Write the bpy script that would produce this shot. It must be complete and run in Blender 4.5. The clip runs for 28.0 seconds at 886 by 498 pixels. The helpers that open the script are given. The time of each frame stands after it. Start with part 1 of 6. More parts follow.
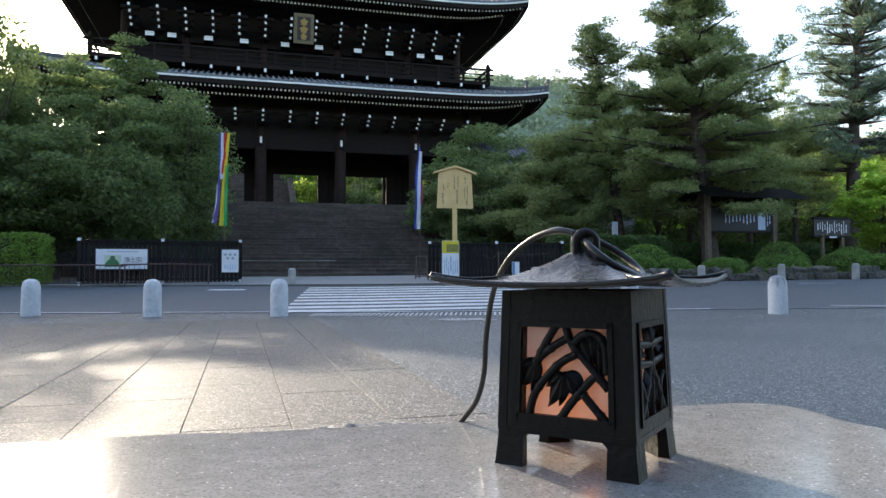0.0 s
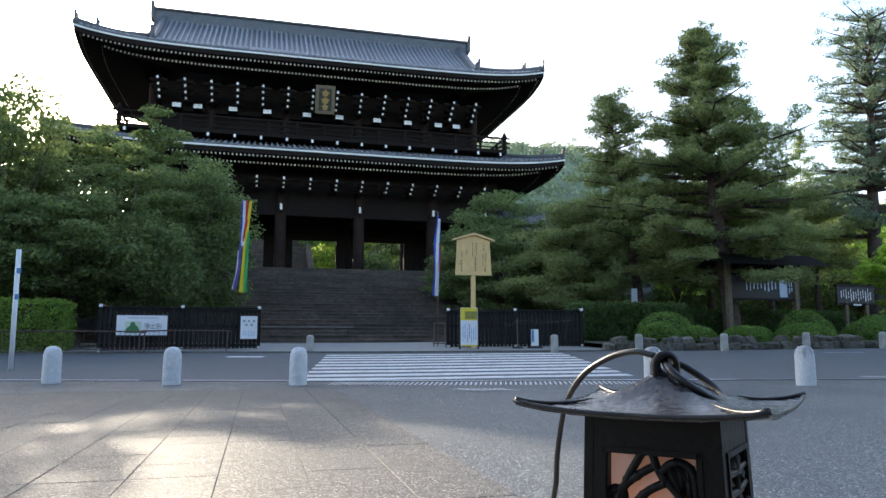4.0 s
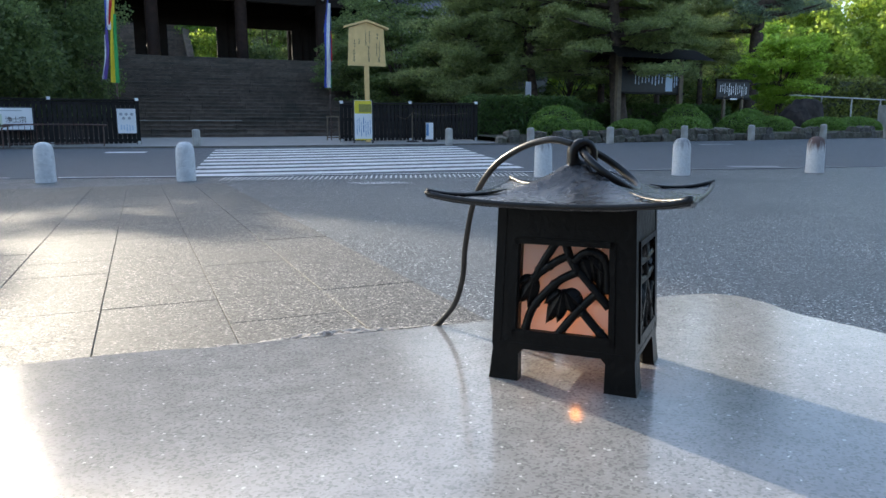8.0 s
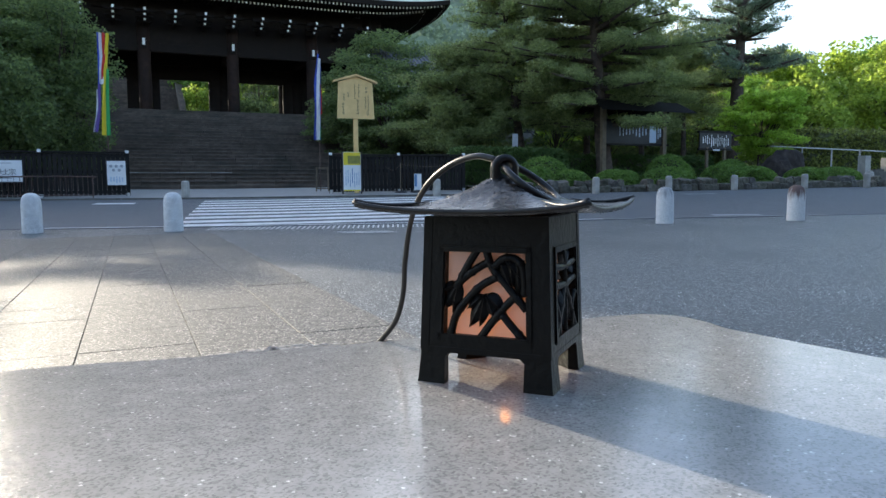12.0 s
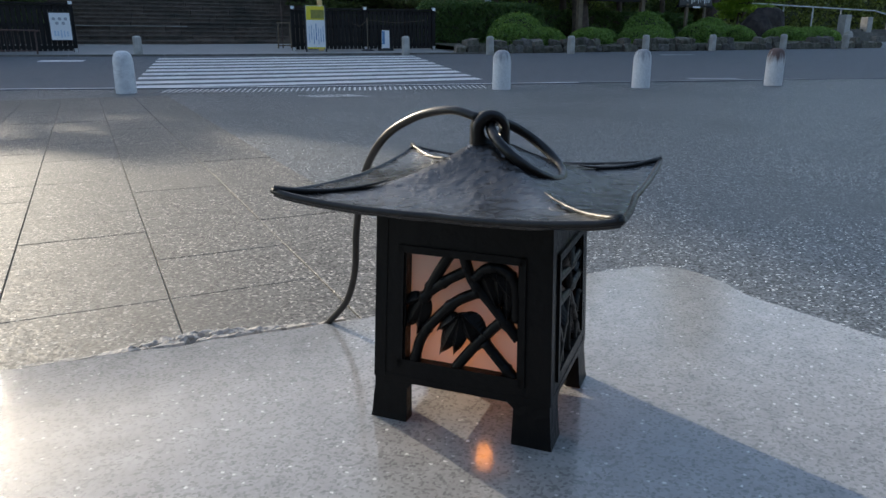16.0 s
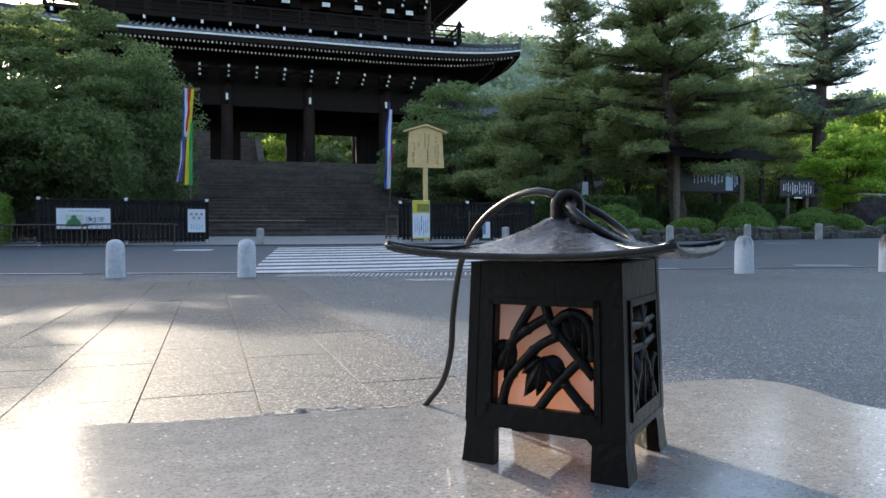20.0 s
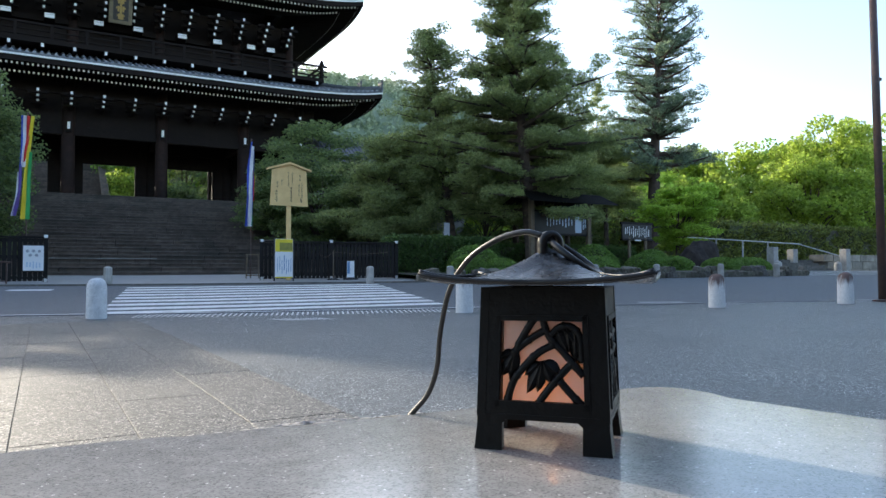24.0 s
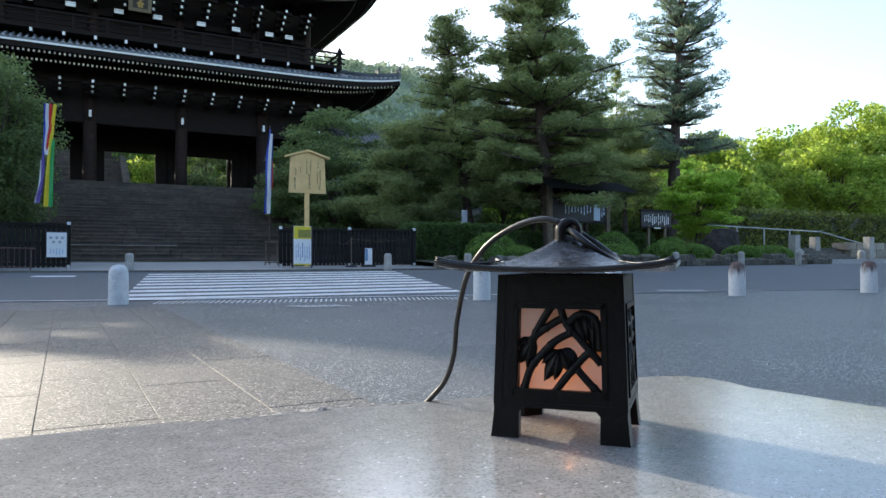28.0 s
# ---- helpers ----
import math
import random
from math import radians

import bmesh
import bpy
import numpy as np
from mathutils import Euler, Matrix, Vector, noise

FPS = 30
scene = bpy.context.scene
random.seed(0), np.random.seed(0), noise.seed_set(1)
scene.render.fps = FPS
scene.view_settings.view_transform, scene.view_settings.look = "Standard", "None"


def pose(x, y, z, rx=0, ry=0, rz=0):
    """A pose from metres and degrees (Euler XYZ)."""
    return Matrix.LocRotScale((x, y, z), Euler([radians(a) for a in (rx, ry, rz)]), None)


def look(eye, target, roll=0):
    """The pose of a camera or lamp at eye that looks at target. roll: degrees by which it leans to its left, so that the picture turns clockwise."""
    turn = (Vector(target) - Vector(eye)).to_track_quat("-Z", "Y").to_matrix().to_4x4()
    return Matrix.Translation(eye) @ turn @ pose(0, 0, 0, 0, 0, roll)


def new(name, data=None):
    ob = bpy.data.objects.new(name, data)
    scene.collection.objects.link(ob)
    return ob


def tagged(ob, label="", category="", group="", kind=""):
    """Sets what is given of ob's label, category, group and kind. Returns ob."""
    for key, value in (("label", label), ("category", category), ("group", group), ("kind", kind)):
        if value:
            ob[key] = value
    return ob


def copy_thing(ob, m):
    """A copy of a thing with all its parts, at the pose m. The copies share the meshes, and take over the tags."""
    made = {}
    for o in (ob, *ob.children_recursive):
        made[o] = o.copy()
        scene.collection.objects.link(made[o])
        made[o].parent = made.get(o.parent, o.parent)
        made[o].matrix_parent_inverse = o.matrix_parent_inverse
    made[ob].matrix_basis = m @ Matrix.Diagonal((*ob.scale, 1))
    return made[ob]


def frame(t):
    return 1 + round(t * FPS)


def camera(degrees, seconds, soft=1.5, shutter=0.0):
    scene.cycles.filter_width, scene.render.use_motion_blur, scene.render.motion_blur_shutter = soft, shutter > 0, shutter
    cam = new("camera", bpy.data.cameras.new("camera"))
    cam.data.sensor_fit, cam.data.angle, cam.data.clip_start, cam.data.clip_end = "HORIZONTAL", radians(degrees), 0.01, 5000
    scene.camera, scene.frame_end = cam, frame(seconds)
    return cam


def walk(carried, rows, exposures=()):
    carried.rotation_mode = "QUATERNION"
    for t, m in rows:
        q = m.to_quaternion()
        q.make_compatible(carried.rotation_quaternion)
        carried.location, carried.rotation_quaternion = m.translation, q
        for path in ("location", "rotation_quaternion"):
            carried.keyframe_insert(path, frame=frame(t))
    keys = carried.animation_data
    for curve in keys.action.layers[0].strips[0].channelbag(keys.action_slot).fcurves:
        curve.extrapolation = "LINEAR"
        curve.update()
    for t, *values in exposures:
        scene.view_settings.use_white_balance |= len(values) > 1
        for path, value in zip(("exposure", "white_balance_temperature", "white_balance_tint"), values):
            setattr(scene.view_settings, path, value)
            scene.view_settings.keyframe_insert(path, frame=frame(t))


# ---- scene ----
cam = camera(64.5, 28.0)
PATH = [
    (0, (-0.028, -0.01, 0.727), (0.525, 1.91, 0.807), -0.3),
    (0.5, (-0.031, -0.02, 0.731), (0.519, 1.9, 0.84), -0.3),
    (1, (-0.034, -0.017, 0.733), (0.51, 1.903, 0.866), -0.2),
    (1.5, (-0.04, -0.016, 0.734), (0.501, 1.903, 0.894), -0.3),
    (2, (-0.045, -0.019, 0.744), (0.492, 1.899, 0.921), -0.2),
    (2.5, (-0.055, -0.02, 0.763), (0.477, 1.896, 0.975), -0.2),
    (3, (-0.066, -0.023, 0.772), (0.457, 1.891, 1.021), -0.2),
    (3.5, (-0.077, -0.025, 0.781), (0.427, 1.892, 1.046), -0.1),
    (5.5, (-0.165, 0.136, 0.817), (0.35, 2.054, 1.054), -0.1),
    (6, (-0.114, 0.188, 0.851), (0.452, 2.107, 0.832), -0.5),
    (6.5, (-0.117, 0.139, 0.844), (0.489, 2.039, 0.694), -0.4),
    (7, (-0.145, 0.093, 0.811), (0.55, 1.951, 0.554), -0.2),
    (7.5, (-0.11, 0.079, 0.794), (0.637, 1.906, 0.476), -0.3),
    (8, (-0.091, 0.055, 0.78), (0.687, 1.87, 0.463), -0.3),
    (8.5, (-0.082, 0.046, 0.77), (0.714, 1.859, 0.489), -0.3),
    (9, (-0.079, 0.035, 0.771), (0.693, 1.863, 0.525), -0.4),
    (9.5, (-0.069, 0.015, 0.774), (0.7, 1.849, 0.562), -0.5),
    (10, (-0.066, 0.0, 0.766), (0.718, 1.83, 0.578), -0.5),
    (10.5, (-0.061, -0.005, 0.75), (0.734, 1.82, 0.56), -0.5),
    (11, (-0.056, -0.009, 0.749), (0.746, 1.814, 0.557), -0.5),
    (11.5, (-0.054, -0.01, 0.743), (0.75, 1.813, 0.565), -0.5),
    (12, (-0.051, -0.011, 0.742), (0.76, 1.809, 0.569), -0.5),
    (12.5, (-0.046, -0.006, 0.74), (0.77, 1.811, 0.556), -0.5),
    (13, (-0.04, 0.033, 0.752), (0.816, 1.816, 0.454), -0.2),
    (13.5, (-0.011, 0.11, 0.766), (0.863, 1.861, 0.355), -0.2),
    (15.5, (0.043, 0.194, 0.825), (0.876, 1.914, 0.233), 0.2),
    (16, (0.046, 0.187, 0.825), (0.901, 1.905, 0.263), 0.0),
    (16.5, (0.041, 0.174, 0.817), (0.87, 1.928, 0.33), -0.4),
    (17, (0.035, 0.157, 0.795), (0.871, 1.937, 0.436), -0.4),
    (17.5, (0.022, 0.143, 0.774), (0.843, 1.956, 0.584), -0.6),
    (18, (0.01, 0.116, 0.747), (0.717, 1.984, 0.649), -0.7),
    (18.5, (0.012, 0.099, 0.739), (0.645, 1.995, 0.681), -0.7),
    (19, (0.012, 0.091, 0.737), (0.652, 1.985, 0.7), -0.5),
    (19.5, (0.012, 0.089, 0.736), (0.65, 1.984, 0.709), -0.4),
    (20, (0.011, 0.088, 0.735), (0.643, 1.985, 0.7), -0.3),
    (20.5, (0.011, 0.087, 0.736), (0.647, 1.982, 0.698), -0.2),
    (21, (-0.023, 0.065, 0.746), (0.603, 1.964, 0.728), -0.0),
    (21.5, (-0.081, 0.05, 0.753), (0.623, 1.922, 0.797), 0.5),
    (22, (-0.154, 0.041, 0.745), (0.756, 1.82, 0.816), 0.2),
    (22.5, (-0.18, 0.031, 0.741), (0.812, 1.766, 0.816), -0.5),
    (24.5, (-0.19, 0.015, 0.724), (0.804, 1.749, 0.8), -0.2),
    (25, (-0.19, 0.017, 0.727), (0.802, 1.752, 0.805), -0.2),
    (25.5, (-0.192, 0.018, 0.726), (0.798, 1.754, 0.792), -0.1),
    (26, (-0.19, 0.019, 0.725), (0.799, 1.757, 0.778), -0.2),
    (26.5, (-0.188, 0.018, 0.725), (0.798, 1.758, 0.776), -0.1),
    (27, (-0.189, 0.02, 0.725), (0.794, 1.761, 0.775), -0.1),
    (27.5, (-0.19, 0.017, 0.724), (0.785, 1.763, 0.769), -0.1),
    (28, (-0.187, 0.019, 0.726), (0.764, 1.777, 0.766), -0.1),
]
EXPOSURES = [(0, 1.7, 6600, 11), (5.5, 1.7, 6600, 11), (7.5, 1.6, 6350, 9), (12.5, 1.6, 6350, 9), (14.5, 1.1, 6400, 9), (16.5, 1.08, 6400, 9), (18.2, 1.64, 6550, 11), (21, 1.64, 6550, 11), (22.2, 1.62, 6350, 9), (28, 1.62, 6350, 9)]
walk(cam, [(t, look(eye, target, roll)) for t, eye, target, roll in PATH], EXPOSURES)

# ---- sky and sun ----
SUN_BEARING, SUN_ELEVATION = -15.0, 19.8
world = bpy.data.worlds.new("sky")
scene.world = world
world.use_nodes = True
wn = world.node_tree
sky = wn.nodes.new("ShaderNodeTexSky")
sky.sky_type = "NISHITA"
sky.sun_disc = False
sky.sun_elevation = radians(SUN_ELEVATION)
sky.sun_rotation = radians(SUN_BEARING)
sky.dust_density = 2.0
wn.nodes["Background"].inputs["Strength"].default_value = 0.15
wn.links.new(sky.outputs["Color"], wn.nodes["Background"].inputs["Color"])
sun = new("sun", bpy.data.lights.new("sun", "SUN"))
sun.data.energy, sun.data.angle, sun.data.color = 2.05, radians(0.6), (1.0, 0.88, 0.7)
sb, se = radians(SUN_BEARING), radians(SUN_ELEVATION)
sun.matrix_world = look((math.sin(sb) * math.cos(se) * 50, math.cos(sb) * math.cos(se) * 50, math.sin(se) * 50), (0, 0, 0))

# ---- materials ----
def mat(name, a, b=None, scale=8.0, rough=0.6, metal=0.0, bump=0.0, bump_scale=None, stain=None, stain_scale=0.7,
        per_object=0.0, spec=0.5, sss=0.0, transmission=0.0, coat=0.0, per_island=0.0, rough_var=0.0, detail=5.0, world_space=False):
    """A surface with grain between the colours a and b, larger stains, relief, and a change from piece to piece."""
    m = bpy.data.materials.new(name)
    m.use_nodes = True
    nt = m.node_tree
    n, l = nt.nodes, nt.links
    p = n["Principled BSDF"]
    b = b or tuple(c * 0.75 for c in a)
    tc = n.new("ShaderNodeTexCoord")
    if world_space:
        geo0 = n.new("ShaderNodeNewGeometry")
        space = geo0.outputs["Position"]
    else:
        space = tc.outputs["Object"]
    nz = n.new("ShaderNodeTexNoise")
    nz.inputs["Scale"].default_value, nz.inputs["Detail"].default_value = scale, detail
    l.new(space, nz.inputs["Vector"])
    ramp = n.new("ShaderNodeValToRGB")
    ramp.color_ramp.elements[0].position, ramp.color_ramp.elements[1].position = 0.32, 0.68
    ramp.color_ramp.elements[0].color, ramp.color_ramp.elements[1].color = (*a, 1), (*b, 1)
    l.new(nz.outputs["Fac"], ramp.inputs["Fac"])
    col = ramp.outputs["Color"]
    if stain:
        n2 = n.new("ShaderNodeTexNoise")
        n2.inputs["Scale"].default_value, n2.inputs["Detail"].default_value = stain_scale, 3
        l.new(space, n2.inputs["Vector"])
        r2 = n.new("ShaderNodeMapRange")
        r2.inputs["From Min"].default_value, r2.inputs["From Max"].default_value = 0.45, 0.72
        l.new(n2.outputs["Fac"], r2.inputs["Value"])
        mx = n.new("ShaderNodeMix")
        mx.data_type = "RGBA"
        l.new(r2.outputs["Result"], mx.inputs["Factor"])
        l.new(col, mx.inputs["A"])
        mx.inputs["B"].default_value = (*stain, 1)
        col = mx.outputs["Result"]
    for amount, node, out in ((per_object, "ShaderNodeObjectInfo", "Random"), (per_island, "ShaderNodeNewGeometry", "Random Per Island")):
        if amount:
            oi = n.new(node)
            mr = n.new("ShaderNodeMapRange")
            mr.inputs["To Min"].default_value, mr.inputs["To Max"].default_value = 1 - amount, 1 + amount
            l.new(oi.outputs[out], mr.inputs["Value"])
            hs = n.new("ShaderNodeHueSaturation")
            l.new(col, hs.inputs["Color"])
            l.new(mr.outputs["Result"], hs.inputs["Value"])
            col = hs.outputs["Color"]
    l.new(col, p.inputs["Base Color"])
    p.inputs["Roughness"].default_value, p.inputs["Metallic"].default_value = rough, metal
    p.inputs["Specular IOR Level"].default_value = spec
    if coat:
        p.inputs["Coat Weight"].default_value, p.inputs["Coat Roughness"].default_value = coat, 0.15
    if rough_var:
        rr = n.new("ShaderNodeMapRange")
        rr.inputs["To Min"].default_value, rr.inputs["To Max"].default_value = max(0.03, rough - rough_var), min(1, rough + rough_var)
        l.new(nz.outputs["Fac"], rr.inputs["Value"])
        l.new(rr.outputs["Result"], p.inputs["Roughness"])
    if transmission:
        p.inputs["Transmission Weight"].default_value = transmission
    if bump:
        bz = n.new("ShaderNodeTexNoise")
        bz.inputs["Scale"].default_value, bz.inputs["Detail"].default_value = bump_scale or scale * 2, 6
        l.new(space, bz.inputs["Vector"])
        bp = n.new("ShaderNodeBump")
        bp.inputs["Strength"].default_value, bp.inputs["Distance"].default_value = bump, 0.3 / (bump_scale or scale * 2)
        l.new(bz.outputs["Fac"], bp.inputs["Height"])
        l.new(bp.outputs["Normal"], p.inputs["Normal"])
    return m


def leaf_mat(name, a, b, translucent=0.45, gloss=0.4, lift=1.85, vivid=1.05):
    """Thin leaves: they let part of the light through."""
    m = bpy.data.materials.new(name)
    m.use_nodes = True
    nt = m.node_tree
    n, l = nt.nodes, nt.links
    out = n["Material Output"]
    p = n["Principled BSDF"]
    geo = n.new("ShaderNodeNewGeometry")
    ramp = n.new("ShaderNodeValToRGB")
    ramp.color_ramp.elements[0].color, ramp.color_ramp.elements[1].color = (*a, 1), (*b, 1)
    l.new(geo.outputs["Random Per Island"], ramp.inputs["Fac"])
    l.new(ramp.outputs["Color"], p.inputs["Base Color"])
    p.inputs["Roughness"].default_value = 0.55
    p.inputs["Specular IOR Level"].default_value = gloss
    tr = n.new("ShaderNodeBsdfTranslucent")
    br = n.new("ShaderNodeHueSaturation")
    br.inputs["Value"].default_value, br.inputs["Saturation"].default_value = lift, vivid
    l.new(ramp.outputs["Color"], br.inputs["Color"])
    l.new(br.outputs["Color"], tr.inputs["Color"])
    mix = n.new("ShaderNodeMixShader")
    mix.inputs["Fac"].default_value = translucent
    l.new(p.outputs["BSDF"], mix.inputs[1])
    l.new(tr.outputs["BSDF"], mix.inputs[2])
    l.new(mix.outputs["Shader"], out.inputs["Surface"])
    return m


def granite(name, light, dark, grain, rough, bump=0.15, per_object=0.0, stain=None, fleck_glint=None, share=0.86, blend=0.65, spread=0.12):
    """Speckled stone: grains of three tones from cells, with larger clouds."""
    m = bpy.data.materials.new(name)
    m.use_nodes = True
    nt = m.node_tree
    n, l = nt.nodes, nt.links
    p = n["Principled BSDF"]
    geo = n.new("ShaderNodeNewGeometry")
    v = n.new("ShaderNodeTexVoronoi")
    v.inputs["Scale"].default_value = grain
    l.new(geo.outputs["Position"], v.inputs["Vector"])
    sp = n.new("ShaderNodeSeparateColor")
    l.new(v.outputs["Color"], sp.inputs["Color"])
    ramp = n.new("ShaderNodeValToRGB")
    e = ramp.color_ramp.elements
    e[0].position, e[0].color = 0.0, (*dark, 1)
    e[1].position, e[1].color = 1.0, (*light, 1)
    mid = e.new(0.4)
    mid.color = (*[d * (1 - blend) + c * blend for d, c in zip(dark, light)], 1)
    # Few bright cells: pale grains, and sparkling glints put into the colour.
    if fleck_glint:
        e[-1].position = share
        bright = e.new(share + 0.5 * (1 - share))
        bright.color = (*fleck_glint, 1)
    l.new(sp.outputs["Red"], ramp.inputs["Fac"])
    nz = n.new("ShaderNodeTexNoise")
    nz.inputs["Scale"].default_value, nz.inputs["Detail"].default_value = grain / 12, 4
    l.new(geo.outputs["Position"], nz.inputs["Vector"])
    mr = n.new("ShaderNodeMapRange")
    mr.inputs["To Min"].default_value, mr.inputs["To Max"].default_value = 0.72, 1.28
    l.new(nz.outputs["Fac"], mr.inputs["Value"])
    hs = n.new("ShaderNodeHueSaturation")
    l.new(ramp.outputs["Color"], hs.inputs["Color"])
    l.new(mr.outputs["Result"], hs.inputs["Value"])
    col = hs.outputs["Color"]
    if stain:
        n2 = n.new("ShaderNodeTexNoise")
        n2.inputs["Scale"].default_value, n2.inputs["Detail"].default_value = 0.6, 5
        l.new(geo.outputs["Position"], n2.inputs["Vector"])
        r2 = n.new("ShaderNodeMapRange")
        r2.inputs["From Min"].default_value, r2.inputs["From Max"].default_value = 0.48, 0.75
        l.new(n2.outputs["Fac"], r2.inputs["Value"])
        mx = n.new("ShaderNodeMix")
        mx.data_type = "RGBA"
        l.new(r2.outputs["Result"], mx.inputs["Factor"])
        l.new(col, mx.inputs["A"])
        mx.inputs["B"].default_value = (*stain, 1)
        col = mx.outputs["Result"]
    if per_object:
        oi = n.new("ShaderNodeObjectInfo")
        m2 = n.new("ShaderNodeMapRange")
        m2.inputs["To Min"].default_value, m2.inputs["To Max"].default_value = 1 - per_object, 1 + per_object
        l.new(oi.outputs["Random"], m2.inputs["Value"])
        h2 = n.new("ShaderNodeHueSaturation")
        l.new(col, h2.inputs["Color"])
        l.new(m2.outputs["Result"], h2.inputs["Value"])
        col = h2.outputs["Color"]
    l.new(col, p.inputs["Base Color"])
    rr = n.new("ShaderNodeMapRange")
    rr.inputs["To Min"].default_value, rr.inputs["To Max"].default_value = max(0.05, rough - spread), min(1.0, rough + spread)
    l.new(sp.outputs["Green"], rr.inputs["Value"])
    l.new(rr.outputs["Result"], p.inputs["Roughness"])
    bp = n.new("ShaderNodeBump")
    bp.inputs["Strength"].default_value, bp.inputs["Distance"].default_value = bump, 0.6 / grain
    l.new(sp.outputs["Blue"], bp.inputs["Height"])
    l.new(bp.outputs["Normal"], p.inputs["Normal"])
    return m


IRON = mat("cast_iron", (0.0028, 0.0028, 0.003), (0.0055, 0.005, 0.0048), 26, 0.38, 0.0, 0.5, 140, (0.007, 0.006, 0.0052), 13, rough_var=0.1, spec=0.16)
# Same iron as the body, lighter and glossier to carry the sky's reflection.
HAT_IRON = mat("skylit_cast_iron", (0.004, 0.004, 0.0044), (0.009, 0.0086, 0.0082), 45, 0.27, 0.0, 0.75, 115, (0.0105, 0.0097, 0.009), 30, rough_var=0.1, spec=0.9)
RING_IRON = mat("dark_forged_iron", (0.004, 0.0038, 0.0038), (0.0085, 0.0078, 0.0072), 60, 0.33, 0.0, 0.4, 150, (0.011, 0.009, 0.0075), 30, rough_var=0.1, spec=0.45)
PAPER = leaf_mat("lantern_paper", (0.92, 0.79, 0.73), (0.9, 0.77, 0.7), 0.6, 0.2, 1.0, 1.0)
BULB = mat("glowing_bulb", (0.8, 0.3, 0.05), (0.8, 0.3, 0.05), 5, 0.4)
BULB.node_tree.nodes["Principled BSDF"].inputs["Emission Color"].default_value = (1.0, 0.32, 0.05, 1)
BULB.node_tree.nodes["Principled BSDF"].inputs["Emission Strength"].default_value = 6.5
CORD = mat("cord_rubber", (0.018, 0.0165, 0.014), (0.032, 0.028, 0.024), 90, 0.35)
SLAB = granite("polished_granite", (0.325, 0.317, 0.305), (0.185, 0.181, 0.176), 480, 0.155, 0.12, 0, None, (0.7, 0.68, 0.65), 0.993, 0.8, 0.05)
SLAB_EDGE = granite("broken_granite", (0.56, 0.51, 0.45), (0.2, 0.18, 0.16), 220, 0.85, 1.0)
TILE = granite("paving_granite", (0.205, 0.196, 0.178), (0.013, 0.0125, 0.012), 125, 0.68, 0.7, 0.03, (0.115, 0.108, 0.097), (0.5, 0.465, 0.41), 0.92, 0.42)
TILE.node_tree.nodes["Principled BSDF"].inputs["Specular IOR Level"].default_value = 0.5
JOINT = mat("mortar", (0.26, 0.24, 0.2), (0.17, 0.155, 0.13), 30, 0.9, 0, 0.4)
ASPHALT = granite("asphalt", (0.212, 0.229, 0.237), (0.0085, 0.009, 0.01), 130, 0.56, 1.0, 0, (0.094, 0.102, 0.105), (0.75, 0.76, 0.74), 0.945, 0.38)
ROAD = granite("road_asphalt", (0.138, 0.15, 0.162), (0.048, 0.05, 0.056), 70, 0.8, 0.4, 0, (0.115, 0.124, 0.133))
PAVE = mat("forecourt_paving", (0.34, 0.33, 0.31), (0.27, 0.26, 0.25), 3, 0.8, 0, 0.2, 30, (0.3, 0.29, 0.27), world_space=True)
PAINT = mat("road_paint", (0.78, 0.78, 0.77), (0.66, 0.66, 0.65), 14, 0.6, 0, 0.2, 90, (0.55, 0.55, 0.55), 2.5, world_space=True)
BOLLARD = granite("bollard_granite", (0.74, 0.74, 0.74), (0.45, 0.45, 0.46), 160, 0.75, 0.3, 0.05)
STONE = mat("weathered_stone", (0.16, 0.148, 0.132), (0.09, 0.083, 0.075), 5, 0.85, 0, 0.5, 22, (0.08, 0.077, 0.066), 1.2, per_object=0.3)
STEP = mat("step_stone", (0.16, 0.123, 0.1), (0.092, 0.071, 0.058), 4, 0.85, 0, 0.5, 20, (0.065, 0.058, 0.048), 0.8, per_object=0.16, world_space=True)
TIMBER = mat("dark_timber", (0.016, 0.0103, 0.0084), (0.01, 0.0066, 0.0056), 3, 0.8, 0, 0.3, 18, (0.0105, 0.0072, 0.006), 0.5, spec=0.2)
TIMBER_RED = mat("red_brown_timber", (0.034, 0.018, 0.0135), (0.02, 0.011, 0.009), 3, 0.8, 0, 0.3, 18, (0.014, 0.009, 0.0075), 0.5, spec=0.22)
WHITE_END = mat("white_limed_end", (0.88, 0.87, 0.85), (0.8, 0.79, 0.77), 6, 0.8)
ROOF = mat("roof_tile", (0.11, 0.12, 0.14), (0.07, 0.077, 0.09), 2.5, 0.42, 0, 0.2, 14, (0.09, 0.097, 0.105), 0.4, per_island=0.15)
# Cover tiles: the sky's sheen on their tops is painted as lighter grey.
COVER = mat("cover_tile_skylit", (0.27, 0.29, 0.33), (0.19, 0.205, 0.24), 2.5, 0.4, 0, 0.2, 14, (0.2, 0.215, 0.24), 0.4, per_island=0.16)
GOLD = mat("gilt", (0.42, 0.3, 0.1), (0.32, 0.21, 0.07), 10, 0.45, 0.4)
FRAME_WOOD = mat("dulled_gilt_wood", (0.2, 0.165, 0.1), (0.13, 0.1, 0.06), 5, 0.6, 0.1, 0.2)
PLAQUE = mat("plaque_board", (0.02, 0.018, 0.018), (0.035, 0.03, 0.026), 6, 0.5)
FENCE = mat("fence_timber", (0.015, 0.0125, 0.0115), (0.009, 0.008, 0.0075), 5, 0.75, 0, 0.3, 30, per_object=0.3, spec=0.3)
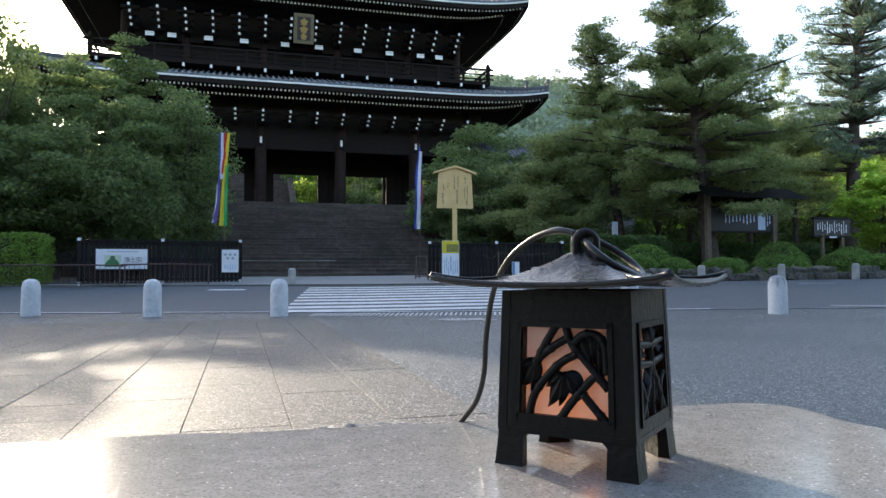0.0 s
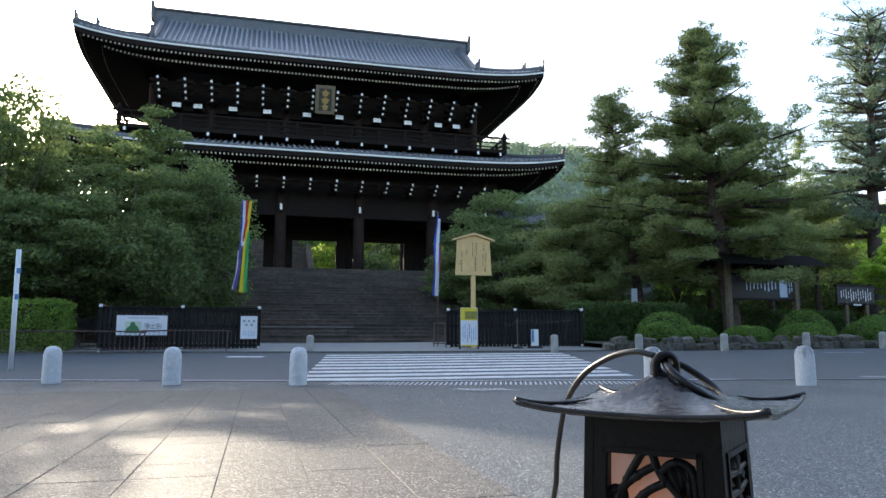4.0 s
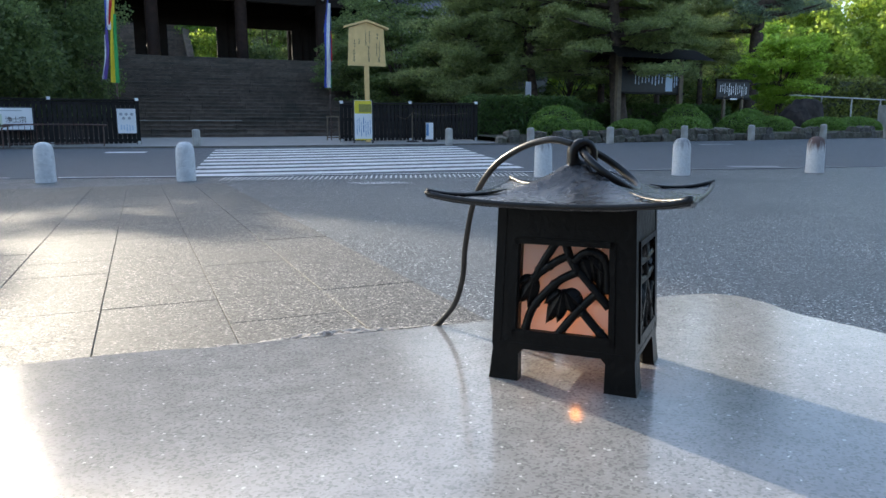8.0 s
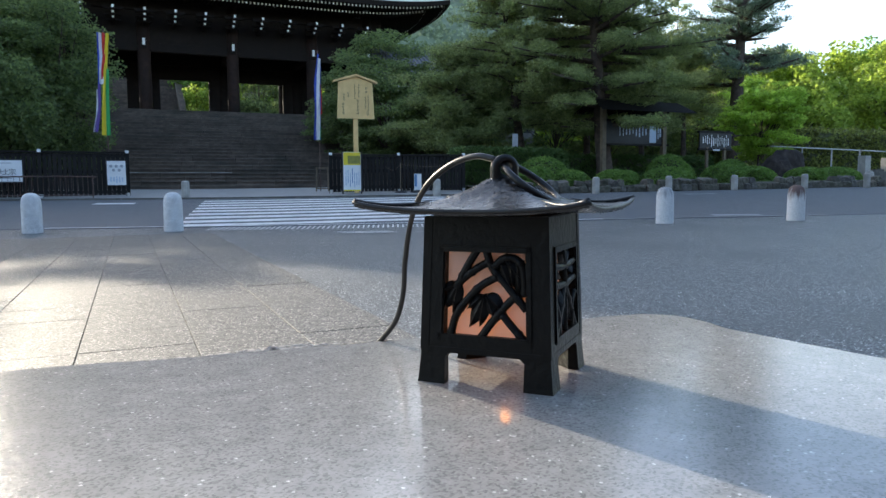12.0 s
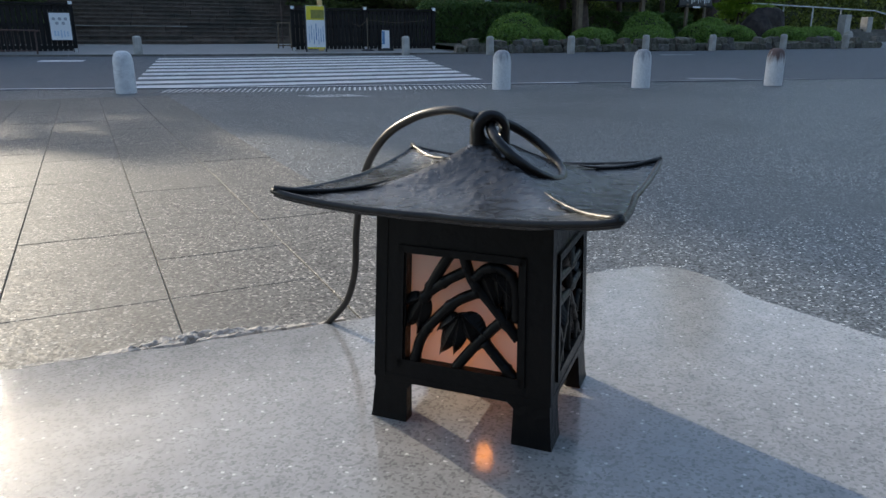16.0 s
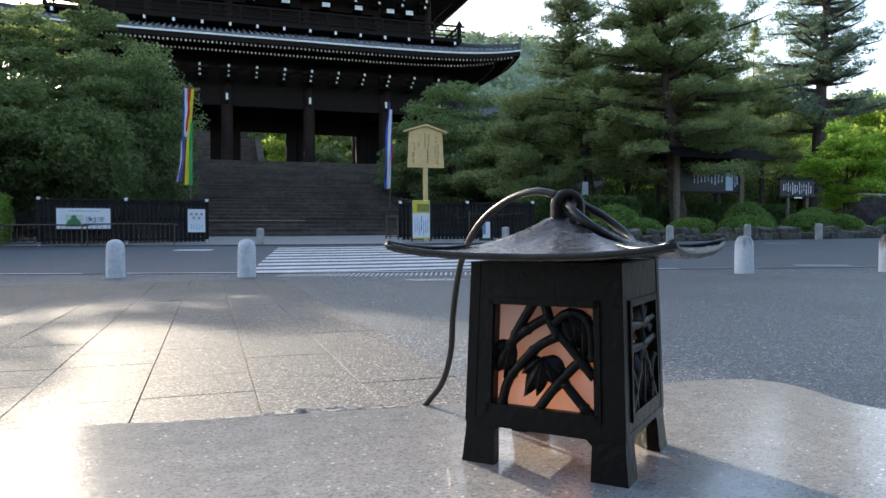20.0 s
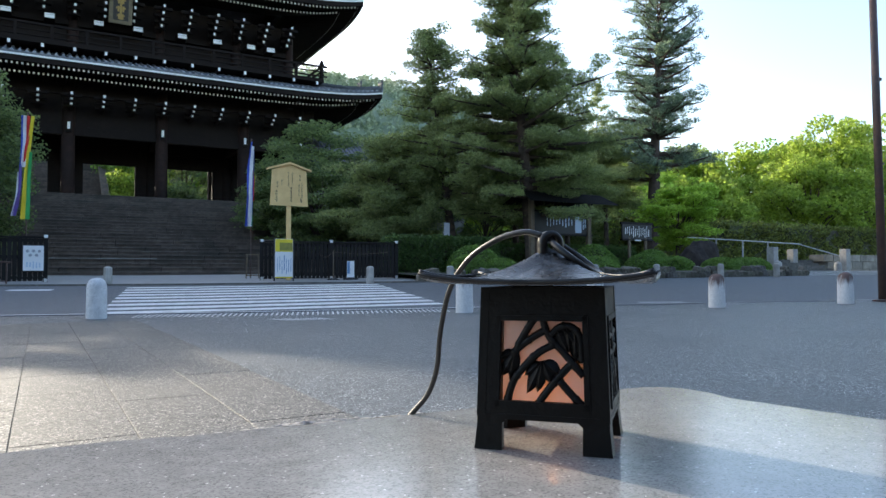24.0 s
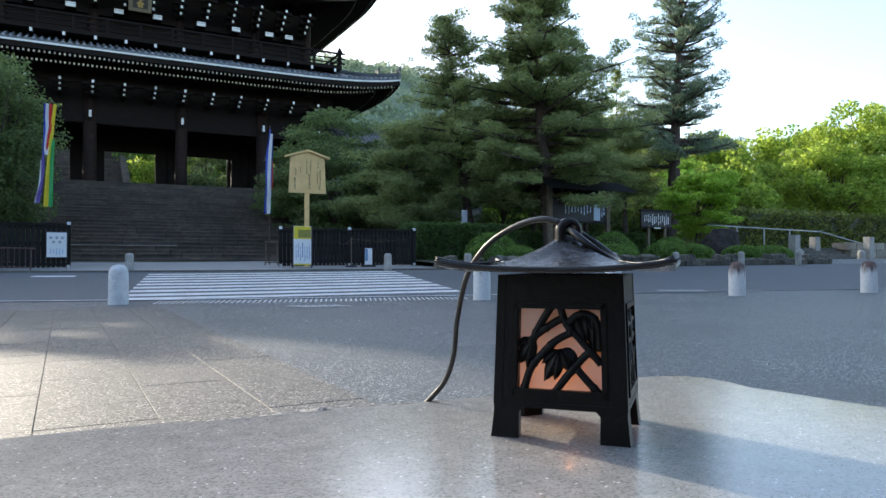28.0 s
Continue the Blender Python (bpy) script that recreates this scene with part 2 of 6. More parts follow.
NEW_WOOD = mat("pale_cypress", (0.8, 0.55, 0.23), (0.68, 0.45, 0.18), 6, 0.55, 0, 0.15, 40, (0.72, 0.48, 0.2), 1.5)
def capped_stone(name, body, stain, low):
    """Pale stone whose top has weathered dark, the stain running down in drips."""
    m = mat(name, body, tuple(c * 0.82 for c in body), 30, 0.8, 0, 0.3, 90)
    n, l = m.node_tree.nodes, m.node_tree.links
    p = n["Principled BSDF"]
    tc = n.new("ShaderNodeTexCoord")
    sep = n.new("ShaderNodeSeparateXYZ")
    l.new(tc.outputs["Object"], sep.inputs["Vector"])
    stretch = n.new("ShaderNodeMapping")
    stretch.inputs["Scale"].default_value = (16, 16, 2.5)
    l.new(tc.outputs["Object"], stretch.inputs["Vector"])
    drips = n.new("ShaderNodeTexNoise")
    drips.inputs["Scale"].default_value = 1.0
    l.new(stretch.outputs["Vector"], drips.inputs["Vector"])
    add = n.new("ShaderNodeMath")
    add.operation = "MULTIPLY_ADD"
    add.inputs[1].default_value = 0.5
    l.new(drips.outputs["Fac"], add.inputs[0])
    l.new(sep.outputs["Z"], add.inputs[2])
    rng = n.new("ShaderNodeMapRange")
    rng.inputs["From Min"].default_value, rng.inputs["From Max"].default_value = low + 0.25, low + 0.42
    l.new(add.outputs["Value"], rng.inputs["Value"])
    mix = n.new("ShaderNodeMix")
    mix.data_type = "RGBA"
    old = p.inputs["Base Color"].links[0].from_socket
    l.new(rng.outputs["Result"], mix.inputs["Factor"])
    l.new(old, mix.inputs["A"])
    mix.inputs["B"].default_value = (*stain, 1)
    l.new(mix.outputs["Result"], p.inputs["Base Color"])
    return m


RUSTY = capped_stone("rust_capped_granite", (0.7, 0.69, 0.68), (0.13, 0.085, 0.075), 0.42)
SMUDGED = capped_stone("smudged_granite", (0.72, 0.72, 0.72), (0.3, 0.3, 0.31), 0.5)
OLD_WOOD = mat("grey_wood", (0.2, 0.15, 0.1), (0.13, 0.1, 0.07), 8, 0.75, 0, 0.2)
INK = mat("ink", (0.02, 0.018, 0.017), (0.03, 0.027, 0.025), 20, 0.6)
BOARD_WHITE = mat("printed_white", (0.8, 0.81, 0.82), (0.76, 0.77, 0.79), 3, 0.5)
YELLOW = mat("printed_yellow", (0.75, 0.62, 0.04), (0.7, 0.56, 0.03), 4, 0.5)
GREEN = mat("printed_green", (0.06, 0.2, 0.08), (0.05, 0.17, 0.06), 4, 0.5)
BLUE_PRINT = mat("printed_blue", (0.1, 0.22, 0.42), (0.12, 0.25, 0.45), 4, 0.5)
STEEL = mat("galvanised_steel", (0.45, 0.46, 0.47), (0.35, 0.36, 0.37), 20, 0.4, 0.8)
RUST_STEEL = mat("brown_painted_steel", (0.1, 0.065, 0.055), (0.07, 0.045, 0.04), 12, 0.5, 0.1, 0.1, 60, (0.14, 0.07, 0.05), 2)
BARK = mat("pine_bark", (0.12, 0.085, 0.065), (0.05, 0.036, 0.03), 6, 0.9, 0, 0.9, 14)
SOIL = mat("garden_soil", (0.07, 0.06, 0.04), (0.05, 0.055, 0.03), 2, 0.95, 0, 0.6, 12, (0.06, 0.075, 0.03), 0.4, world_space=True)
CLOTH = {n: mat("cloth_" + n, c, tuple(v * 0.9 for v in c), 9, 0.7) for n, c in
         (("white", (0.78, 0.78, 0.78)), ("red", (0.62, 0.03, 0.03)), ("yellow", (0.78, 0.6, 0.03)), ("green", (0.05, 0.38, 0.1)), ("blue", (0.05, 0.1, 0.5)), ("violet", (0.16, 0.1, 0.36)))}
PINE = leaf_mat("pine_needles", (0.14, 0.167, 0.074), (0.28, 0.325, 0.125), 0.48)
PINE2 = leaf_mat("blue_pine_needles", (0.1, 0.14, 0.095), (0.19, 0.25, 0.16), 0.42)
DARK_LEAF = leaf_mat("dark_leaves", (0.08, 0.115, 0.048), (0.185, 0.235, 0.083), 0.5)
LEAF = leaf_mat("leaves", (0.1, 0.19, 0.035), (0.2, 0.32, 0.06), 0.5)
BRIGHT = leaf_mat("spring_leaves", (0.15, 0.215, 0.033), (0.35, 0.43, 0.085), 0.5)
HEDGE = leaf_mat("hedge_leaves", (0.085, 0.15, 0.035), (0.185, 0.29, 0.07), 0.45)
# Lit and dark copies of the hedge leaves: sun and shade in the colour.
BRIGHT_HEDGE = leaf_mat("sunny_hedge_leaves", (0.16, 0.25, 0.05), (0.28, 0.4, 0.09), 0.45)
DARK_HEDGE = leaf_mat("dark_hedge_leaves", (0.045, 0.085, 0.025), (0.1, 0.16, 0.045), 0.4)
MAPLE = leaf_mat("fresh_maple_leaves", (0.19, 0.285, 0.045), (0.38, 0.5, 0.1), 0.55)
WAXY = leaf_mat("waxy_dark_leaves", (0.07, 0.085, 0.025), (0.23, 0.26, 0.065), 0.4, 0.4)
# Far woods: the air's haze is mixed into this paler, greyer green.
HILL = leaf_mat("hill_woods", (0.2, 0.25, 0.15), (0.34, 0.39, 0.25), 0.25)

PALE_STONE = mat("pale_stone", (0.42, 0.4, 0.37), (0.3, 0.29, 0.27), 5, 0.85, 0, 0.4, 22, (0.22, 0.21, 0.19), 1.4, per_object=0.12)
DARK_STONE = mat("dark_rock", (0.045, 0.036, 0.033), (0.018, 0.0155, 0.015), 3, 0.92, 0, 0.9, 9, (0.075, 0.06, 0.056), 1.8, spec=0.3)
BOARD_DARK = mat("dark_board", (0.022, 0.022, 0.026), (0.03, 0.03, 0.034), 6, 0.55)
PALE_BLUE = mat("pale_blue_print", (0.5, 0.6, 0.72), (0.45, 0.56, 0.7), 5, 0.5)
OLIVE = mat("olive_print", (0.28, 0.26, 0.05), (0.2, 0.19, 0.04), 12, 0.5)
PALE_GREEN = mat("pale_green_print", (0.62, 0.68, 0.55), (0.55, 0.64, 0.48), 6, 0.5)
GREY_PRINT = mat("grey_print", (0.4, 0.42, 0.45), (0.34, 0.36, 0.4), 20, 0.5)
PALE_STEEL = mat("pale_steel", (0.55, 0.55, 0.53), (0.47, 0.47, 0.46), 10, 0.45, 0.3)
PLASTER = mat("grey_plaster", (0.5, 0.49, 0.46), (0.4, 0.39, 0.37), 2, 0.85, 0, 0.1, 20)
WALL_STONE = mat("tan_wall_stone", (0.36, 0.32, 0.26), (0.25, 0.22, 0.18), 5, 0.85, 0, 0.5, 22, (0.17, 0.15, 0.12), 1.2, per_object=0.25)
FADED = mat("faded_paint", (0.36, 0.37, 0.38), (0.2, 0.205, 0.21), 20, 0.75, 0, 0.2, 90, (0.17, 0.175, 0.18), 1.6, world_space=True)
# White house wall among the pines, its shade put into a darker plaster.
SHADE_WALL = mat("shaded_plaster", (0.24, 0.23, 0.21), (0.16, 0.155, 0.14), 2, 0.85, 0, 0.1, 20)
EDGING = mat("mossy_edging_stone", (0.17, 0.148, 0.122), (0.085, 0.075, 0.061), 5, 0.9, 0, 0.6, 22, (0.06, 0.062, 0.04), 1.2, per_object=0.4)
# Hill ground, lightened in its colour for the distance haze.
HILL_SOIL = mat("hazy_hill_ground", (0.18, 0.225, 0.14), (0.24, 0.29, 0.19), 0.05, 0.9, world_space=True)


# ---- building helpers ----
def part(name, bm, material, parent=None, label="", smooth=False):
    """Links a bmesh as one mesh object under a thing or a part."""
    me = bpy.data.meshes.new(name)
    bm.to_mesh(me)
    bm.free()
    me.materials.append(material)
    if smooth:
        me.shade_smooth()
    ob = new(name, me)
    if parent:
        ob.parent = parent
    if label:
        tagged(ob, label)
    return ob


def raw(name, verts, faces, material, parent=None, label="", smooth=False):
    me = bpy.data.meshes.new(name)
    me.from_pydata([tuple(v) for v in verts], [], faces)
    me.materials.append(material)
    if smooth:
        me.shade_smooth()
    ob = new(name, me)
    if parent:
        ob.parent = parent
    if label:
        tagged(ob, label)
    return ob


def thing(name, label, category, at=(0, 0, 0), turn=0.0, group="", kind=""):
    ob = new(name)
    ob.matrix_basis = pose(*at, 0, 0, turn)
    return tagged(ob, label, category, group, kind)


def box(bm, x0, x1, y0, y1, z0, z1, bevel=0.0):
    """A box between these bounds, its edges rounded by bevel."""
    r = bmesh.ops.create_cube(bm, size=1)
    for v in r["verts"]:
        v.co = Vector((x0 + (v.co.x + 0.5) * (x1 - x0), y0 + (v.co.y + 0.5) * (y1 - y0), z0 + (v.co.z + 0.5) * (z1 - z0)))
    if bevel:
        es = list({e for v in r["verts"] for e in v.link_edges})
        bmesh.ops.bevel(bm, geom=es, offset=bevel, segments=2, affect="EDGES", profile=0.7)
    return bm


def bx(x0, x1, y0, y1, z0, z1, bevel=0.0):
    return box(bmesh.new(), x0, x1, y0, y1, z0, z1, bevel)


def lathe(profile, n=20, bm=None, cx=0.0, cy=0.0):
    """A solid of revolution about z from (radius, height) pairs, from the bottom up."""
    bm = bm or bmesh.new()
    rings = []
    for r, z in profile:
        rings.append([bm.verts.new((cx + r * math.cos(2 * math.pi * i / n), cy + r * math.sin(2 * math.pi * i / n), z)) for i in range(n)])
    for a, b in zip(rings, rings[1:]):
        for i in range(n):
            bm.faces.new((a[i], a[(i + 1) % n], b[(i + 1) % n], b[i]))
    bm.faces.new(rings[0][::-1])
    bm.faces.new(rings[-1])
    return bm


def tube(points, radius, n=8, bm=None, closed=False):
    """A round bar along points; radius is a number or one for each point."""
    bm = bm or bmesh.new()
    pts = [Vector(p) for p in points]
    m = len(pts)
    rad = radius if isinstance(radius, (list, tuple)) else [radius] * m
    rings = []
    up = Vector((0.13, 0.21, 0.97)).normalized()
    for i, p in enumerate(pts):
        a = pts[i - 1] if (i or closed) else p
        b = pts[(i + 1) % m] if (i < m - 1 or closed) else p
        d = (b - a).normalized()
        s = d.cross(up)
        if s.length < 0.05:
            s = d.cross(Vector((1, 0, 0)))
        s.normalize()
        w = s.cross(d).normalized()
        rings.append([bm.verts.new(p + rad[i] * (math.cos(2 * math.pi * k / n) * s + math.sin(2 * math.pi * k / n) * w)) for k in range(n)])
    pairs = list(zip(rings, rings[1:])) + ([(rings[-1], rings[0])] if closed else [])
    for a, b in pairs:
        for k in range(n):
            bm.faces.new((a[k], a[(k + 1) % n], b[(k + 1) % n], b[k]))
    if not closed:
        bm.faces.new(rings[0][::-1])
        bm.faces.new(rings[-1])
    return bm


def spline(points, n=8):
    """Points on a smooth curve through the given ones."""
    P = [Vector(p) for p in points]
    P = [P[0] * 2 - P[1], *P, P[-1] * 2 - P[-2]]
    out = []
    for i in range(1, len(P) - 2):
        for k in range(n):
            t = k / n
            a, b, c, d = P[i - 1:i + 3]
            out.append(0.5 * (2 * b + (c - a) * t + (2 * a - 5 * b + 4 * c - d) * t * t + (3 * b - a - 3 * c + d) * t ** 3))
    return out + [P[-2]]


# ---- ground ----
KS, KZ = (-50, 13, 15, 21, 24, 30, 400), (0, 0, 0.08, 0.42, 0.55, 0.74, 0.74)


def ground(x, y):
    """The height of the ground: level at the plaza, then rising over the road towards the gate."""
    return float(np.interp(y + 0.2 * x - 0.15, KS, KZ)) + 0.006 * min(max(0.0, x - 3), 30)


def sheet(name, xs, ys, lift, material, label, inside=None, category="ground"):
    """A piece of ground that follows its slope."""
    vs, fs, ix = [], [], {}
    for j, y in enumerate(ys):
        for i, x in enumerate(xs):
            ix[i, j] = len(vs)
            vs.append((x, y, ground(x, y) + lift))
    for j in range(len(ys) - 1):
        for i in range(len(xs) - 1):
            cx, cy = (xs[i] + xs[i + 1]) / 2, (ys[j] + ys[j + 1]) / 2
            if inside is None or inside(cx, cy):
                fs.append((ix[i, j], ix[i + 1, j], ix[i + 1, j + 1], ix[i, j + 1]))
    ob = raw(name, vs, fs, material)
    return tagged(ob, label, category, kind="structure")


def strip(bm, a, b, w, lift, seg=1.0):
    """A painted band w wide from a to b, laid on the ground."""
    a, b = Vector(a), Vector(b)
    d = (b - a)
    n = max(1, int(d.length / seg))
    s = Vector((-d.y, d.x)).normalized() * w / 2
    prev = None
    for i in range(n + 1):
        p = a + d * i / n
        cur = [bm.verts.new((*q, ground(*q) + lift)) for q in (p - s, p + s)]
        if prev:
            bm.faces.new((prev[0], cur[0], cur[1], prev[1]))
        prev = cur


def lin(a, b, step):
    n = max(1, round((b - a) / step))
    return [a + (b - a) * i / n for i in range(n + 1)]


# ---- plaza, road and forecourt ----
def near_edge(x):
    return 14.35 - 0.27 * x


def far_kerb(x):
    return 22.55 - 0.235 * x if x < 12 else 19.73 - 0.13 * (x - 12)


far_x = [-900, -400, -200, -100, -60] + lin(-40, 60, 2.0) + [80, 120, 200, 400, 900]
far_y = [-300, -100, -40, -20, -10] + lin(-6, 40, 1.0) + [50, 70, 120, 250, 500, 900]
sheet("ground", far_x, far_y, -0.012, ASPHALT, "dark grey speckled asphalt of the temple plaza")

road_v, road_f = [], []
xs = lin(-60, 70, 1.0)
for i, x in enumerate(xs):
    y0, y1 = near_edge(x), far_kerb(x)
    for k in range(9):
        y = y0 + (y1 - y0) * (k - 0.95) / 7.05 if k else y0 - 0.02
        road_v.append((x, y, ground(x, y) + (0.004 if k else -0.05)))
for i in range(len(xs) - 1):
    for k in range(8):
        a = i * 9 + k
        road_f.append((a, a + 9, a + 10, a + 1))
tagged(raw("road", road_v, road_f, ROAD), "worn grey asphalt road rising gently to the gate", "road", kind="structure")

fore_v, fore_f = [], []
for i, x in enumerate(xs):
    y0, y1 = far_kerb(x) + 0.02, 29.5
    for k in range(7):
        y = y0 + (y1 - y0) * k / 6
        fore_v.append((x, y, ground(x, y) + 0.045))
for i in range(len(xs) - 1):
    for k in range(6):
        a = i * 7 + k
        if xs[i] < 11:
            fore_f.append((a, a + 7, a + 8, a + 1))
tagged(raw("pavement", fore_v, fore_f, PAVE), "pale stone forecourt in front of the steps", "pavement", kind="structure")

bm = bmesh.new()
for x in lin(-40, 60, 1.2):
    if x > 11:
        continue
    a, b = Vector((x, far_kerb(x))), Vector((x + 1.18, far_kerb(x + 1.18)))
    z0, z1 = ground(*a), ground(*b)
    vs = [bm.verts.new(p) for p in ((a.x, a.y - .14, z0 - .1), (b.x, b.y - .14, z1 - .1), (b.x, b.y + .02, z1 - .1), (a.x, a.y + .02, z0 - .1),
                                    (a.x, a.y - .13, z0 + .05), (b.x, b.y - .13, z1 + .05), (b.x, b.y + .02, z1 + .05), (a.x, a.y + .02, z0 + .05))]
    for f in ((0, 1, 5, 4), (1, 2, 6, 5), (2, 3, 7, 6), (3, 0, 4, 7), (4, 5, 6, 7)):
        bm.faces.new([vs[q] for q in f])
tagged(part("kerb", bm, STONE), "low worn stone kerb along the forecourt", "kerb", kind="structure")

# painted marks
crossing = thing("crosswalk", "white painted zebra crossing over the road", "crosswalk", kind="structure")
for i in range(9):
    t = (i + 0.25) / 8.6
    a = Vector((0.72 + 1.2 * t, 14.2 + 6.9 * t))
    b = Vector((7.5 + 1.3 * t, 13.35 + 6.45 * t))
    bm = bmesh.new()
    strip(bm, a, b, 0.44, 0.009, 0.8)
    part("stripe", bm, PAINT, crossing)
for xa, xb, name in ((-5.6, -2.3, "edge_line"), (-1.5, 9.0, "edge_line"), (9.0, 14.0, "edge_line"), (16.0, 21.0, "edge_line")):
    bm = bmesh.new()
    strip(bm, (xa, near_edge(xa) + 0.1), (xb, near_edge(xb) + 0.1), 0.1, 0.008)
    tagged(part(name, bm, PAINT if xa < 8 else FADED), "thin white painted line along the plaza", "road marking", kind="structure")
hatch = thing("hatched_marking", "row of short white strokes painted before the crossing", "road marking", kind="structure")
for i in range(62):
    x = 1.2 + i * 0.09
    y = near_edge(x) - 0.8
    bm = bmesh.new()
    strip(bm, (x, y), (x + 0.2, y + 0.55), 0.032, 0.008)
    part("stroke", bm, PAINT, hatch)
for i in range(10):
    x = 3.15 + i * 0.085
    y = near_edge(x) - 2.3
    bm = bmesh.new()
    strip(bm, (x + 0.16, y), (x, y + 0.58), 0.036, 0.008)
    part("stroke", bm, PAINT, hatch)
for xa, ya, xb, yb, w in ((16.2, 17.45, 17.3, 17.2, 0.3), (11.7, 11.75, 12.7, 11.3, 0.35), (-0.9, 20.9, 0.1, 20.65, 0.4)):
    bm = bmesh.new()
    strip(bm, (xa, ya), (xb, yb), w, 0.008)
    tagged(part("worn_marking", bm, FADED if xa > 1 else PAINT), "worn remains of a white road marking", "road marking", kind="structure")

# ---- granite slab under the lantern ----
LX, LY, LZ0 = 0.3165, 0.651, 0.5405     # where the lantern stands on the slab
UNIT = 2.176
NEAR = Matrix.Translation((LX, LY, LZ0)) @ Matrix.Scale(UNIT, 4) @ Matrix.Translation((-0.1624, -0.3523, -0.80))   # from the slab's drawing to its place
slab = thing("stone_slab", "thick polished grey granite slab with a chipped front edge", "stone slab")
rs = random.Random(5)
edge = [(-0.82, -0.42), (-0.82, 0.40), (-0.76, 0.462), (-0.5, 0.468), (-0.3, 0.470), (-0.09, 0.467), (0.0, 0.463), (0.06, 0.458), (0.13, 0.449), (0.2, 0.447),
        (0.27, 0.452), (0.315, 0.453), (0.338, 0.447), (0.349, 0.428), (0.349, 0.405), (0.345, 0.385), (0.348, 0.362), (0.352, 0.33), (0.358, 0.29), (0.37, 0.2), (0.39, 0.0), (0.4, -0.2), (0.4, -0.42)]
edge_s = spline([(x, y, 0) for x, y in edge], 14)
bm = bmesh.new()
rim = [(0.0, 0.0), (0.0015, -0.0012), (0.004, -0.006), (0.007, -0.02), (0.004, -0.06), (0.0, -0.105)]
N = len(edge_s)
rings = []
for k, (out, dz) in enumerate(rim):
    ring = []
    for i, p in enumerate(edge_s):
        a, b = edge_s[i - 1], edge_s[(i + 1) % N]
        t = (b - a).normalized()
        nrm = Vector((-t.y, t.x, 0))
        j = noise.noise(Vector((p.x * 90, p.y * 90, k * 0.7))) * (0.0009 if k == 0 else 0.003)
        j += noise.noise(Vector((p.x * 28, p.y * 28, 3.1))) * 0.0016
        if p.y > 0.4 and -0.03 < p.x < 0.125:
            w = math.sin(math.pi * (p.x + 0.03) / 0.155)
            chip = 0.5 + 0.5 * noise.noise(Vector((p.x * 70, 1.7, k * 0.35)))
            j += w * (-0.011 * chip if k == 0 else (0.003 + 0.007 * chip if k > 1 else -0.003 * chip))
            dz = dz - (0.0045 * chip * w if k == 1 else 0.002 * chip * w if k == 2 else 0)
        ring.append(bm.verts.new((p.x + nrm.x * (out + j), p.y + nrm.y * (out + j), 0.80 + dz)))
    rings.append(ring)
for a, b in zip(rings, rings[1:]):
    for i in range(N):
        bm.faces.new((a[i], b[i], b[(i + 1) % N], a[(i + 1) % N]))
bm.faces.new(rings[0][::-1])
bm.normal_update()
body = part("slab_body", bm, SLAB, slab)
body.data.transform(NEAR)
body.data.materials.append(SLAB_EDGE)
for f in body.data.polygons:
    if abs(f.normal.z) < 0.9 and len(f.vertices) < 5:
        f.material_index = 1
# rough broken strip along the chipped part of the edge
vs, fs = [], []
NC, NR = 220, 18
for c in range(NC + 1):
    x = -0.05 + 0.19 * c / NC
    y0 = 0.4655 - 0.06 * max(0.0, x - 0.0) ** 1.0 * (1.0 if x > 0 else 0) - 0.006
    hump = math.exp(-((x - 0.072) / 0.036) ** 2)
    wide = 0.007 + 0.014 * hump + 0.003 * noise.noise(Vector((x * 60, 3.0, 0.0)))
    for r in range(NR + 1):
        k = r / NR
        y = y0 + wide * k
        n1 = noise.noise(Vector((x * 170, y * 220, 2.0)))
        n2 = noise.noise(Vector((x * 420, y * 430, 7.0)))
        z = 0.7996 - 0.0012 * k - 0.0022 * k * k + (0.0024 * n1 + 0.0014 * n2) * min(1, k * 4) * (0.35 + 0.65 * hump) - 0.016 * max(0, k - 0.85)
        z -= 0.006 * hump * max(0.0, -0.12 - n1) / 0.3
        if r == 0 or c in (0, NC):
            z = 0.7982
        vs.append((x, y, z))
for c in range(NC):
    for r in range(NR):
        a = c * (NR + 1) + r
        fs.append((a, a + NR + 1, a + NR + 2, a + 1))
for c in range(NC):
    a = c * (NR + 1) + NR
    b = len(vs)
    vs += [(vs[a][0], vs[a][1] - 0.012, 0.77), (vs[a + NR + 1][0], vs[a + NR + 1][1] - 0.012, 0.77)]
    fs.append((a, a + NR + 1, b + 1, b))
raw("broken_edge", vs, fs, SLAB_EDGE, slab, "rough pale broken stone edge").data.transform(NEAR)
part("slab_foot", bx(-1.45, 0.5, -0.72, 0.55, -0.02, 0.33, 0.02), SLAB_EDGE, slab)

# ---- lantern ----
lantern = thing("iron_lantern", "small black cast iron lantern with bamboo fretwork on a granite slab", "lantern", (LX, LY, LZ0), -48.2)


def taper(z):
    """Half width of the lantern's body at a height."""
    return 0.0326 - 0.0026 * min(1, z / 0.077), 0.0299 - 0.0023 * min(1, z / 0.077)


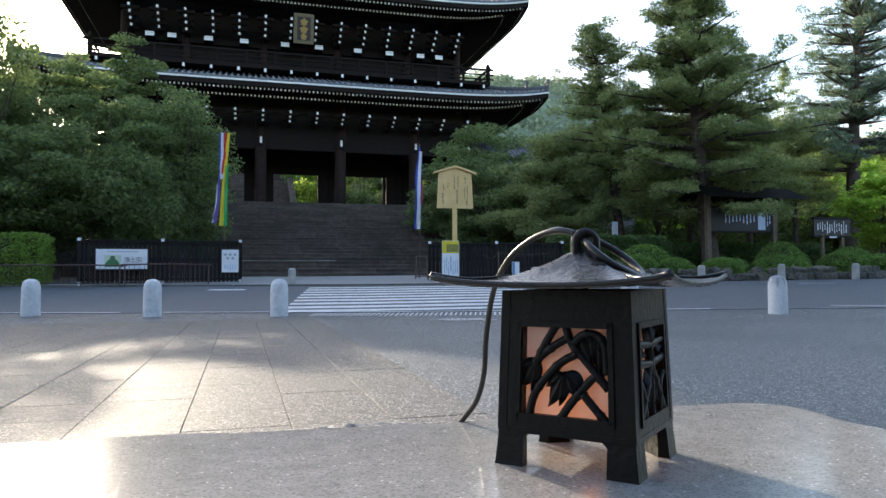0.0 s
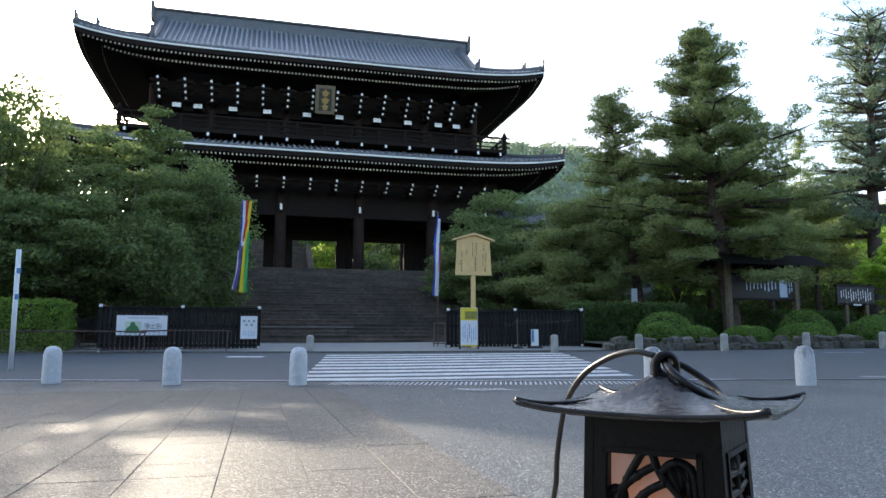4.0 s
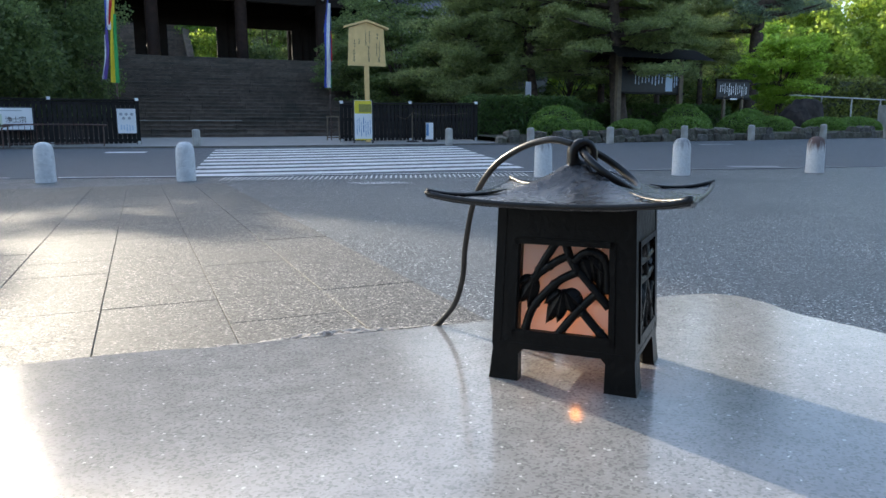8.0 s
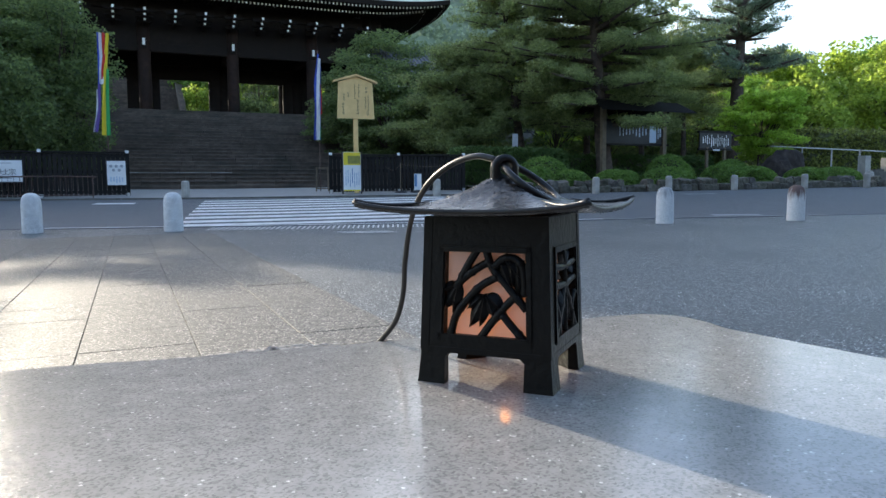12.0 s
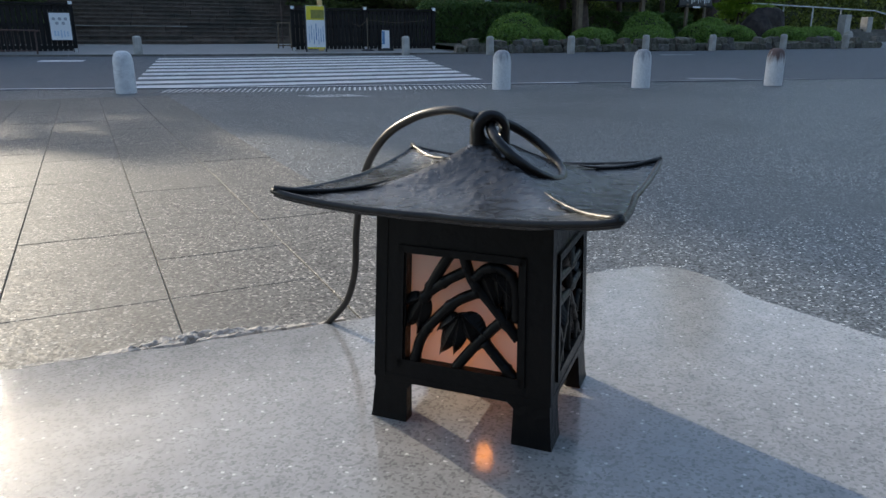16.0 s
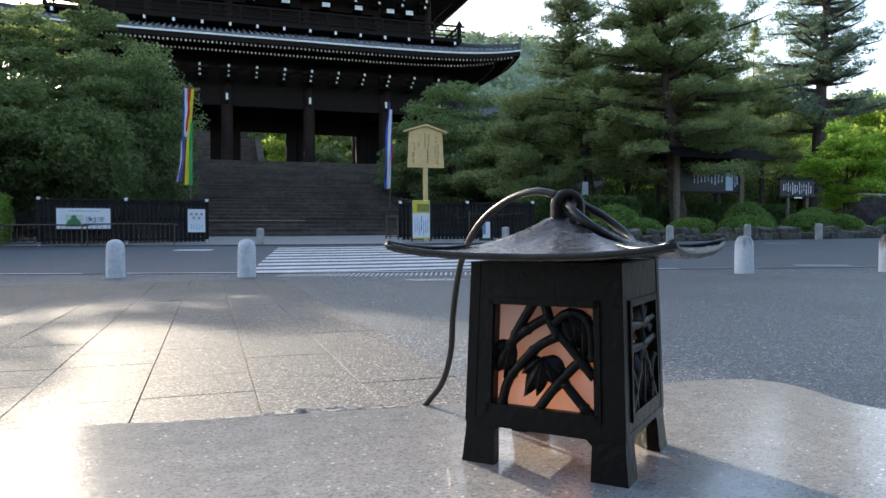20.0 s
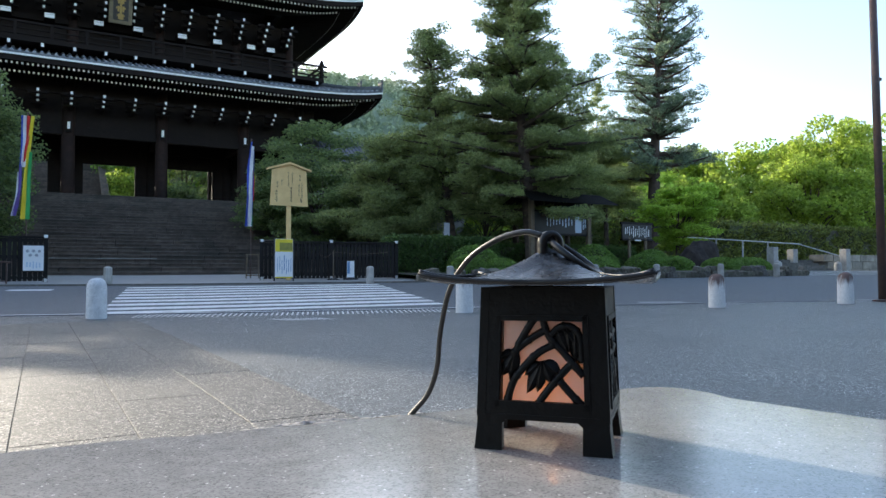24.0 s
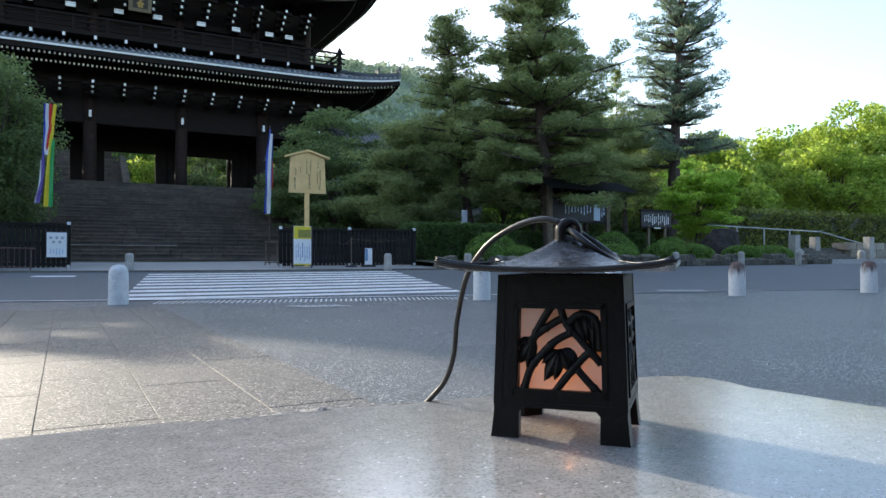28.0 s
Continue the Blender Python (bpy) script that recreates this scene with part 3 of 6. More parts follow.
def wall_panel(side):
    """Frame of one side, with its window opening, in the plane of that side."""
    bm = bmesh.new()
    def P(u, z, d):
        hx, hy = taper(z)
        if side in (0, 2):
            q = Vector((u * hx, -(hy - d), z))
        else:
            q = Vector(((hx - d), u * hy, z))
        return q if side in (0, 1) else Vector((-q.x, -q.y, q.z))
    def slab_piece(u0, u1, z0, z1, d0=0.0, d1=0.0045):
        vs = [bm.verts.new(P(u, z, d)) for d in (d0, d1) for u, z in ((u0, z0), (u1, z0), (u1, z1), (u0, z1))]
        for f in ((0, 1, 2, 3), (7, 6, 5, 4), (0, 4, 5, 1), (1, 5, 6, 2), (2, 6, 7, 3), (3, 7, 4, 0)):
            bm.faces.new([vs[q] for q in f])
    slab_piece(-0.98, -0.64, 0.016, 0.0775)
    slab_piece(0.64, 0.98, 0.016, 0.0775)
    slab_piece(-0.65, 0.65, 0.016, 0.0225)
    slab_piece(-0.65, 0.65, 0.0625, 0.0775)
    slab_piece(-0.72, 0.72, 0.0205, 0.0235, -0.0009, 0.002)
    slab_piece(-0.72, 0.72, 0.0615, 0.064, -0.0009, 0.002)
    slab_piece(-0.73, -0.66, 0.0205, 0.064, -0.0009, 0.002)
    slab_piece(0.66, 0.73, 0.0205, 0.064, -0.0009, 0.002)
    return part("side_frame", bm, IRON, lantern), P


def leafy(bm, P, u, z, ang, ln, wd, d=0.0008):
    """A pointed bamboo leaf in relief."""
    ca, sa = math.cos(ang), math.sin(ang)
    ring = []
    for k in range(9):
        t = k / 8
        w = wd * math.sin(math.pi * (t ** 0.8)) ** 0.8
        ring.append((t * ln, w))
    pts_u, pts_d, mid = [], [], []
    for t, w in ring:
        for s, lst in ((1, pts_u), (-1, pts_d)):
            lst.append(bm.verts.new(P((u * 0.03 + t * ca - s * w * sa) / 0.03, z + t * sa + s * w * ca, d + 0.001)))
        mid.append(bm.verts.new(P((u * 0.03 + t * ca) / 0.03, z + t * sa, d - 0.0012)))
    for i in range(8):
        bm.faces.new((mid[i], mid[i + 1], pts_u[i + 1], pts_u[i]))
        bm.faces.new((pts_d[i], pts_d[i + 1], mid[i + 1], mid[i]))


for side in range(4):
    P = wall_panel(side)[1]
    # bamboo canes and leaves that fill the window
    bm = bmesh.new()
    canes = [((-0.125, 0.0628), (-0.323, 0.0529), (-0.446, 0.0442)),
             ((0.082, 0.0576), (-0.147, 0.0536), (-0.367, 0.0486), (-0.477, 0.0449)),
             ((0.196, 0.0505), (-0.059, 0.0462), (-0.30, 0.0389), (-0.455, 0.0322), (-0.543, 0.0226)),
             ((0.007, 0.063), (0.117, 0.0543), (0.337, 0.0469), (0.64, 0.0362)),
             ((-0.068, 0.0222), (0.117, 0.0301), (0.381, 0.0395), (0.491, 0.0419)),
             ((0.271, 0.0335), (0.469, 0.0268), (0.636, 0.0216)),
             ((0.139, 0.0549), (0.293, 0.0588), (0.469, 0.0588), (0.592, 0.0543), (0.62, 0.0422))]
    sprays = ((0.25, 0.0575, -1.15, 0.012, 0.004), (0.33, 0.0585, -0.85, 0.0105, 0.0036), (0.4, 0.059, -1.45, 0.0125, 0.0032), (0.52, 0.0585, -1.55, 0.0165, 0.0036),
              (0.01, 0.0428, -2.0, 0.0172, 0.0034), (0.01, 0.0428, -1.72, 0.015, 0.0032), (0.02, 0.0428, -1.2, 0.0115, 0.0036), (0.03, 0.0428, -0.72, 0.0105, 0.0034), (-0.02, 0.0422, -2.4, 0.010, 0.0028),
              (-0.41, 0.0475, -2.06, 0.0145, 0.0034), (-0.41, 0.0475, -1.76, 0.0145, 0.003), (-0.44, 0.0468, -2.7, 0.0085, 0.0026))
    if side in (1, 3):
        # the narrow sides: upright cane, two cross canes and a spray of leaves below
        canes = [((-0.02, 0.0222), (0.02, 0.043), (-0.01, 0.063)), ((-0.66, 0.0545), (0.0, 0.0535), (0.66, 0.0548)), ((-0.66, 0.0462), (0.0, 0.0452), (0.66, 0.0468)),
                 ((-0.62, 0.0228), (-0.3, 0.033), (-0.02, 0.0452)), ((0.62, 0.0228), (0.34, 0.034), (0.02, 0.0452)), ((-0.64, 0.0395), (-0.45, 0.0335), (-0.38, 0.0222)), ((0.64, 0.0395), (0.45, 0.0335), (0.4, 0.0222))]
        sprays = ((0.0, 0.0415, -1.57, 0.0165, 0.0042), (0.0, 0.041, -1.05, 0.0165, 0.0036), (0.0, 0.041, -2.09, 0.0165, 0.0036), (0.0, 0.0425, -0.55, 0.0125, 0.003), (0.0, 0.0425, -2.6, 0.0125, 0.003),
                  (0.0, 0.0545, 1.57, 0.008, 0.004), (0.05, 0.0545, 0.75, 0.0095, 0.0034), (-0.05, 0.0545, 2.4, 0.0095, 0.0034), (0.35, 0.049, 0.5, 0.0075, 0.0026), (-0.35, 0.049, 2.6, 0.0075, 0.0026))
    for c in canes:
        pts = [P(u, z, 0.0014) for u, z in c]
        sp = spline(pts, 7)
        rad = [0.0019 + (0.0004 if i % 9 == 0 else 0) for i in range(len(sp))]
        part("bamboo_cane", tube(sp, rad, 7), IRON, lantern, smooth=True)
    for u, z, a, ln, wd in sprays:
        bm = bmesh.new()
        leafy(bm, P, u, z, a, ln, wd)
        part("bamboo_leaf", bm, IRON, lantern)
    bm = bmesh.new()
    bm.faces.new([bm.verts.new(P(u, z, 0.0046)) for u, z in ((-0.7, 0.019), (0.7, 0.019), (0.7, 0.066), (-0.7, 0.066))])
    part("paper_pane", bm, PAPER, lantern, "pale pink paper pane")

for sx in (-1, 1):
    for sy in (-1, 1):
        hx, hy = taper(0)
        def V(x, y, z):
            a, b = taper(z)
            return (sx * x * a, sy * y * b, z)
        bm = bmesh.new()
        prof = [(0.0, 1.03, 0.60), (0.002, 1.02, 0.60), (0.0125, 1.0, 0.61), (0.0152, 1.0, 0.52), (0.017, 1.0, 0.42)]
        rings_l = []
        for z, o, i_ in prof:
            rings_l.append([bm.verts.new(V(x, y, z)) for x, y in ((o, o), (i_, o), (i_, 0.86), (0.86, i_), (o, i_))])
        for a, b in zip(rings_l, rings_l[1:]):
            for k in range(5):
                bm.faces.new((a[k], a[(k + 1) % 5], b[(k + 1) % 5], b[k]))
        bm.faces.new(rings_l[0])
        bm.faces.new(rings_l[-1])
        bmesh.ops.recalc_face_normals(bm, faces=bm.faces)
        part("leg", bm, IRON, lantern)
        bm = bmesh.new()
        vs = []
        for z in (0.0155, 0.0775):
            a, b = taper(z)
            vs.append([bm.verts.new((sx * (a + dx), sy * (b + dy), z)) for dx, dy in ((0.0003, -0.004), (0.0003, 0.0003), (-0.004, 0.0003), (-0.004, -0.004))])
        for k in range(4):
            bm.faces.new((vs[0][k], vs[0][(k + 1) % 4], vs[1][(k + 1) % 4], vs[1][k]))
        bm.faces.new(vs[0])
        bm.faces.new(vs[1])
        bmesh.ops.recalc_face_normals(bm, faces=bm.faces)
        part("corner_post", bm, IRON, lantern)
hx, hy = taper(0.016)
for q in (-1, 1):
    part("base_band", bx(-hx, hx, q * (hy - 0.001) - 0.0012, q * (hy - 0.001) + 0.0012, 0.0145, 0.0172, 0.0003), IRON, lantern)
    part("base_band", bx(q * (hx - 0.001) - 0.0012, q * (hx - 0.001) + 0.0012, -hy + 0.0022, hy - 0.0022, 0.0145, 0.0172, 0.0003), IRON, lantern)

# curved hat with upturned corners and four ridges
bm = bmesh.new()
HN = 33
def hat_z(a, b):
    """Height of the hat's top over its square plan, a and b from -1 to 1."""
    r = max(abs(a), abs(b))
    q = abs(a * b) / max(r * r, 1e-6)
    z = 0.0808 + 0.0143 * (1 - max(0.0, r - 0.1) / 0.9) ** 2.7
    z += 0.0034 * (r ** 5) * q ** 2.4
    ridge = math.exp(-((abs(a) - abs(b)) / 0.07) ** 2)
    return z + 0.00045 * ridge * min(1, r * 3)
grid = {}
for sgn, layer in ((0.0, "top"), (-0.0021, "under")):
    for j in range(HN):
        for i in range(HN):
            a, b = -1 + 2 * i / (HN - 1), -1 + 2 * j / (HN - 1)
            s = 0.0535 * (1 - 0.05 * (1 - min(1, (abs(a) * abs(b)) ** 0.7)) * max(abs(a), abs(b)))
            zz = hat_z(a, b) + sgn + noise.noise(Vector((a * 5, b * 5, 1))) * 0.0004
            grid[layer, i, j] = bm.verts.new((a * s, b * s, zz))
for j in range(HN - 1):
    for i in range(HN - 1):
        bm.faces.new([grid["top", p, q] for p, q in ((i, j), (i + 1, j), (i + 1, j + 1), (i, j + 1))])
        bm.faces.new([grid["under", p, q] for p, q in ((i, j + 1), (i + 1, j + 1), (i + 1, j), (i, j))])
per = [(i, 0) for i in range(HN)] + [(HN - 1, j) for j in range(1, HN)] + [(i, HN - 1) for i in range(HN - 2, -1, -1)] + [(0, j) for j in range(HN - 2, 0, -1)]
for k in range(len(per)):
    p, q = per[k], per[(k + 1) % len(per)]
    bm.faces.new((grid["top", p[0], p[1]], grid["under", p[0], p[1]], grid["under", q[0], q[1]], grid["top", q[0], q[1]]))
part("hat", bm, HAT_IRON, lantern, "flared hat with upturned corners", smooth=True)
hat_edge = [(-1 + 2 * i / (HN - 1), -1 + 2 * j / (HN - 1)) for i, j in per]
rim_pts = []
for a, b in hat_edge:
    w = 0.0535 * (1 - 0.05 * (1 - min(1, (abs(a) * abs(b)) ** 0.7)) * max(abs(a), abs(b)))
    rim_pts.append((a * w, b * w, hat_z(a, b) - 0.0004))
part("hat_rim", tube(rim_pts, 0.00105, 7, closed=True), RING_IRON, lantern, "thin raised rim of the hat", smooth=True)
for k in range(4):
    sx, sy = ((1, 1), (1, -1), (-1, -1), (-1, 1))[k]
    bm = bmesh.new()
    pts = [(sx * r * 0.0535, sy * r * 0.0535, hat_z(r, r) + 0.0004) for r in [0.5 + 0.0625 * q for q in range(9)]]
    tube(pts, [0.0002, 0.0004, 0.0005, 0.0006, 0.0007, 0.0008, 0.0009, 0.001, 0.0012], 7, bm)
    part("hat_ridge", bm, RING_IRON, lantern, smooth=True)
bm = bmesh.new()
# a thick rounded tongue with a round hole
lu, ln_ = Vector((0.85, 0.53, 0)), Vector((-0.53, 0.85, 0))
outer, inner = [], []
M_ = 28
for q in range(M_):
    a = -math.pi / 2 + math.tau * q / M_
    cu_, su_ = math.cos(a), math.sin(a)
    if su_ < 0:
        outer.append((0.0067 * max(-1, min(1, cu_ * 1.35)), 0.0993 + su_ * 0.0125))
    else:
        outer.append((0.0067 * cu_, 0.0995 + 0.0066 * su_))
    inner.append((0.0006 + 0.0031 * cu_, 0.0995 + 0.0032 * su_))
layers = []
for d, shrink in ((-0.0029, 0.82), (-0.0021, 1.0), (0.0021, 1.0), (0.0029, 0.82)):
    O_ = [bm.verts.new(lu * (u * shrink) + ln_ * d + Vector((0, 0, 0.0995 + (z - 0.0995) * (shrink if z > 0.0995 else 1)))) for u, z in outer]
    I_ = [bm.verts.new(lu * u * (2 - shrink) + ln_ * d + Vector((0, 0, 0.0995 + (z - 0.0995) * (2 - shrink)))) for u, z in inner]
    layers.append((O_, I_))
for (o0, i0), (o1, i1) in zip(layers, layers[1:]):
    for q in range(M_):
        w = (q + 1) % M_
        bm.faces.new((o0[q], o0[w], o1[w], o1[q]))
        bm.faces.new((i0[w], i0[q], i1[q], i1[w]))
for (O_, I_), flip in ((layers[0], False), (layers[-1], True)):
    for q in range(M_):
        w = (q + 1) % M_
        f = (O_[q], I_[q], I_[w], O_[w])
        bm.faces.new(f[::-1] if flip else f)
bmesh.ops.recalc_face_normals(bm, faces=bm.faces)
part("loop", bm, RING_IRON, lantern, "thick hanging loop", smooth=True)
bm = bmesh.new()
ring_c, rr = Vector((0.0119, 0.0058, 0.0925)), 0.0157
ax = Vector((0.759, 0.368, -0.54)).normalized()
ay = Vector((-0.459, 0.881, 0.36))
ay = (ay - ax * ay.dot(ax)).normalized()
tube([ring_c + rr * (math.cos(t * math.tau / 40) * ax + math.sin(t * math.tau / 40) * ay) for t in range(40)], 0.0018, 8, bm, closed=True)
part("ring", bm, RING_IRON, lantern, "iron ring through the loop", smooth=True)

bm = bmesh.new()
bmesh.ops.create_uvsphere(bm, u_segments=12, v_segments=8, radius=0.0034)
for v in bm.verts:
    v.co = Vector((v.co.x, v.co.y, v.co.z * 1.5 + 0.027))
part("flame_bulb", bm, BULB, lantern, "small glowing orange bulb", smooth=True)
part("bulb_holder", lathe([(0.0035, 0.031), (0.004, 0.034), (0.004, 0.045), (0.0012, 0.046), (0.0012, 0.094)], 12), IRON, lantern)
for ch in lantern.children:
    ch.data.transform(Matrix.Diagonal((UNIT, UNIT, UNIT * 1.025, 1)))
cord = thing("cord", "dark rubber cord arching from the lantern down behind the slab", "cord")
rot = Matrix.Rotation(radians(-48.2), 3, "Z")
cpts = [(-0.004, -0.002, 0.1063), (-0.0148, -0.0005, 0.1082), (-0.0312, 0.0062, 0.1045), (-0.0497, 0.0165, 0.0943), (-0.0643, 0.0269, 0.077), (-0.0722, 0.0328, 0.0512),
        (-0.0752, 0.0354, 0.0308), (-0.0815, 0.0378, 0.0142), (-0.0925, 0.0405, 0.0015), (-0.106, 0.0445, -0.012), (-0.12, 0.047, -0.04)]
tube(spline([Vector((LX, LY, LZ0)) + rot @ Vector(p) * UNIT for p in cpts], 8), 0.0016 * UNIT, 10, bm := bmesh.new())
part("cord_run", bm, CORD, cord, smooth=True)

# ---- bollards ----
boll = thing("bollard", "pale granite bollard with a domed top at the plaza edge", "bollard", (-3.87, 15.05, ground(-3.87, 15.05)), group="bollards along the plaza")
part("post", lathe([(0.17, -0.05), (0.168, 0.0), (0.163, 0.5), (0.155, 0.57), (0.13, 0.635), (0.09, 0.672), (0.04, 0.687), (0.0001, 0.69)], 24), BOLLARD, boll, smooth=True)
for x, y in ((-1.62, 14.2), (0.67, 13.55), (6.87, 11.5), (9.35, 10.59), (11.98, 9.83), (15.35, 9.12)):
    c = copy_thing(boll, pose(x, y, ground(x, y)))
    if x > 6:
        tagged(c, "pale granite bollard with a rust-stained domed top" if x > 10 else "pale granite bollard with a smudged grey top")
        me = c.children[0].data.copy()
        me.materials.clear()
        me.materials.append(RUSTY if x > 10 else SMUDGED)
        c.children[0].data = me
stone_post = thing("stone_post", "short weathered stone post along the far kerb", "bollard", (1.5, 22.2, ground(1.5, 22.2)), group="posts along the far kerb")
part("post", lathe([(0.125, -0.05), (0.12, 0.0), (0.115, 0.48), (0.105, 0.52), (0.06, 0.545), (0.001, 0.55)], 12), PALE_STONE, stone_post)
for x, y in ((8.7, 20.05), (11.22, 19.43), (13.88, 18.95), (16.87, 18.9), (19.47, 18.5), (22.36, 18.0), (25.09, 17.55)):
    copy_thing(stone_post, pose(x, y, ground(x, y)))

# ---- steps up to the gate ----
GX, GY = 4.33, 54.0
GATE_Z = 5.85
stairs = thing("stone_steps", "broad flight of dark worn stone steps up to the gate", "steps", kind="structure")
n_steps = 27
for i in range(n_steps):
    z0, z1 = 0.74 + (GATE_Z - 0.74) * i / n_steps, 0.74 + (GATE_Z - 0.74) * (i + 1) / n_steps
    y0 = 29.5 + 0.62 * i + (1.2 if i > 1 else 0) + (1.6 if i > 14 else 0)
    x0 = -6.5
    while x0 < 15:
        w = min(15 - x0, rs.uniform(1.6, 2.6))
        yy, zz = y0 + rs.uniform(-.012, .012), z1 + rs.uniform(-.006, .006)
        bm = bx(x0, x0 + w - 0.012, yy + 0.05, y0 + 2.6, z0 - 0.3, zz - 0.06)
        box(bm, x0, x0 + w - 0.012, yy, y0 + 2.6, zz - 0.06, zz, 0.012)
        part("step", bm, STEP, stairs)
        x0 += w
part("kerb_stone", bx(-6.5, 15, 29.1, 29.6, 0.3, 0.79, 0.02), PALE_STONE, stairs, "pale worn kerb stone")
part("kerb_stone", bx(-0.5, 4.2, 32.53, 32.9, 1.49, 1.52, 0.008), PALE_STONE, stairs, "pale strip along a step edge")
for x in (-7.3, 15.0):
    bm = bmesh.new()
    vs = [bm.verts.new(p) for s in (x, x + 0.8) for p in ((s, 29.3, 0.3), (s, 50.5, 0.3), (s, 50.5, GATE_Z + 0.25), (s, 48, GATE_Z + 0.2), (s, 29.3, 1.15))]
    bm.faces.new(vs[:5])
    bm.faces.new(vs[5:][::-1])
    for k in range(5):
        bm.faces.new((vs[k], vs[(k + 1) % 5], vs[5 + (k + 1) % 5], vs[5 + k]))
    bmesh.ops.recalc_face_normals(bm, faces=bm.faces)
    part("side_wall", bm, STONE, stairs)
terrace = bx(-30, 38, 49.8, 84, 0.4, GATE_Z - 0.02, 0.03)
tagged(part("terrace", terrace, STEP), "dark stone terrace that carries the gate", "terrace", kind="structure")

# ---- temple gate ----
gate = thing("temple_gate", "huge dark timber two-storey temple gate with grey tiled roofs", "temple gate", (GX, GY, GATE_Z))


def cylinder(bm, x, y, r, z0, z1, n=16):
    return lathe([(r * 1.04, z0), (r, z0 + 0.6), (r, z1)], n, bm, x, y)


COLS = (-13.2, -8.84, -2.98, 2.98, 8.84, 13.2)
for cy in (0.0, 5.5, 11.0):
    for cx in COLS:
        part("column", cylinder(bmesh.new(), cx, cy, 0.43, 0.12, 8.2), TIMBER_RED if abs(cx) < 9 and cy == 0 else TIMBER, gate, smooth=True)
        part("column_base", lathe([(0.72, 0.0), (0.7, 0.1), (0.55, 0.17)], 16, None, cx, cy), PALE_STONE, gate)
for cy in (0.0, 5.5, 11.0):
    part("tie_beam", bx(-14.2, 14.2, cy - 0.2, cy + 0.2, 4.55, 5.15, 0.03), TIMBER, gate)
    part("head_beam", bx(-14.4, 14.4, cy - 0.25, cy + 0.25, 7.3, 8.1, 0.03), TIMBER, gate)
for cx in COLS:
    part("cross_beam", bx(cx - 0.18, cx + 0.18, -0.6, 11.6, 4.7, 5.1, 0.02), TIMBER, gate)
    part("beam_end", bx(cx - 0.085, cx + 0.085, -0.66, -0.6, 4.9, 5.36), WHITE_END, gate, "white limed beam end")
part("wall_panel", bx(-13.2, 13.2, -0.08, 0.08, 5.15, 7.3), TIMBER, gate)
part("ceiling_board", bx(-13.4, 13.4, -0.1, 11.1, 7.9, 8.0), TIMBER, gate)
# door wall on the middle line, open in the three middle bays
for x0, x1 in ((-13.2, -8.84), (8.84, 13.2)):
    part("wall_panel", bx(x0, x1, 5.42, 5.58, 3.48, 7.3), TIMBER, gate)
part("door_header", bx(-8.84, 8.84, 5.4, 5.6, 3.48, 7.3, 0.02), TIMBER, gate)
for cx in (-8.84, -2.98, 2.98, 8.84):
    for s in (-1, 1):
        part("door_post", bx(cx + s * 0.75 - 0.42, cx + s * 0.75 + 0.42, 5.3, 5.7, 0.1, 3.5, 0.02), TIMBER, gate)
for x0 in (-13.2, 8.84):
    part("side_wall", bx(x0 + (4.24 if x0 > 0 else 0), x0 + (4.36 if x0 > 0 else 0.12), 0, 11, 0.1, 7.3), TIMBER, gate)


def roof_shell(name, half_x, half_y, cy, z_eave, z_top, top_x, top_y, lift, sag, material, parent, thick=0.35, nx=48, ny=14):
    """A hipped roof ring with a hollow slope and lifted corners; returns its height function."""
    def h(u, v, k):
        # k from 0 at the eave to 1 at the top; u, v: where along the side, -1 to 1
        return z_eave + (z_top - z_eave) * (k - sag * math.sin(math.pi * k)) + lift * abs(u) ** 6 * (1 - k) ** 2
    bm = bmesh.new()
    for side in range(4):
        pts = {}
        for i in range(nx + 1):
            u = -1 + 2 * i / nx
            for j in range(ny + 1):
                k = j / ny
                hx_, hy_ = half_x + (top_x - half_x) * k, half_y + (top_y - half_y) * k
                z = h(u, 0, k)
                p = ((u * hx_, cy - hy_), (hx_, cy + u * hy_), (-u * hx_, cy + hy_), (-hx_, cy - u * hy_))[side]
                pts[i, j] = bm.verts.new((*p, z))
        for i in range(nx):
            for j in range(ny):
                bm.faces.new((pts[i, j], pts[i + 1, j], pts[i + 1, j + 1], pts[i, j + 1]))
    bmesh.ops.remove_doubles(bm, verts=bm.verts, dist=0.001)
    part(name, bm, material, parent)
    return h


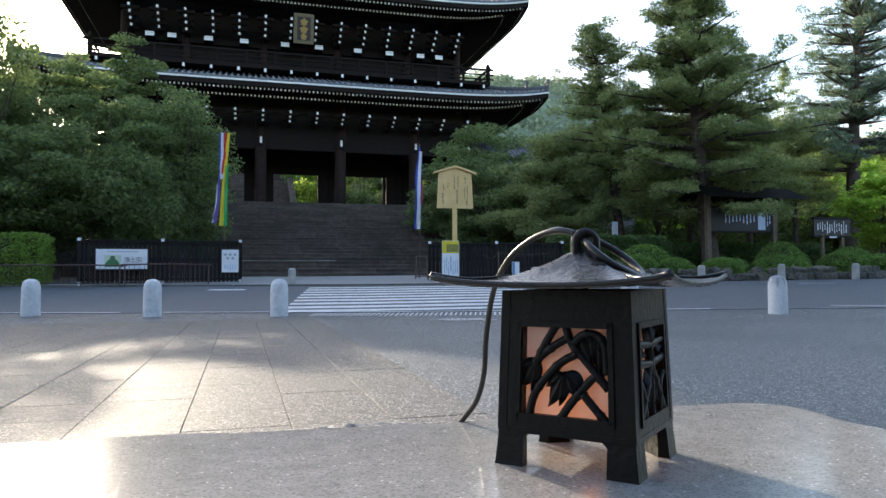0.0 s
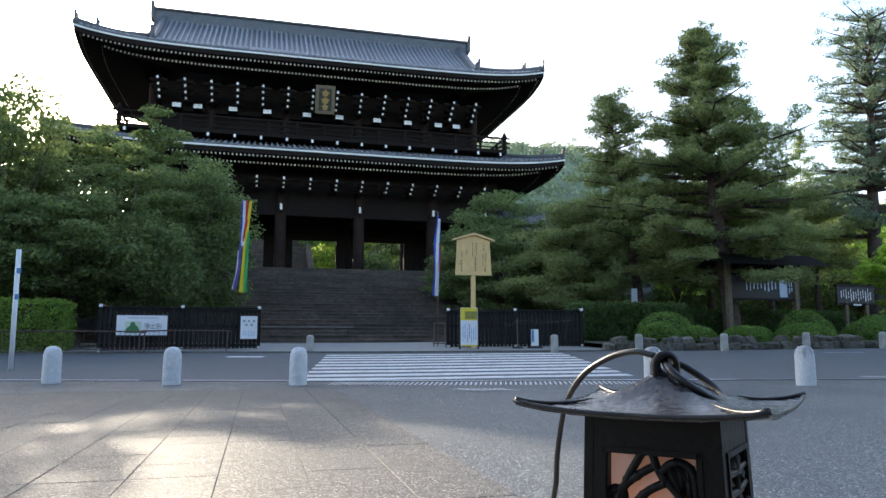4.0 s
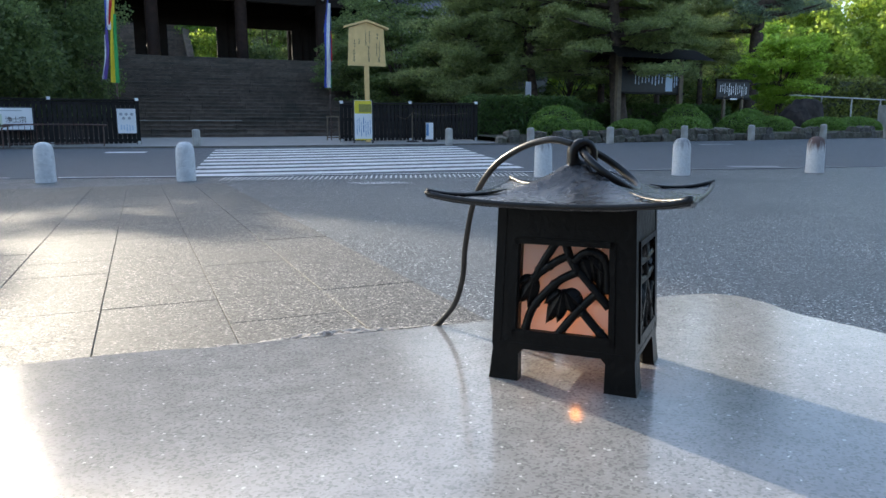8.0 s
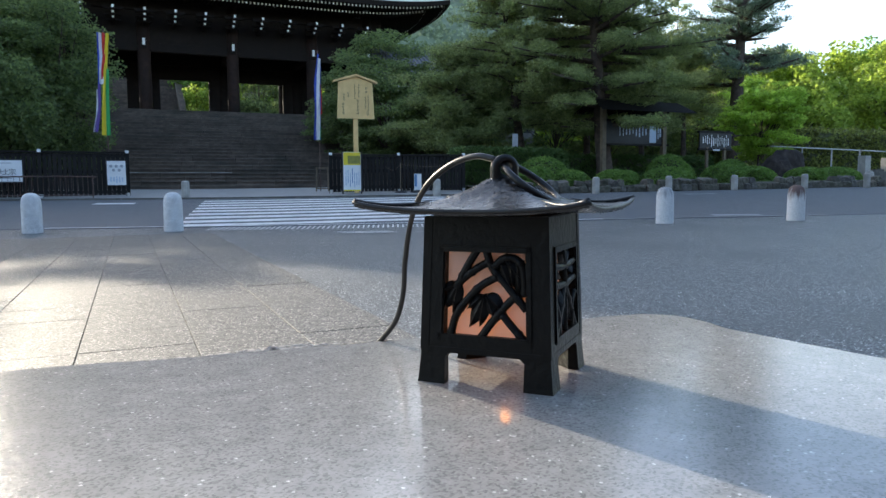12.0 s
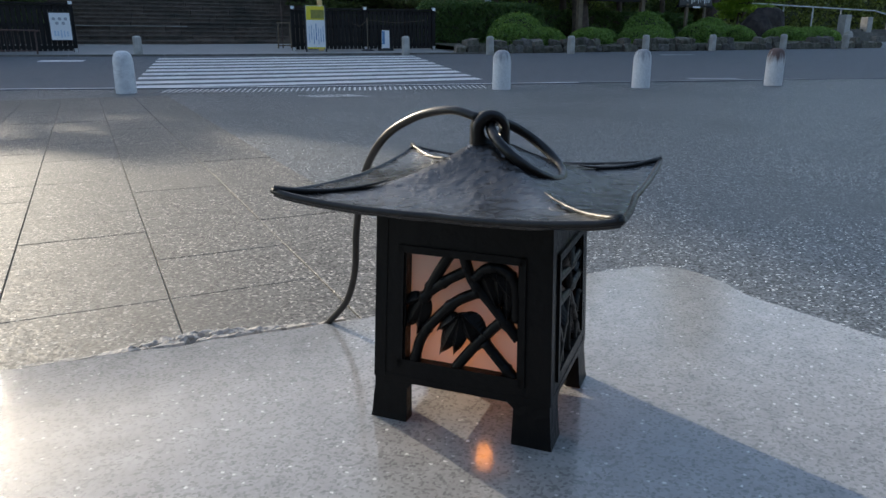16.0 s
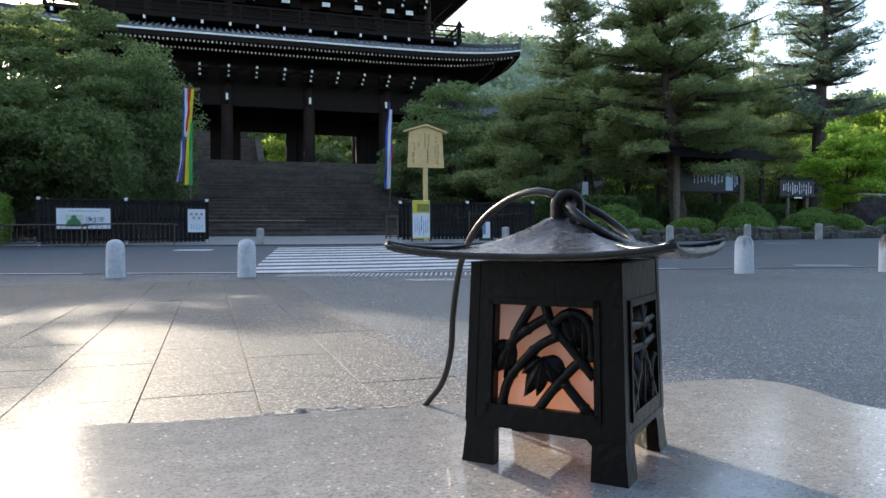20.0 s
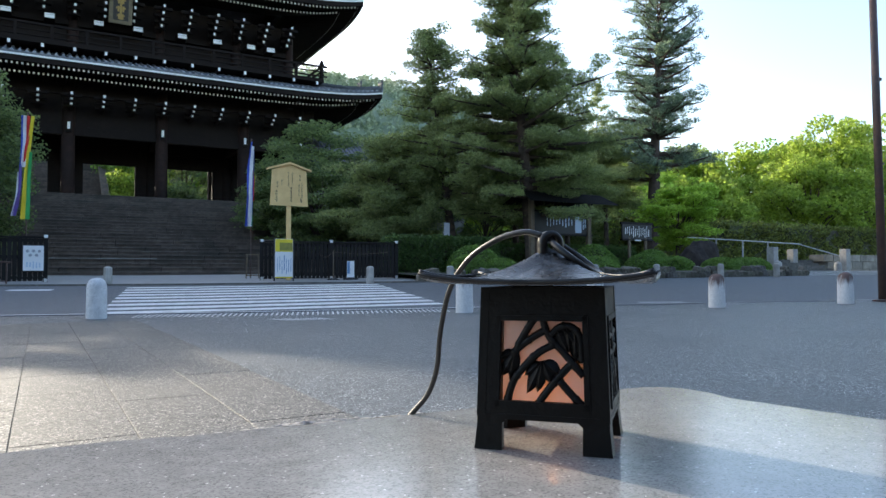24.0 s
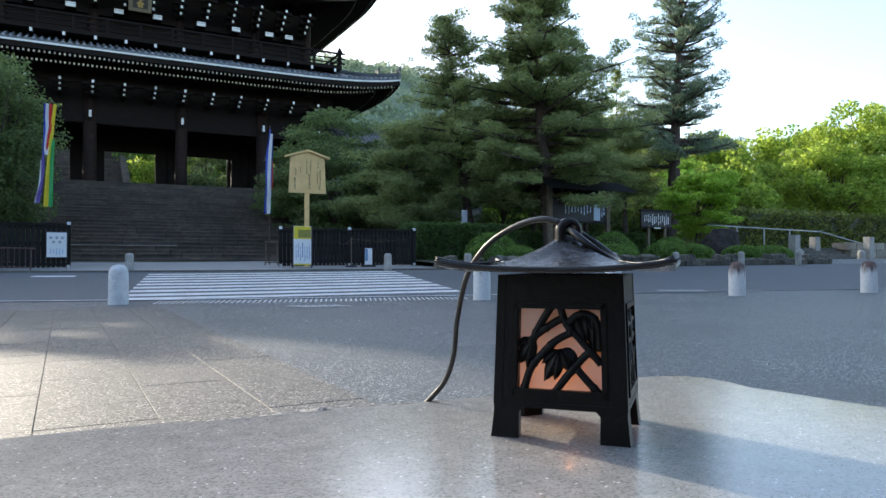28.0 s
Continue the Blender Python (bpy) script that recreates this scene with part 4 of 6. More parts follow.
def tile_rows(half_x, half_y, cy, top_x, top_y, h, parent, step=0.40, r=0.115, sides=(0, 1, 2, 3), nk=9):
    """Round cover tiles that run from the top down to the eave, joined."""
    vs, fs = [], []
    for side in sides:
        hw = half_x if side in (0, 2) else half_y
        tw = top_x if side in (0, 2) else top_y
        n = int(2 * hw / step)
        for i in range(n + 1):
            s = -hw + 2 * hw * i / n
            # the row ends where it meets the hip
            kmax = 1.0 if abs(s) <= tw else max(0.02, (hw - abs(s)) / max(hw - tw, 1e-3))
            base = len(vs)
            for j in range(nk + 1):
                k = kmax * j / nk
                hx_, hy_ = half_x + (top_x - half_x) * k, half_y + (top_y - half_y) * k
                u = s / (hx_ if side in (0, 2) else hy_)
                z = h(max(-1, min(1, u)), 0, k)
                c = ((s, cy - hy_), (hx_, cy + s), (-s, cy + hy_), (-hx_, cy - s))[side]
                t = ((1, 0), (0, 1), (-1, 0), (0, -1))[side]
                for a, b in ((-r, -0.03), (-r * 0.55, r * 1.3), (r * 0.55, r * 1.3), (r, -0.03)):
                    vs.append((c[0] + t[0] * a, c[1] + t[1] * a, z + b))
            for j in range(nk):
                for q in range(3):
                    a = base + j * 4 + q
                    fs.append((a, a + 1, a + 5, a + 4))
            fs.append((base, base + 3, base + 2, base + 1))
    ob = raw("cover_tiles", vs, fs, COVER, parent)
    tagged(ob, kind="stuff")


def eave(half_x, half_y, cy, h, parent, drop, single=False):
    """White eave line, eave board and two rows of rafter ends under one roof edge, on the four sides."""
    for side in range(4):
        hw = half_x if side in (0, 2) else half_y
        def at(s, inward, dz):
            u = s / hw
            z = h(u, 0, 0) + dz
            k = inward
            p = ((s * (1 - k / hw), cy - half_y + k), (half_x - k, cy + s * (1 - k / hw)), (-s * (1 - k / hw), cy + half_y - k), (-half_x + k, cy - s * (1 - k / hw)))[side]
            return (*p, z)
        for name, k0, k1, z0, z1, m in (("eave_tile_edge", -0.02, 0.12, -0.07, 0.04, ROOF), ("eave_line", -0.05, 0.04, -0.215, -0.095, WHITE_END), ("eave_board", 0.0, 0.26, -0.55, -0.218, TIMBER)):
            vs, fs = [], []
            for i in range(61):
                s = -hw + 2 * hw * i / 60
                vs += [at(s, k0, z0), at(s, k0, z1), at(s, k1, z1), at(s, k1, z0)]
            for i in range(60):
                for q in range(4):
                    a, b = i * 4 + q, i * 4 + (q + 1) % 4
                    fs.append((a, b, b + 4, a + 4))
            raw(name, vs, fs, m, parent)
        # soffit
        vs, fs = [], []
        for i in range(41):
            s = -hw + 2 * hw * i / 40
            vs += [at(s, 0.2, -0.42), at(s, 4.6, -0.1 + drop)]
        for i in range(40):
            fs.append((i * 2, i * 2 + 1, i * 2 + 3, i * 2 + 2))
        raw("soffit", vs, fs, TIMBER, parent)
        t = ((1, 0), (0, 1), (-1, 0), (0, -1))[side]
        box_faces = ((3, 2, 1, 0), (4, 5, 6, 7), (0, 1, 5, 4), (1, 2, 6, 5), (2, 3, 7, 6), (3, 0, 4, 7))
        for name, k0, ln, dz in (("flying_rafter", 0.32, 1.6, -0.62), ("base_rafter", 1.45, 2.4, -0.86)):
            n = int(2 * hw / 0.29)
            if single and side == 0:
                # the front row: each rafter by itself, with its white end
                meshes = []
                for nm, a0, a1, m in ((name, 0.012, ln, TIMBER), ("rafter_end", 0.0, 0.012, WHITE_END)):
                    me = bpy.data.meshes.new(nm)
                    me.from_pydata([(q, k, w + k * 0.1) for k in (a0, a1) for q, w in ((-0.06, -0.075), (0.06, -0.075), (0.06, 0.075), (-0.06, 0.075))], [], box_faces)
                    me.materials.append(m)
                    meshes.append(me)
                for i in range(n + 1):
                    s = (-hw + 2 * hw * i / n) * 0.985
                    rafter = new(name, meshes[0])
                    rafter.parent = parent
                    rafter.matrix_basis = Matrix.Translation(at(s, k0, dz))
                    tip = new("rafter_end", meshes[1])
                    tip.parent = rafter
                continue
            vs, fs, wv, wf = [], [], [], []
            for i in range(n + 1):
                s = (-hw + 2 * hw * i / n) * 0.985
                for lst, fl, a0, a1 in ((vs, fs, k0 + 0.012, k0 + ln), (wv, wf, k0, k0 + 0.012)):
                    b = len(lst)
                    for k in (a0, a1):
                        x, y, z = at(s, k, dz + (k - k0) * 0.1)
                        for q, w in ((-0.06, -0.075), (0.06, -0.075), (0.06, 0.075), (-0.06, 0.075)):
                            lst.append((x + t[0] * q, y + t[1] * q, z + w))
                    for f in box_faces:
                        fl.append([b + g for g in f])
            tagged(raw("rafter_row", vs, fs, TIMBER, parent), kind="stuff")
            tagged(raw("rafter_end_row", wv, wf, WHITE_END, parent, "white limed rafter ends"), kind="stuff")


# lower roof
LZ = 8.15
h_low = roof_shell("lower_roof", 18.7, 9.5, 5.5, LZ + 0.62, LZ + 2.3, 14.2, 5.0, 0.66, 0.04, ROOF, gate)
tile_rows(18.7, 9.5, 5.5, 14.2, 5.0, h_low, gate)
eave(18.7, 9.5, 5.5, h_low, gate, 0.5, True)
# balcony and upper storey
part("balcony_deck", bx(-14.4, 14.4, -2.6, 13.6, LZ + 1.75, LZ + 2.02, 0.03), TIMBER, gate)
part("upper_wall", bx(-12.4, 12.4, 0.3, 10.7, LZ + 1.5, LZ + 6.4), TIMBER, gate)
for cx in COLS:
    part("upper_column", cylinder(bmesh.new(), cx * 0.94, 0.2, 0.36, LZ + 1.7, LZ + 6.0), TIMBER_RED, gate, smooth=True)
part("upper_beam", bx(-12.7, 12.7, -0.05, 0.35, LZ + 4.0, LZ + 4.4, 0.03), TIMBER, gate)
for z in (2.24, 2.6, 3.0):
    t = 0.05 if z < 2.7 else 0.07
    for y in (-2.45, 13.45):
        part("railing", bx(-14.7, 14.7, y - t, y + t, LZ + z - t, LZ + z + t, 0.02), TIMBER, gate)
    for x in (-14.25, 14.25):
        part("railing", bx(x - t, x + t, -2.9, 13.9, LZ + z - t, LZ + z + t, 0.02), TIMBER, gate)
for x in lin(-14.25, 14.25, 2.0):
    part("baluster", bx(x - 0.09, x + 0.09, -2.54, -2.36, LZ + 2.0, LZ + 3.0, 0.01), TIMBER, gate)
for y in lin(-2.45, 13.45, 2.0):
    part("baluster", bx(14.16, 14.34, y - 0.09, y + 0.09, LZ + 2.0, LZ + 3.0, 0.01), TIMBER, gate)
for x in (-14.25, 14.25):
    part("corner_newel", lathe([(0.16, LZ + 1.75), (0.16, LZ + 3.0), (0.12, LZ + 3.05), (0.2, LZ + 3.15), (0.14, LZ + 3.3), (0.02, LZ + 3.5)], 10, None, x, -2.45), TIMBER, gate)
# upper roof: hipped skirt and gabled top
UZ = 15.15
h_up = roof_shell("upper_roof_skirt", 17.1, 9.5, 5.5, UZ + 0.62, UZ + 2.4, 13.0, 5.6, 0.75, 0.035, ROOF, gate)
tile_rows(17.1, 9.5, 5.5, 13.0, 5.6, h_up, gate)
eave(17.1, 9.5, 5.5, h_up, gate, 0.6)
RIDGE = UZ + 6.5


def h_gable(k):
    s = 0.41 + 0.59 * k
    return UZ + 6.5 * (0.72 * s + 0.28 * s * s)


vs, fs = [], []
for s in (-1, 1):
    for j in range(11):
        k = j / 10
        y = 5.5 + s * 5.62 * (1 - k)
        vs += [(-13.4, y, h_gable(k)), (13.4, y, h_gable(k)), (13.4, y, h_gable(k) - 0.3), (-13.4, y, h_gable(k) - 0.3)]
for s in range(2):
    for j in range(10):
        a = s * 44 + j * 4
        for q in range(4):
            fs.append((a + q, a + (q + 1) % 4, a + 4 + (q + 1) % 4, a + 4 + q))
raw("upper_roof_gable", vs, fs, ROOF, gate)
vs, fs = [], []
for s in (-1, 1):
    for i in range(-32, 33):
        x = i * 34.2 / 85
        b = len(vs)
        for j in range(9):
            k = j / 8
            y = 5.5 + s * 5.62 * (1 - k)
            for a, c in ((-0.115, -0.03), (-0.065, 0.15), (0.065, 0.15), (0.115, -0.03)):
                vs.append((x + a, y, h_gable(k) + c))
        for j in range(8):
            for q in range(3):
                fs.append((b + j * 4 + q, b + j * 4 + q + 1, b + j * 4 + q + 5, b + j * 4 + q + 4))
tagged(raw("cover_tiles", vs, fs, COVER, gate), kind="stuff")
for x in (-12.9, 12.9):
    bm = bmesh.new()
    bm.faces.new([bm.verts.new(p) for p in ((x, 0.2, UZ + 2.2), (x, 10.8, UZ + 2.2), (x, 5.5, RIDGE - 0.2))])
    part("gable_wall", bm, TIMBER, gate)
part("main_ridge", bx(-13.5, 13.5, 5.2, 5.8, RIDGE - 0.3, RIDGE + 0.7, 0.08), ROOF, gate)
part("ridge_cap", bx(-13.7, 13.7, 5.05, 5.95, RIDGE + 0.68, RIDGE + 0.86, 0.06), ROOF, gate)


def end_tile(x, y, z, s, parent, sx=1):
    """Horned end tile of a ridge."""
    bm = bmesh.new()
    prof = [(-0.45, -0.6), (0.45, -0.6), (0.5, 0.1), (0.62, 0.75), (0.3, 0.42), (0.0, 0.62), (-0.3, 0.42), (-0.62, 0.75), (-0.5, 0.1)]
    A = [bm.verts.new((x - 0.14 * s, y + a * s, z + b * s)) for a, b in prof]
    B = [bm.verts.new((x + 0.14 * s, y + a * s, z + b * s)) for a, b in prof]
    bm.faces.new(A)
    bm.faces.new(B[::-1])
    for k in range(len(prof)):
        bm.faces.new((A[k], B[k], B[(k + 1) % len(prof)], A[(k + 1) % len(prof)]))
    bmesh.ops.recalc_face_normals(bm, faces=bm.faces)
    part("ridge_end_tile", bm, ROOF, parent)


for x in (-13.6, 13.6):
    end_tile(x, 5.5, RIDGE + 0.5, 1.05, gate)
# hip ridges of both roofs, and descending ridges of the gable
for hx0, hy0, tx, ty, hf in ((18.7, 9.5, 14.2, 5.0, h_low), (17.1, 9.5, 13.0, 5.6, h_up)):
    for sx in (-1, 1):
        for sy in (-1, 1):
            pts = [(sx * (hx0 + (tx - hx0) * k), 5.5 + sy * (hy0 + (ty - hy0) * k), hf(1, 0, k) + 0.16) for k in [i / 10 for i in range(11)]]
            part("hip_ridge", tube(pts, 0.26, 8), ROOF, gate)
            for k in (0.02, 0.3):
                end_tile(sx * (hx0 + (tx - hx0) * k), 5.5 + sy * (hy0 + (ty - hy0) * k), hf(1, 0, k) + 0.4, 0.55, gate)
for sx in (-1, 1):
    for sy in (-1, 1):
        pts = [(sx * 12.7, 5.5 + sy * 5.62 * (1 - k), h_gable(k) + 0.18) for k in [i / 8 for i in range(9)]]
        part("descending_ridge", tube(pts, 0.28, 8), ROOF, gate)
        end_tile(sx * 12.7, 5.5 + sy * 6.0, h_gable(0) + 0.4, 0.7, gate)


def brackets(z_top, z_bot, y_out, y_in, count, half, levels, parent, face):
    """Bracket clusters under an eave: stepped arms with white ends."""
    for i in range(count):
        x = -half + 2 * half * i / (count - 1)
        bmt, ends_ = bmesh.new(), []
        for L in range(levels):
            k = L / max(1, levels - 1)
            z = z_top + (z_bot - z_top) * k
            y = y_out + (y_in - y_out) * k
            box(bmt, x - 0.09, x + 0.09, y, 0.4, z - 0.2, z + 0.1)
            box(bmt, x - 0.6 + 0.08 * L, x + 0.6 - 0.08 * L, y + 0.55, y + 0.8, z - 0.1, z + 0.1)
            ends_.append(bx(x - 0.075, x + 0.075, y - 0.02, y, z - 0.11, z + 0.08))
        cluster = part("bracket", bmt, TIMBER, parent)
        for e_ in ends_:
            part("bracket_end", e_, WHITE_END, cluster, "white limed end")


brackets(LZ - 1.25, LZ - 1.72, -2.6, -1.7, 14, 12.5, 3, gate, 0)
brackets(UZ - 1.42, UZ - 2.4, -2.6, -1.3, 14, 11.85, 4, gate, 0)
for i in range(16):
    x = -13.8 + 27.6 * i / 15
    st = part("balcony_bracket", bx(x - 0.12, x + 0.12, -2.72, 0.3, LZ + 1.45, LZ + 1.75), TIMBER, gate)
    part("bracket_end", bx(x - 0.08, x + 0.08, -2.74, -2.72, LZ + 1.48, LZ + 1.72), WHITE_END, st, "white limed end")
for x in (-10.65, -9.18, -6.7, -4.22, -1.28, 1.2, 4.15, 6.62, 9.1, 10.6):
    arm = part("nosing", bx(x - 0.31, x + 0.31, -1.2, 0.3, LZ + 3.9, LZ + 4.25), TIMBER, gate)
    part("bracket_end", bx(x - 0.3, x + 0.3, -1.22, -1.2, LZ + 3.92, LZ + 4.13), WHITE_END, arm, "white limed end")
    part("bracket_end", bx(x - 0.3, x + 0.3, -1.21, -1.2, LZ + 4.15, LZ + 4.24), WHITE_END, arm, "white limed end")
# plaque
plq = part("plaque_frame", bx(-0.74, 0.74, -2.2, -2.0, UZ - 3.0, UZ - 0.85, 0.08), FRAME_WOOD, gate, "dull gilt frame of the plaque")
plq.matrix_basis = Matrix.Translation((0, -2.1, UZ - 1.9)) @ Matrix.Rotation(radians(14), 4, "X") @ Matrix.Translation((0, 2.1, -(UZ - 1.9)))
part("plaque_board", bx(-0.48, 0.48, -2.24, -2.2, UZ - 2.76, UZ - 1.09), PLAQUE, plq)
for k, (w, hgt, z) in enumerate(((0.28, 0.5, 1.42), (0.3, 0.5, 1.95), (0.24, 0.5, 2.45))):
    bm = bmesh.new()
    box(bm, -w, w, -2.27, -2.24, UZ - z - 0.05, UZ - z + 0.05)
    box(bm, -0.07, 0.07, -2.27, -2.24, UZ - z - hgt / 2, UZ - z + hgt / 2)
    box(bm, -w * 0.7, -w * 0.7 + 0.12, -2.27, -2.24, UZ - z - hgt / 2, UZ - z + 0.12)
    box(bm, w * 0.7 - 0.12, w * 0.7, -2.27, -2.24, UZ - z - hgt / 2, UZ - z + 0.12)
    part("plaque_writing", bm, GOLD, plq)

# ---- fences by the steps ----
def fence(a, b, z_top, name_label):
    a, b = Vector(a), Vector(b)
    d = b - a
    f = thing("fence", name_label, "fence", (a.x, a.y, 0), math.degrees(math.atan2(d.y, d.x)), kind="")
    n = max(2, round(d.length / 0.13))
    for i in range(n + 1):
        s = d.length * i / n
        g = ground(*(a + d * i / n)) + 0.03
        part("slat", bx(s - 0.054, s + 0.054, -0.02, 0.02, g + 0.05, z_top - 0.06), FENCE, f)
    ga = ground(*a) + 0.03
    for z in (ga + 0.2, (ga + z_top) / 2 + 0.1, z_top - 0.12):
        part("rail", bx(0, d.length, 0.02, 0.08, z - 0.05, z + 0.05), FENCE, f)
    part("top_rail", bx(-0.05, d.length + 0.05, -0.07, 0.07, z_top - 0.05, z_top, 0.01), FENCE, f)
    for s in lin(0, d.length, 2.3):
        p = a + d * s / d.length
        g = ground(*p) + 0.03
        part("post", bx(s - 0.055, s + 0.055, -0.055, 0.07, g, z_top + 0.02), FENCE, f)
        part("post_cap", bx(s - 0.05, s + 0.05, -0.075, 0.05, z_top - 0.04, z_top + 0.05, 0.01), BOARD_WHITE, f, "pale metal cap")
        part("post_shoe", bx(s - 0.045, s + 0.045, -0.072, 0.05, g, g + 0.12, 0.01), PALE_STEEL, f)
    return f


fence((-4.75, 23.55), (-0.05, 23.9), 1.93, "dark slatted timber fence beside the steps")
fence((6.05, 22.7), (10.5, 21.9), 1.88, "dark slatted timber fence beside the garden")

# ---- plants ----
def leaves(name, clumps, count, ln, wd, material, parent, seed, flat=0.5, shell=0.55, label="", corners=4):
    """Many small leaves, spread through ellipsoids (x, y, z, rx, ry, rz); flat: how far they lie level."""
    r = np.random.RandomState(seed)
    C = np.array(clumps, float)
    vol = (C[:, 3] * C[:, 4] * C[:, 5]) ** 0.7
    pick = r.choice(len(C), count, p=vol / vol.sum())
    d = r.normal(size=(count, 3))
    d /= np.linalg.norm(d, axis=1)[:, None]
    rad = shell + (1 - shell) * r.rand(count) ** 0.6
    pos = C[pick, :3] + d * rad[:, None] * C[pick, 3:6]
    a = r.normal(size=(count, 3))
    a[:, 2] *= 1 - flat
    a /= np.linalg.norm(a, axis=1)[:, None]
    nrm = r.normal(size=(count, 3))
    nrm[:, 2] += flat * 2
    b = np.cross(nrm, a)
    b /= np.maximum(np.linalg.norm(b, axis=1), 1e-6)[:, None]
    s = (0.65 + 0.7 * r.rand(count))[:, None]
    L, W = a * ln * s / 2, b * wd * s / 2
    ring = [pos - L, pos + W - L * 0.1, pos + L, pos - W - L * 0.1] if corners == 4 else [pos - L + W, pos + L, pos - L - W]
    V = np.stack(ring, 1).reshape(-1, 3)
    me = bpy.data.meshes.new(name)
    me.vertices.add(count * corners)
    me.vertices.foreach_set("co", V.ravel())
    me.loops.add(count * corners)
    me.loops.foreach_set("vertex_index", np.arange(count * corners))
    me.polygons.add(count)
    me.polygons.foreach_set("loop_start", np.arange(0, count * corners, corners))
    me.update(calc_edges=True)
    me.materials.append(material)
    ob = new(name, me)
    ob.parent = parent
    if label:
        tagged(ob, label)
    return ob


def pine(x, y, top, spread, label, seed, material=PINE, lean=(0, 0), first=0.28, count=24000, droop=0.12, taper_pow=0.8, pad=1.0, trunk_r=0.28, whorls=13, profile=None, tier=1.0, bare=None):
    """A pine: bent tapering trunk, whorls of limbs and flat pads of needles along them."""
    r = random.Random(seed)
    g = ground(x, y)
    hgt = top - g
    t = thing("pine_tree", label, "tree", (x, y, g))
    bend = [r.uniform(-0.25, 0.25) for _ in range(4)]
    def stem(k):
        return Vector((lean[0] * k + bend[0] * math.sin(3 * k + bend[1] * 8), lean[1] * k + bend[2] * math.sin(2.5 * k), hgt * k))
    ks = [i / 16 for i in range(17)]
    part("trunk", tube([stem(k) - Vector((0, 0, 0.15 if k == 0 else 0)) for k in ks], [trunk_r * (1 - 0.93 * k) * (1.25 if k == 0 else 1) for k in ks], 10), BARK, t, smooth=True)
    clumps = []
    bm = bmesh.new()
    for w in range(whorls):
        k = first + (0.985 - first) * (w / (whorls - 1)) ** 0.9
        rel = (1 - (k - first) / (1 - first))
        reach = spread * (0.12 + 0.88 * rel ** taper_pow) * (0.7 + 0.45 * r.random())
        if profile:
            reach = float(np.interp((k - first) / (1 - first), [q[0] for q in profile], [q[1] for q in profile])) * r.uniform(0.8, 1.1)
        elif w < 2:
            reach *= 0.8
        nb = r.choice((4, 5, 5, 6))
        off = r.random() * 6.28
        for q in range(nb):
            ang = off + q * 6.28 / nb + r.uniform(-0.45, 0.45)
            L = reach * r.uniform(0.55, 1.15)
            p0 = stem(min(0.99, max(first * 0.9, k + r.uniform(-0.04, 0.04) * tier)))
            d = Vector((math.cos(ang), math.sin(ang), 0))
            rise = r.uniform(0.02, 0.3) * (1 - rel * 0.9) * tier
            pts = [p0 + d * L * s + Vector((0, 0, L * (rise * s - droop * rel * s * s * 1.6 + 0.1 * s ** 3))) for s in (0, 0.3, 0.6, 0.85, 1)]
            cut = bare and k < bare[2] and abs((ang - bare[0] + math.pi) % math.tau - math.pi) < bare[1]      # limbs sawn off on the open side
            if cut:
                pts = [p0 + (p - p0) * 0.06 for p in pts]
            tube(pts, [trunk_r * 0.3 * (1.1 - 0.9 * s) * (0.4 + 0.6 * rel) for s in (0, 0.3, 0.6, 0.85, 1)], 5, bm)
            m = max(4, int(L * 3.8))
            for c in range(m):
                s = 0.24 + 0.8 * ((c + r.random() * 0.6) / m) ** 0.85
                side = Vector((-d.y, d.x, 0)) * r.uniform(-0.38, 0.38) * L * min(1.0, s)
                p = p0 + d * L * s + side + Vector((0, 0, L * (rise * s - droop * rel * s * s * 1.6 + 0.1 * s ** 3) + 0.06 + r.uniform(-0.1, 0.2) * tier))
                sz = (0.16 + 0.36 * r.random()) * pad * (0.7 + 0.3 * rel)
                pad_size = sz * r.uniform(1.05, 1.55), sz * r.uniform(1.05, 1.55), sz * r.uniform(0.38, 0.7) * (0.6 + 0.4 * tier)
                if not cut:
                    clumps.append((*p, *pad_size))
    tagged(part("limb_tracery", bm, BARK, t), kind="stuff")
    for q in range(5):
        clumps.append((*(stem(0.93 + 0.017 * q) + Vector((r.uniform(-.15, .15), r.uniform(-.15, .15), 0.1))), 0.35 * pad, 0.35 * pad, 0.3 * pad))
    leaves("needles", clumps, int(count * 1.9), 0.135, 0.05, material, t, seed + 7, 0.25, 0.25, corners=3)
    return t


